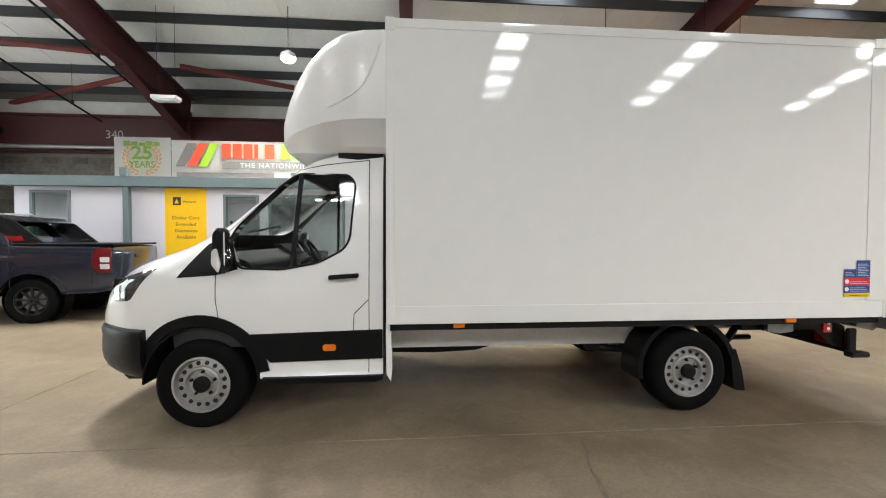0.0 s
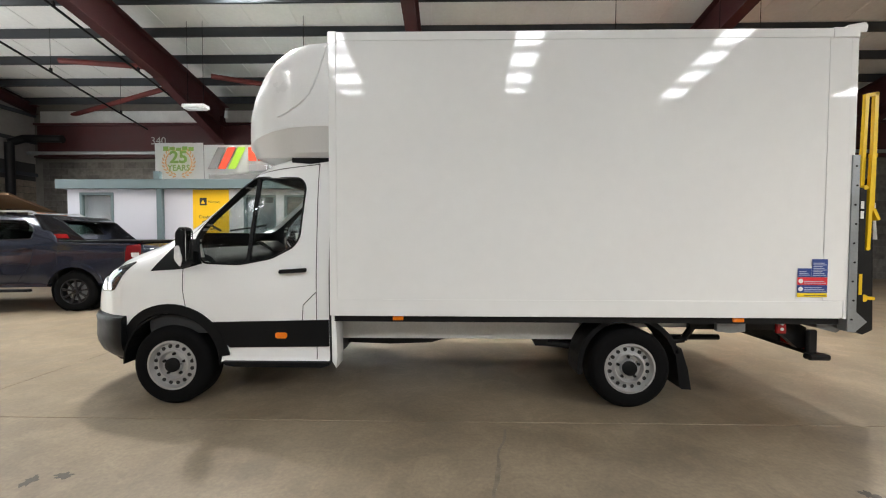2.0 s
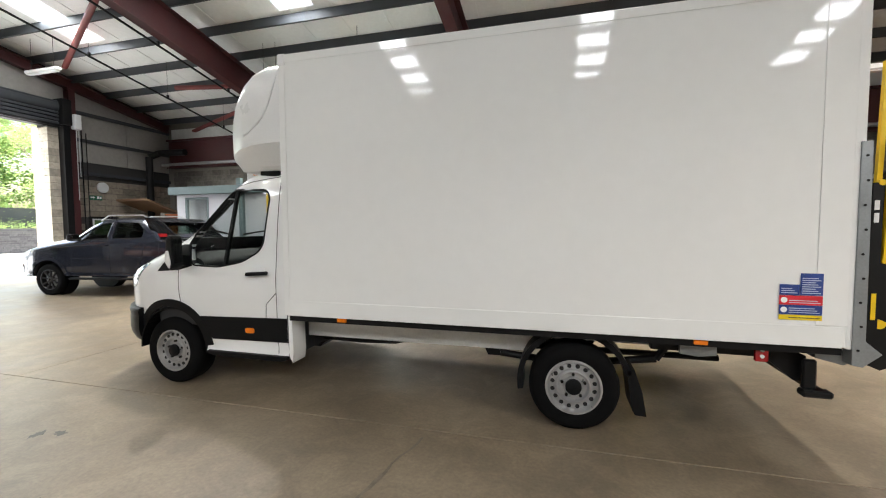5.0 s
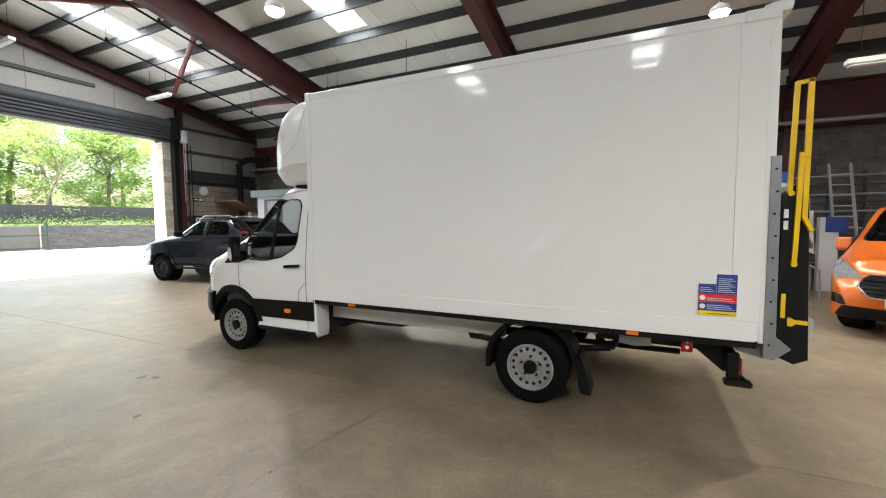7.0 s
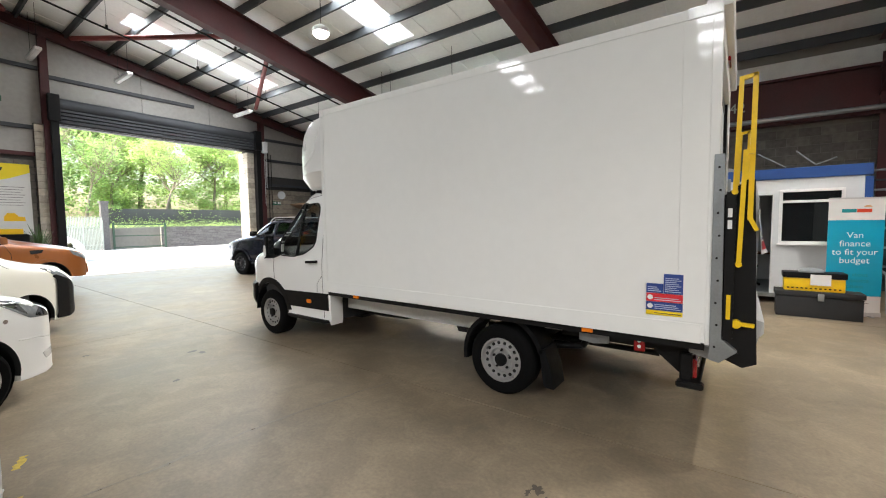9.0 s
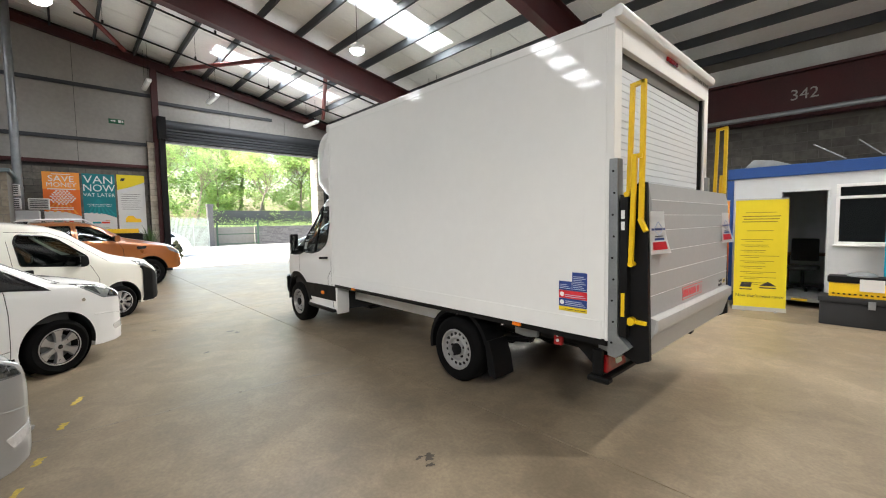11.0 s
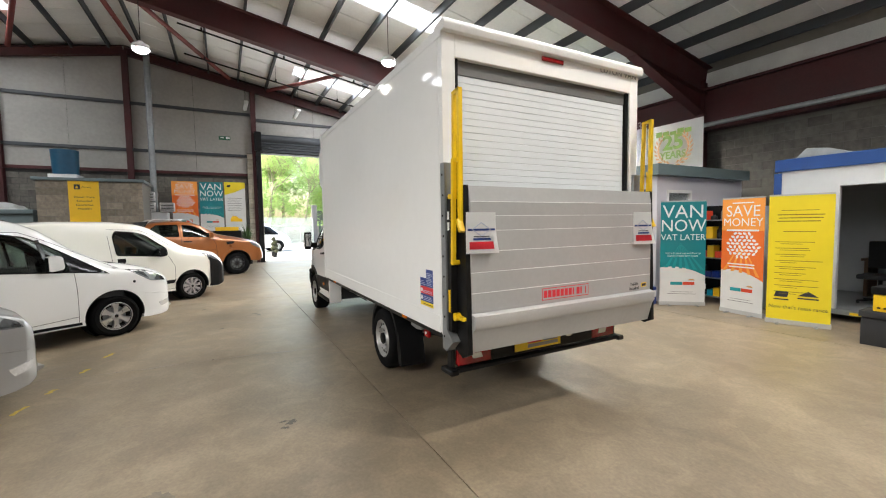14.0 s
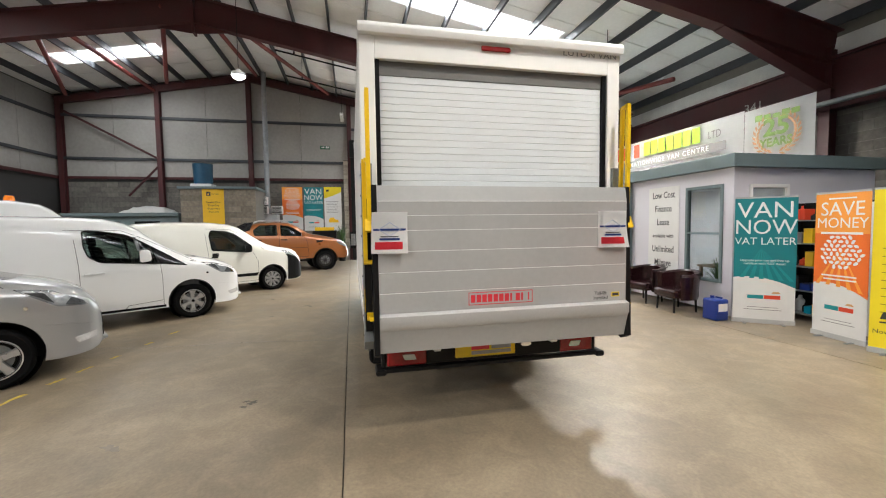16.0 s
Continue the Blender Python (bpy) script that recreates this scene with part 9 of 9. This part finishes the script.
def blot(name, x, y, r, material, label, seed, n=26, stretch=1.6, turn=0.4, kind="stuff"):
    rnd = random.Random(seed)
    ph = [rnd.uniform(0, 6.28) for _ in range(4)]
    pts = []
    for k in range(n):
        a = 2 * math.pi * k / n
        rr = r * (0.7 + 0.2 * math.sin(2 * a + ph[0]) + 0.16 * math.sin(5 * a + ph[1]) + 0.12 * math.sin(9 * a + ph[2]) + rnd.uniform(-0.1, 0.1))
        u, v = rr * math.cos(a) * stretch, rr * math.sin(a)
        pts.append((x + u * math.cos(turn) - v * math.sin(turn), y + u * math.sin(turn) + v * math.cos(turn)))
    b = prism(B(), pts, "z", 0.0006, 0.0012)
    return solo(name, b, material, label, "stain", group="floor stains", smooth=None, at=(x, y, 0.0006))


for i, (x, y, r, mt) in enumerate(((3.5, 2.36, 0.05, "stain"), (3.58, 2.3, 0.03, "stain"), (3.46, 2.3, 0.025, "stain"), (-1.42, 2.38, 0.045, "stain"), (-0.45, 1.82, 0.04, "stain"), (-1.27, 2.44, 0.05, "stain"),
                                   (4.1, 1.5, 0.06, "dark_smooth"), (4.6, 0.9, 0.07, "stain"), (-2.4, 1.5, 0.04, "stain"), (5.2, 2.0, 0.05, "dark_smooth"))):
    blot("oil_stain", x, y, r, mt, "small dark oil stain on the concrete", 30 + i, stretch=1.2 + 0.2 * (i % 4), turn=i * 0.7)
rnd = random.Random(77)
for x0, y0, x1, y1 in ((2.45, 0.09, 2.28, 0.14), (2.1, 0.16, 1.9, 0.2), (1.62, 0.26, 1.5, 0.3), (1.02, 0.39, 0.88, 0.42), (0.45, 0.48, 0.25, 0.54), (3.1, -0.02, 2.7, 0.05)):
    pts = []
    d = Vector((x1 - x0, y1 - y0)).normalized()
    n_ = Vector((-d.y, d.x))
    L_ = (Vector((x1, y1)) - Vector((x0, y0))).length
    side_a = [Vector((x0, y0)) + d * L_ * k / 6 + n_ * rnd.uniform(0.01, 0.035) for k in range(7)]
    side_b = [Vector((x0, y0)) + d * L_ * k / 6 - n_ * rnd.uniform(0.01, 0.035) for k in range(6, -1, -1)]
    solo("worn_line", prism(B(), [tuple(p) for p in side_a + side_b], "z", 0.0006, 0.0014), "worn_yellow", "worn fragment of yellow floor line", "floor line", group="worn floor lines", smooth=None, at=(x0, y0, 0.0006))
# ragged joint across the bay
pts_a, pts_b = [], []
for k in range(40):
    y = -0.6 + 3.7 * k / 39
    xx = 1.08 + 0.13 * y + 0.04 * math.sin(y * 2.3) + rnd.uniform(-0.015, 0.015)
    w = 0.003 + 0.018 * abs(noise.noise(Vector((y * 2.2, 0, 5)))) + rnd.uniform(0, 0.006)
    pts_a.append((xx - w, y))
    pts_b.append((xx + w, y))
solo("cracked_joint", prism(B(), pts_a + pts_b[::-1], "z", 0.0006, 0.0012), "dark_smooth", "ragged dark joint crossing the concrete", "joint", kind="structure", smooth=None)

# ---- the yard and what lies behind it ----
b = B()
box(b, -400, X0 - 0.3, -300, 300, -0.32, -0.02)
solo("ground", b, "tarmac", "pale sunlit concrete yard", "ground", kind="structure", smooth=None)
M["grass"] = mat("rough_green_grass", (0.1, 0.135, 0.06), 0.85, vary=0.35, scale=1.2, fine=14, bump=0.3, dist=0.05)


def leaf_mat(name, colour):
    """Thin leaves: part of the light comes through; each leaf a shade of its own."""
    m, nt, b = node_mat(name)
    N, L = nt.nodes.new, nt.links.new
    geo, hsv, dif, tr, mx = N("ShaderNodeNewGeometry"), N("ShaderNodeHueSaturation"), N("ShaderNodeBsdfDiffuse"), N("ShaderNodeBsdfTranslucent"), N("ShaderNodeMixShader")
    hsv.inputs["Color"].default_value = (*colour, 1)
    for k, lo, hi in (("Value", 0.82, 1.25), ("Hue", 0.48, 0.515)):
        r = N("ShaderNodeMapRange")
        r.inputs[3].default_value, r.inputs[4].default_value = lo, hi
        L(geo.outputs["Random Per Island"], r.inputs[0]), L(r.outputs[0], hsv.inputs[k])
    L(hsv.outputs[0], dif.inputs[0]), L(hsv.outputs[0], tr.inputs[0])
    mx.inputs[0].default_value = 0.58
    L(dif.outputs[0], mx.inputs[1]), L(tr.outputs[0], mx.inputs[2]), L(mx.outputs[0], nt.nodes["Material Output"].inputs[0])
    return m


M["leaf_light"] = leaf_mat("fresh_green_leaves", (0.44, 0.57, 0.23))
M["leaf_dark"] = leaf_mat("deep_green_leaves", (0.34, 0.48, 0.2))
M["bark"] = mat("grey_brown_bark", (0.3, 0.25, 0.19), 0.85, vary=0.3, scale=4, fine=30, bump=0.3)
M["stone"] = block_mat("dark_gritstone", (0.12, 0.112, 0.11))
M["far_wall"] = mat("weathered_grey_wall", (0.1, 0.098, 0.095), 0.9, vary=0.2, scale=1, bump=0.1)
M["gate_green"] = mat("green_painted_gate", (0.035, 0.075, 0.045), 0.6, vary=0.2, scale=3, bump=0.05)
M["pale_galv"] = mat("pale_galvanised_palisade", (0.4, 0.44, 0.4), 0.5, metal=0.1, vary=0.15, bump=0.03)

# retaining wall of coursed stone, set at a slant to the hall
WA, WB = Vector((-33.5, 13.3, 0)), Vector((-31.5, 36.0, 0))
wd = (WB - WA).normalized()
wm = plane_frame(WA, wd, (0, 0, 1))
stone_wall = thing("retaining_wall", "dark coursed stone wall across the yard", "wall", tuple(WA), kind="structure")
b = B()
slab(b, wm, 0, (WB - WA).length, -0.02, 1.62, -0.5, 0)
part("core", b, "mortar", stone_wall, smooth=None)
b = B()
slab(b, wm, 0, (WB - WA).length, 1.62, 1.67, -0.5, 0.03)
part("coping", b, "stone", stone_wall, smooth=None)
rnd = random.Random(3)
rest = B()
for r in range(11):
    x = -rnd.uniform(0, 0.4)
    while x < (WB - WA).length:
        w = rnd.uniform(0.28, 0.6)
        slab(rest, wm, max(x, 0), min(x + w - 0.015, (WB - WA).length), r * 0.147, r * 0.147 + 0.135, 0.001, rnd.uniform(0.015, 0.04))
        x += w
o = part("stones", rest, "stone", stone_wall, smooth=None)
tagged(o, kind="stuff")
# bank behind it
b = B()
n_, L_ = 30, 90.0
back = wm.to_3x3() @ Vector((0, 0, -1))
g = []
for i in range(n_ + 1):
    row = []
    for j in range(12):
        p = WA + wd * (-45 + 110 * i / n_) + back * (0.4 + j * 2.6) + Vector((0, 0, 1.6 + min(j, 5) * 0.16 + 0.25 * noise.noise(Vector((i * 0.6, j * 0.6, 0)))))
        row.append(b.verts.new(p))
    g.append(row)
for i in range(n_):
    for j in range(11):
        b.faces.new((g[i][j], g[i + 1][j], g[i + 1][j + 1], g[i][j + 1]))
foot = B()
low = [foot.verts.new((row[0].co.x, row[0].co.y, -0.1)) for row in g]
high = [foot.verts.new(row[0].co) for row in g]
for i in range(n_):
    foot.faces.new((low[i], low[i + 1], high[i + 1], high[i]))
solo("bank_foot", foot, "mortar", "pale concrete foot of the bank", "wall", kind="structure", smooth=None)
solo("grass_bank", b, "grass", "rough grassy bank behind the wall", "bank", kind="structure", smooth=80)
b = B()
q = WA + back * 3.2
slab(b, plane_frame(q, wd, (0, 0, 1)), -3.0, 45, 1.6, 3.2, -0.3, 0)
solo("far_wall", b, "far_wall", "weathered grey wall behind the bank", "wall", kind="structure", smooth=None)

# gate, pier and palisade fence
gate = thing("yard_gate", "green steel yard gate", "gate", tuple(WA + Vector((0.6, -2.0, 0))))
g0, g1 = Vector((-33.0, 13.4, 0)), Vector((-33.6, 10.2, 0))
for z in (0.15, 1.0, 1.85):
    part("gate_rail", beam(B(), g0 + Vector((0, 0, z)), g1 + Vector((0, 0, z)), 0.05, 0.07), "gate_green", gate, smooth=None)
for k in range(34):
    p = g0.lerp(g1, (k + 0.5) / 34)
    part("gate_bar", beam(B(), p + Vector((0, 0, 0.12)), p + Vector((0, 0, 1.9)), 0.05, 0.03), "gate_green", gate, smooth=None)
for p in (g0, g1):
    part("gate_post", beam(B(), p + Vector((0, 0, -0.02)), p + Vector((0, 0, 2.0)), 0.12, 0.12, (0, 1, 0)), "gate_green", gate, smooth=None)
pier = g1 - wd * 0.5
b = B()
box(b, pier.x - 0.22, pier.x + 0.22, pier.y - 0.22, pier.y + 0.22, -0.02, 3.45)
box(b, pier.x - 0.27, pier.x + 0.27, pier.y - 0.27, pier.y + 0.27, 3.45, 3.6)
solo("gate_pier", b, "stone", "stone gate pier with a flat cap", "pier", smooth=None, at=(pier.x, pier.y, 0))
fence = thing("palisade_fence", "pale green steel palisade fence", "fence", (-29.5, 5.0, 0))
FENCE_POSTS = 6
f0, f1 = Vector((pier.x + 0.3, pier.y - 0.2, 0)), Vector((-27.5, 2.6, 0))
for z in (0.4, 1.7):
    part("fence_rail", beam(B(), f0 + Vector((0, 0, z)), f1 + Vector((0, 0, z)), 0.04, 0.05), "pale_galv", fence, smooth=None)
nf = 70
for k in range(FENCE_POSTS):
    p = f0.lerp(f1, k / (FENCE_POSTS - 1))
    part("fence_post", beam(B(), p + Vector((-0.05, 0, -0.03)), p + Vector((-0.05, 0, 2.2)), 0.08, 0.06, (0, 1, 0)), "pale_galv", fence, smooth=None)
fd = (f1 - f0).normalized()
for k in range(nf):
    p = f0.lerp(f1, (k + 0.5) / nf)
    b = B()
    w = 0.035
    vs = [p - fd * w + Vector((0, 0, 0.05)), p + fd * w + Vector((0, 0, 0.05)), p + fd * w + Vector((0, 0, 2.3)), p + Vector((0, 0, 2.45)), p - fd * w + Vector((0, 0, 2.3))]
    nn = Vector((-fd.y, fd.x, 0)) * 0.012
    lo, hi = [b.verts.new(v) for v in vs], [b.verts.new(v + nn) for v in vs]
    b.faces.new(lo[::-1]), b.faces.new(hi)
    for i in range(5):
        b.faces.new((lo[i], lo[(i + 1) % 5], hi[(i + 1) % 5], hi[i]))
    part("pale", b, "pale_galv", fence, smooth=None)


def tree(x, y, z, h, crown_r, seed, leaf, n_leaf, size=0.16, bare=0.35, label="leafy green tree behind the yard wall"):
    rnd = random.Random(seed)
    T_ = thing("tree", label, "tree", (x, y, z), group="trees behind the yard")
    b = B()
    tips = []

    def limb(p, d, r, length, depth):
        steps = 4
        for k in range(steps):
            d2 = (d + Vector((rnd.uniform(-0.18, 0.18), rnd.uniform(-0.18, 0.18), rnd.uniform(-0.05, 0.14)))).normalized()
            q_ = p + d2 * length / steps
            cyl(b, p, q_, r * (1 - 0.16 * k), r * (1 - 0.16 * (k + 1)), 7, False)
            p, d = q_, d2
            if depth < 3 and k >= (1 if depth else 2):
                for _ in range(2 if depth else 3):
                    a = rnd.uniform(0, 2 * math.pi)
                    out = Vector((math.cos(a), math.sin(a), rnd.uniform(0.2, 0.9))).normalized()
                    limb(p, (d * 0.45 + out).normalized(), r * 0.45, length * rnd.uniform(0.4, 0.62), depth + 1)
            if depth >= 1:
                tips.append((p.copy(), depth))
        tips.append((p.copy(), depth))

    limb(Vector((x, y, z - 0.1)), Vector((rnd.uniform(-0.1, 0.1), rnd.uniform(-0.1, 0.1), 1)).normalized(), h * 0.022, h * 0.62, 0)
    part("trunk", b, "bark", T_, smooth=60)
    # clumps of leaves round the limbs and down the flanks, with gaps between
    vs, fs = [], []
    clumps = []
    for k in range(70):
        c, dep = rnd.choice(tips)
        if k % 2:
            a = rnd.uniform(0, 6.28)
            rr = crown_r * 0.62 * math.sqrt(rnd.random())
            c = Vector((x + rr * math.cos(a), y + rr * math.sin(a), z + h * rnd.uniform(0.12, 0.98)))
        clumps.append((c, crown_r * rnd.uniform(0.1, 0.24)))
    for k in range(n_leaf):
        c, cr = clumps[k % 70]
        o_ = Vector((rnd.gauss(0, 1), rnd.gauss(0, 1), rnd.gauss(0, 0.75)))
        c = c + o_.normalized() * cr * rnd.uniform(0.5, 1.15)
        a1, a2 = rnd.uniform(0, 6.28), rnd.uniform(-1.2, 1.2)
        u = Vector((math.cos(a1), math.sin(a1), rnd.uniform(-0.6, 0.3))).normalized()
        v = u.cross(Vector((math.sin(a2), rnd.uniform(-0.5, 0.5), math.cos(a2)))).normalized()
        s = size * rnd.uniform(0.6, 1.3)
        i0 = len(vs)
        vs += [tuple(c - u * s), tuple(c + v * s * 0.55), tuple(c + u * s), tuple(c - v * s * 0.55)]
        fs.append((i0, i0 + 1, i0 + 2, i0 + 3))
    me = bpy.data.meshes.new("crown")
    me.from_pydata(vs, [], fs)
    me.transform(Matrix.Translation((-x, -y, -z)))
    me.materials.append(M[leaf])
    o = new("crown", me)
    o.parent = T_
    return T_


rnd = random.Random(12)
i = 0
for row, (dist, n, h0, h1, leaf, nl, sz) in enumerate(((4.0, 10, 6.5, 9.0, "leaf_light", 6000, 0.085), (8.5, 10, 7, 11, "leaf_light", 9000, 0.13), (14.0, 10, 9, 12.5, "leaf_dark", 10000, 0.18))):
    for k in range(n):
        p = WA + wd * (-24 + 62 * (k + rnd.uniform(0.1, 0.9)) / n) + back * (dist + rnd.uniform(-1, 1.5))
        h = rnd.uniform(h0, h1)
        tree(p.x, p.y, 1.75 + dist * 0.05, h, h * 0.55, 100 + i, leaf if rnd.random() < 0.75 else ("leaf_dark" if leaf == "leaf_light" else "leaf_light"), nl, sz)
        i += 1
# undergrowth along the bank: uncountable small leaves
vs, fs = [], []
for k in range(36000):
    t = rnd.uniform(-26, 40)
    dd = rnd.uniform(0.3, 9.0)
    hgt = abs(rnd.gauss(0, 1)) * (0.12 + 0.7 * max(0, noise.noise(Vector((t * 0.35, dd * 0.4, 1)))) + 0.07 * dd)
    c = WA + wd * t + back * dd + Vector((0, 0, 1.62 + dd * 0.06 + hgt))
    u = Vector((rnd.uniform(-1, 1), rnd.uniform(-1, 1), rnd.uniform(-0.5, 0.8))).normalized()
    v = u.cross(Vector((rnd.uniform(-1, 1), rnd.uniform(-1, 1), 0.3))).normalized()
    s = rnd.uniform(0.03, 0.09)
    i0 = len(vs)
    vs += [tuple(c - u * s), tuple(c + v * s * 0.5), tuple(c + u * s), tuple(c - v * s * 0.5)]
    fs.append((i0, i0 + 1, i0 + 2, i0 + 3))
me = bpy.data.meshes.new("undergrowth")
me.from_pydata(vs, [], fs)
me.materials.append(M["leaf_light"])
tagged(new("undergrowth", me), "bright green undergrowth along the bank", "undergrowth", kind="stuff")

# a white van out in the yard
vehicle("panel_van", "white van parked out in the sunlit yard", MIDVAN, (-21.5, 5.0), 100, -1, 0.975, 0.335, "cap", 0.2, "alloy", "white_paint", 2.93,
        [[(-1.1, 1.14), (-0.2, 1.12), (0.1, 1.12), (-0.45, 1.6), (-1.1, 1.72)]], [(-0.76, 1.36), (0.76, 1.36), (0.68, 1.86), (-0.68, 1.86)], group="parked vans")
TOP = (-16.7, 4.3, 0)
spiral = thing("spiral_topiary", "spiral clipped shrub in a dark pot by the door", "plant", (TOP[0], TOP[1], -0.02))
part("pot", lathe(B(), [(-0.02, 0.0), (-0.02, 0.13), (0.26, 0.18), (0.26, 0.16), (0.22, 0.155), (0.22, 0.0)], TOP, "z", 20), "black_plastic", spiral)
b = B()
tube(b, [(TOP[0] + (0.16 - 0.1 * k / 60) * math.cos(k * 0.32), TOP[1] + (0.16 - 0.1 * k / 60) * math.sin(k * 0.32), 0.3 + 0.72 * k / 60) for k in range(61)], 0.07, 8)
cyl(b, (TOP[0], TOP[1], 0.2), (TOP[0], TOP[1], 1.05), 0.02, seg=8)
for v in b.verts:
    v.co += Vector((noise.noise(v.co * 9), noise.noise(v.co * 9 + Vector((5, 0, 0))), noise.noise(v.co * 9 + Vector((0, 7, 0))))) * 0.05
M["topiary"] = mat("dark_clipped_foliage", (0.05, 0.055, 0.025), 0.9, vary=0.4, scale=20, fine=90, bump=0.6, dist=0.02)
part("foliage", b, "topiary", spiral)
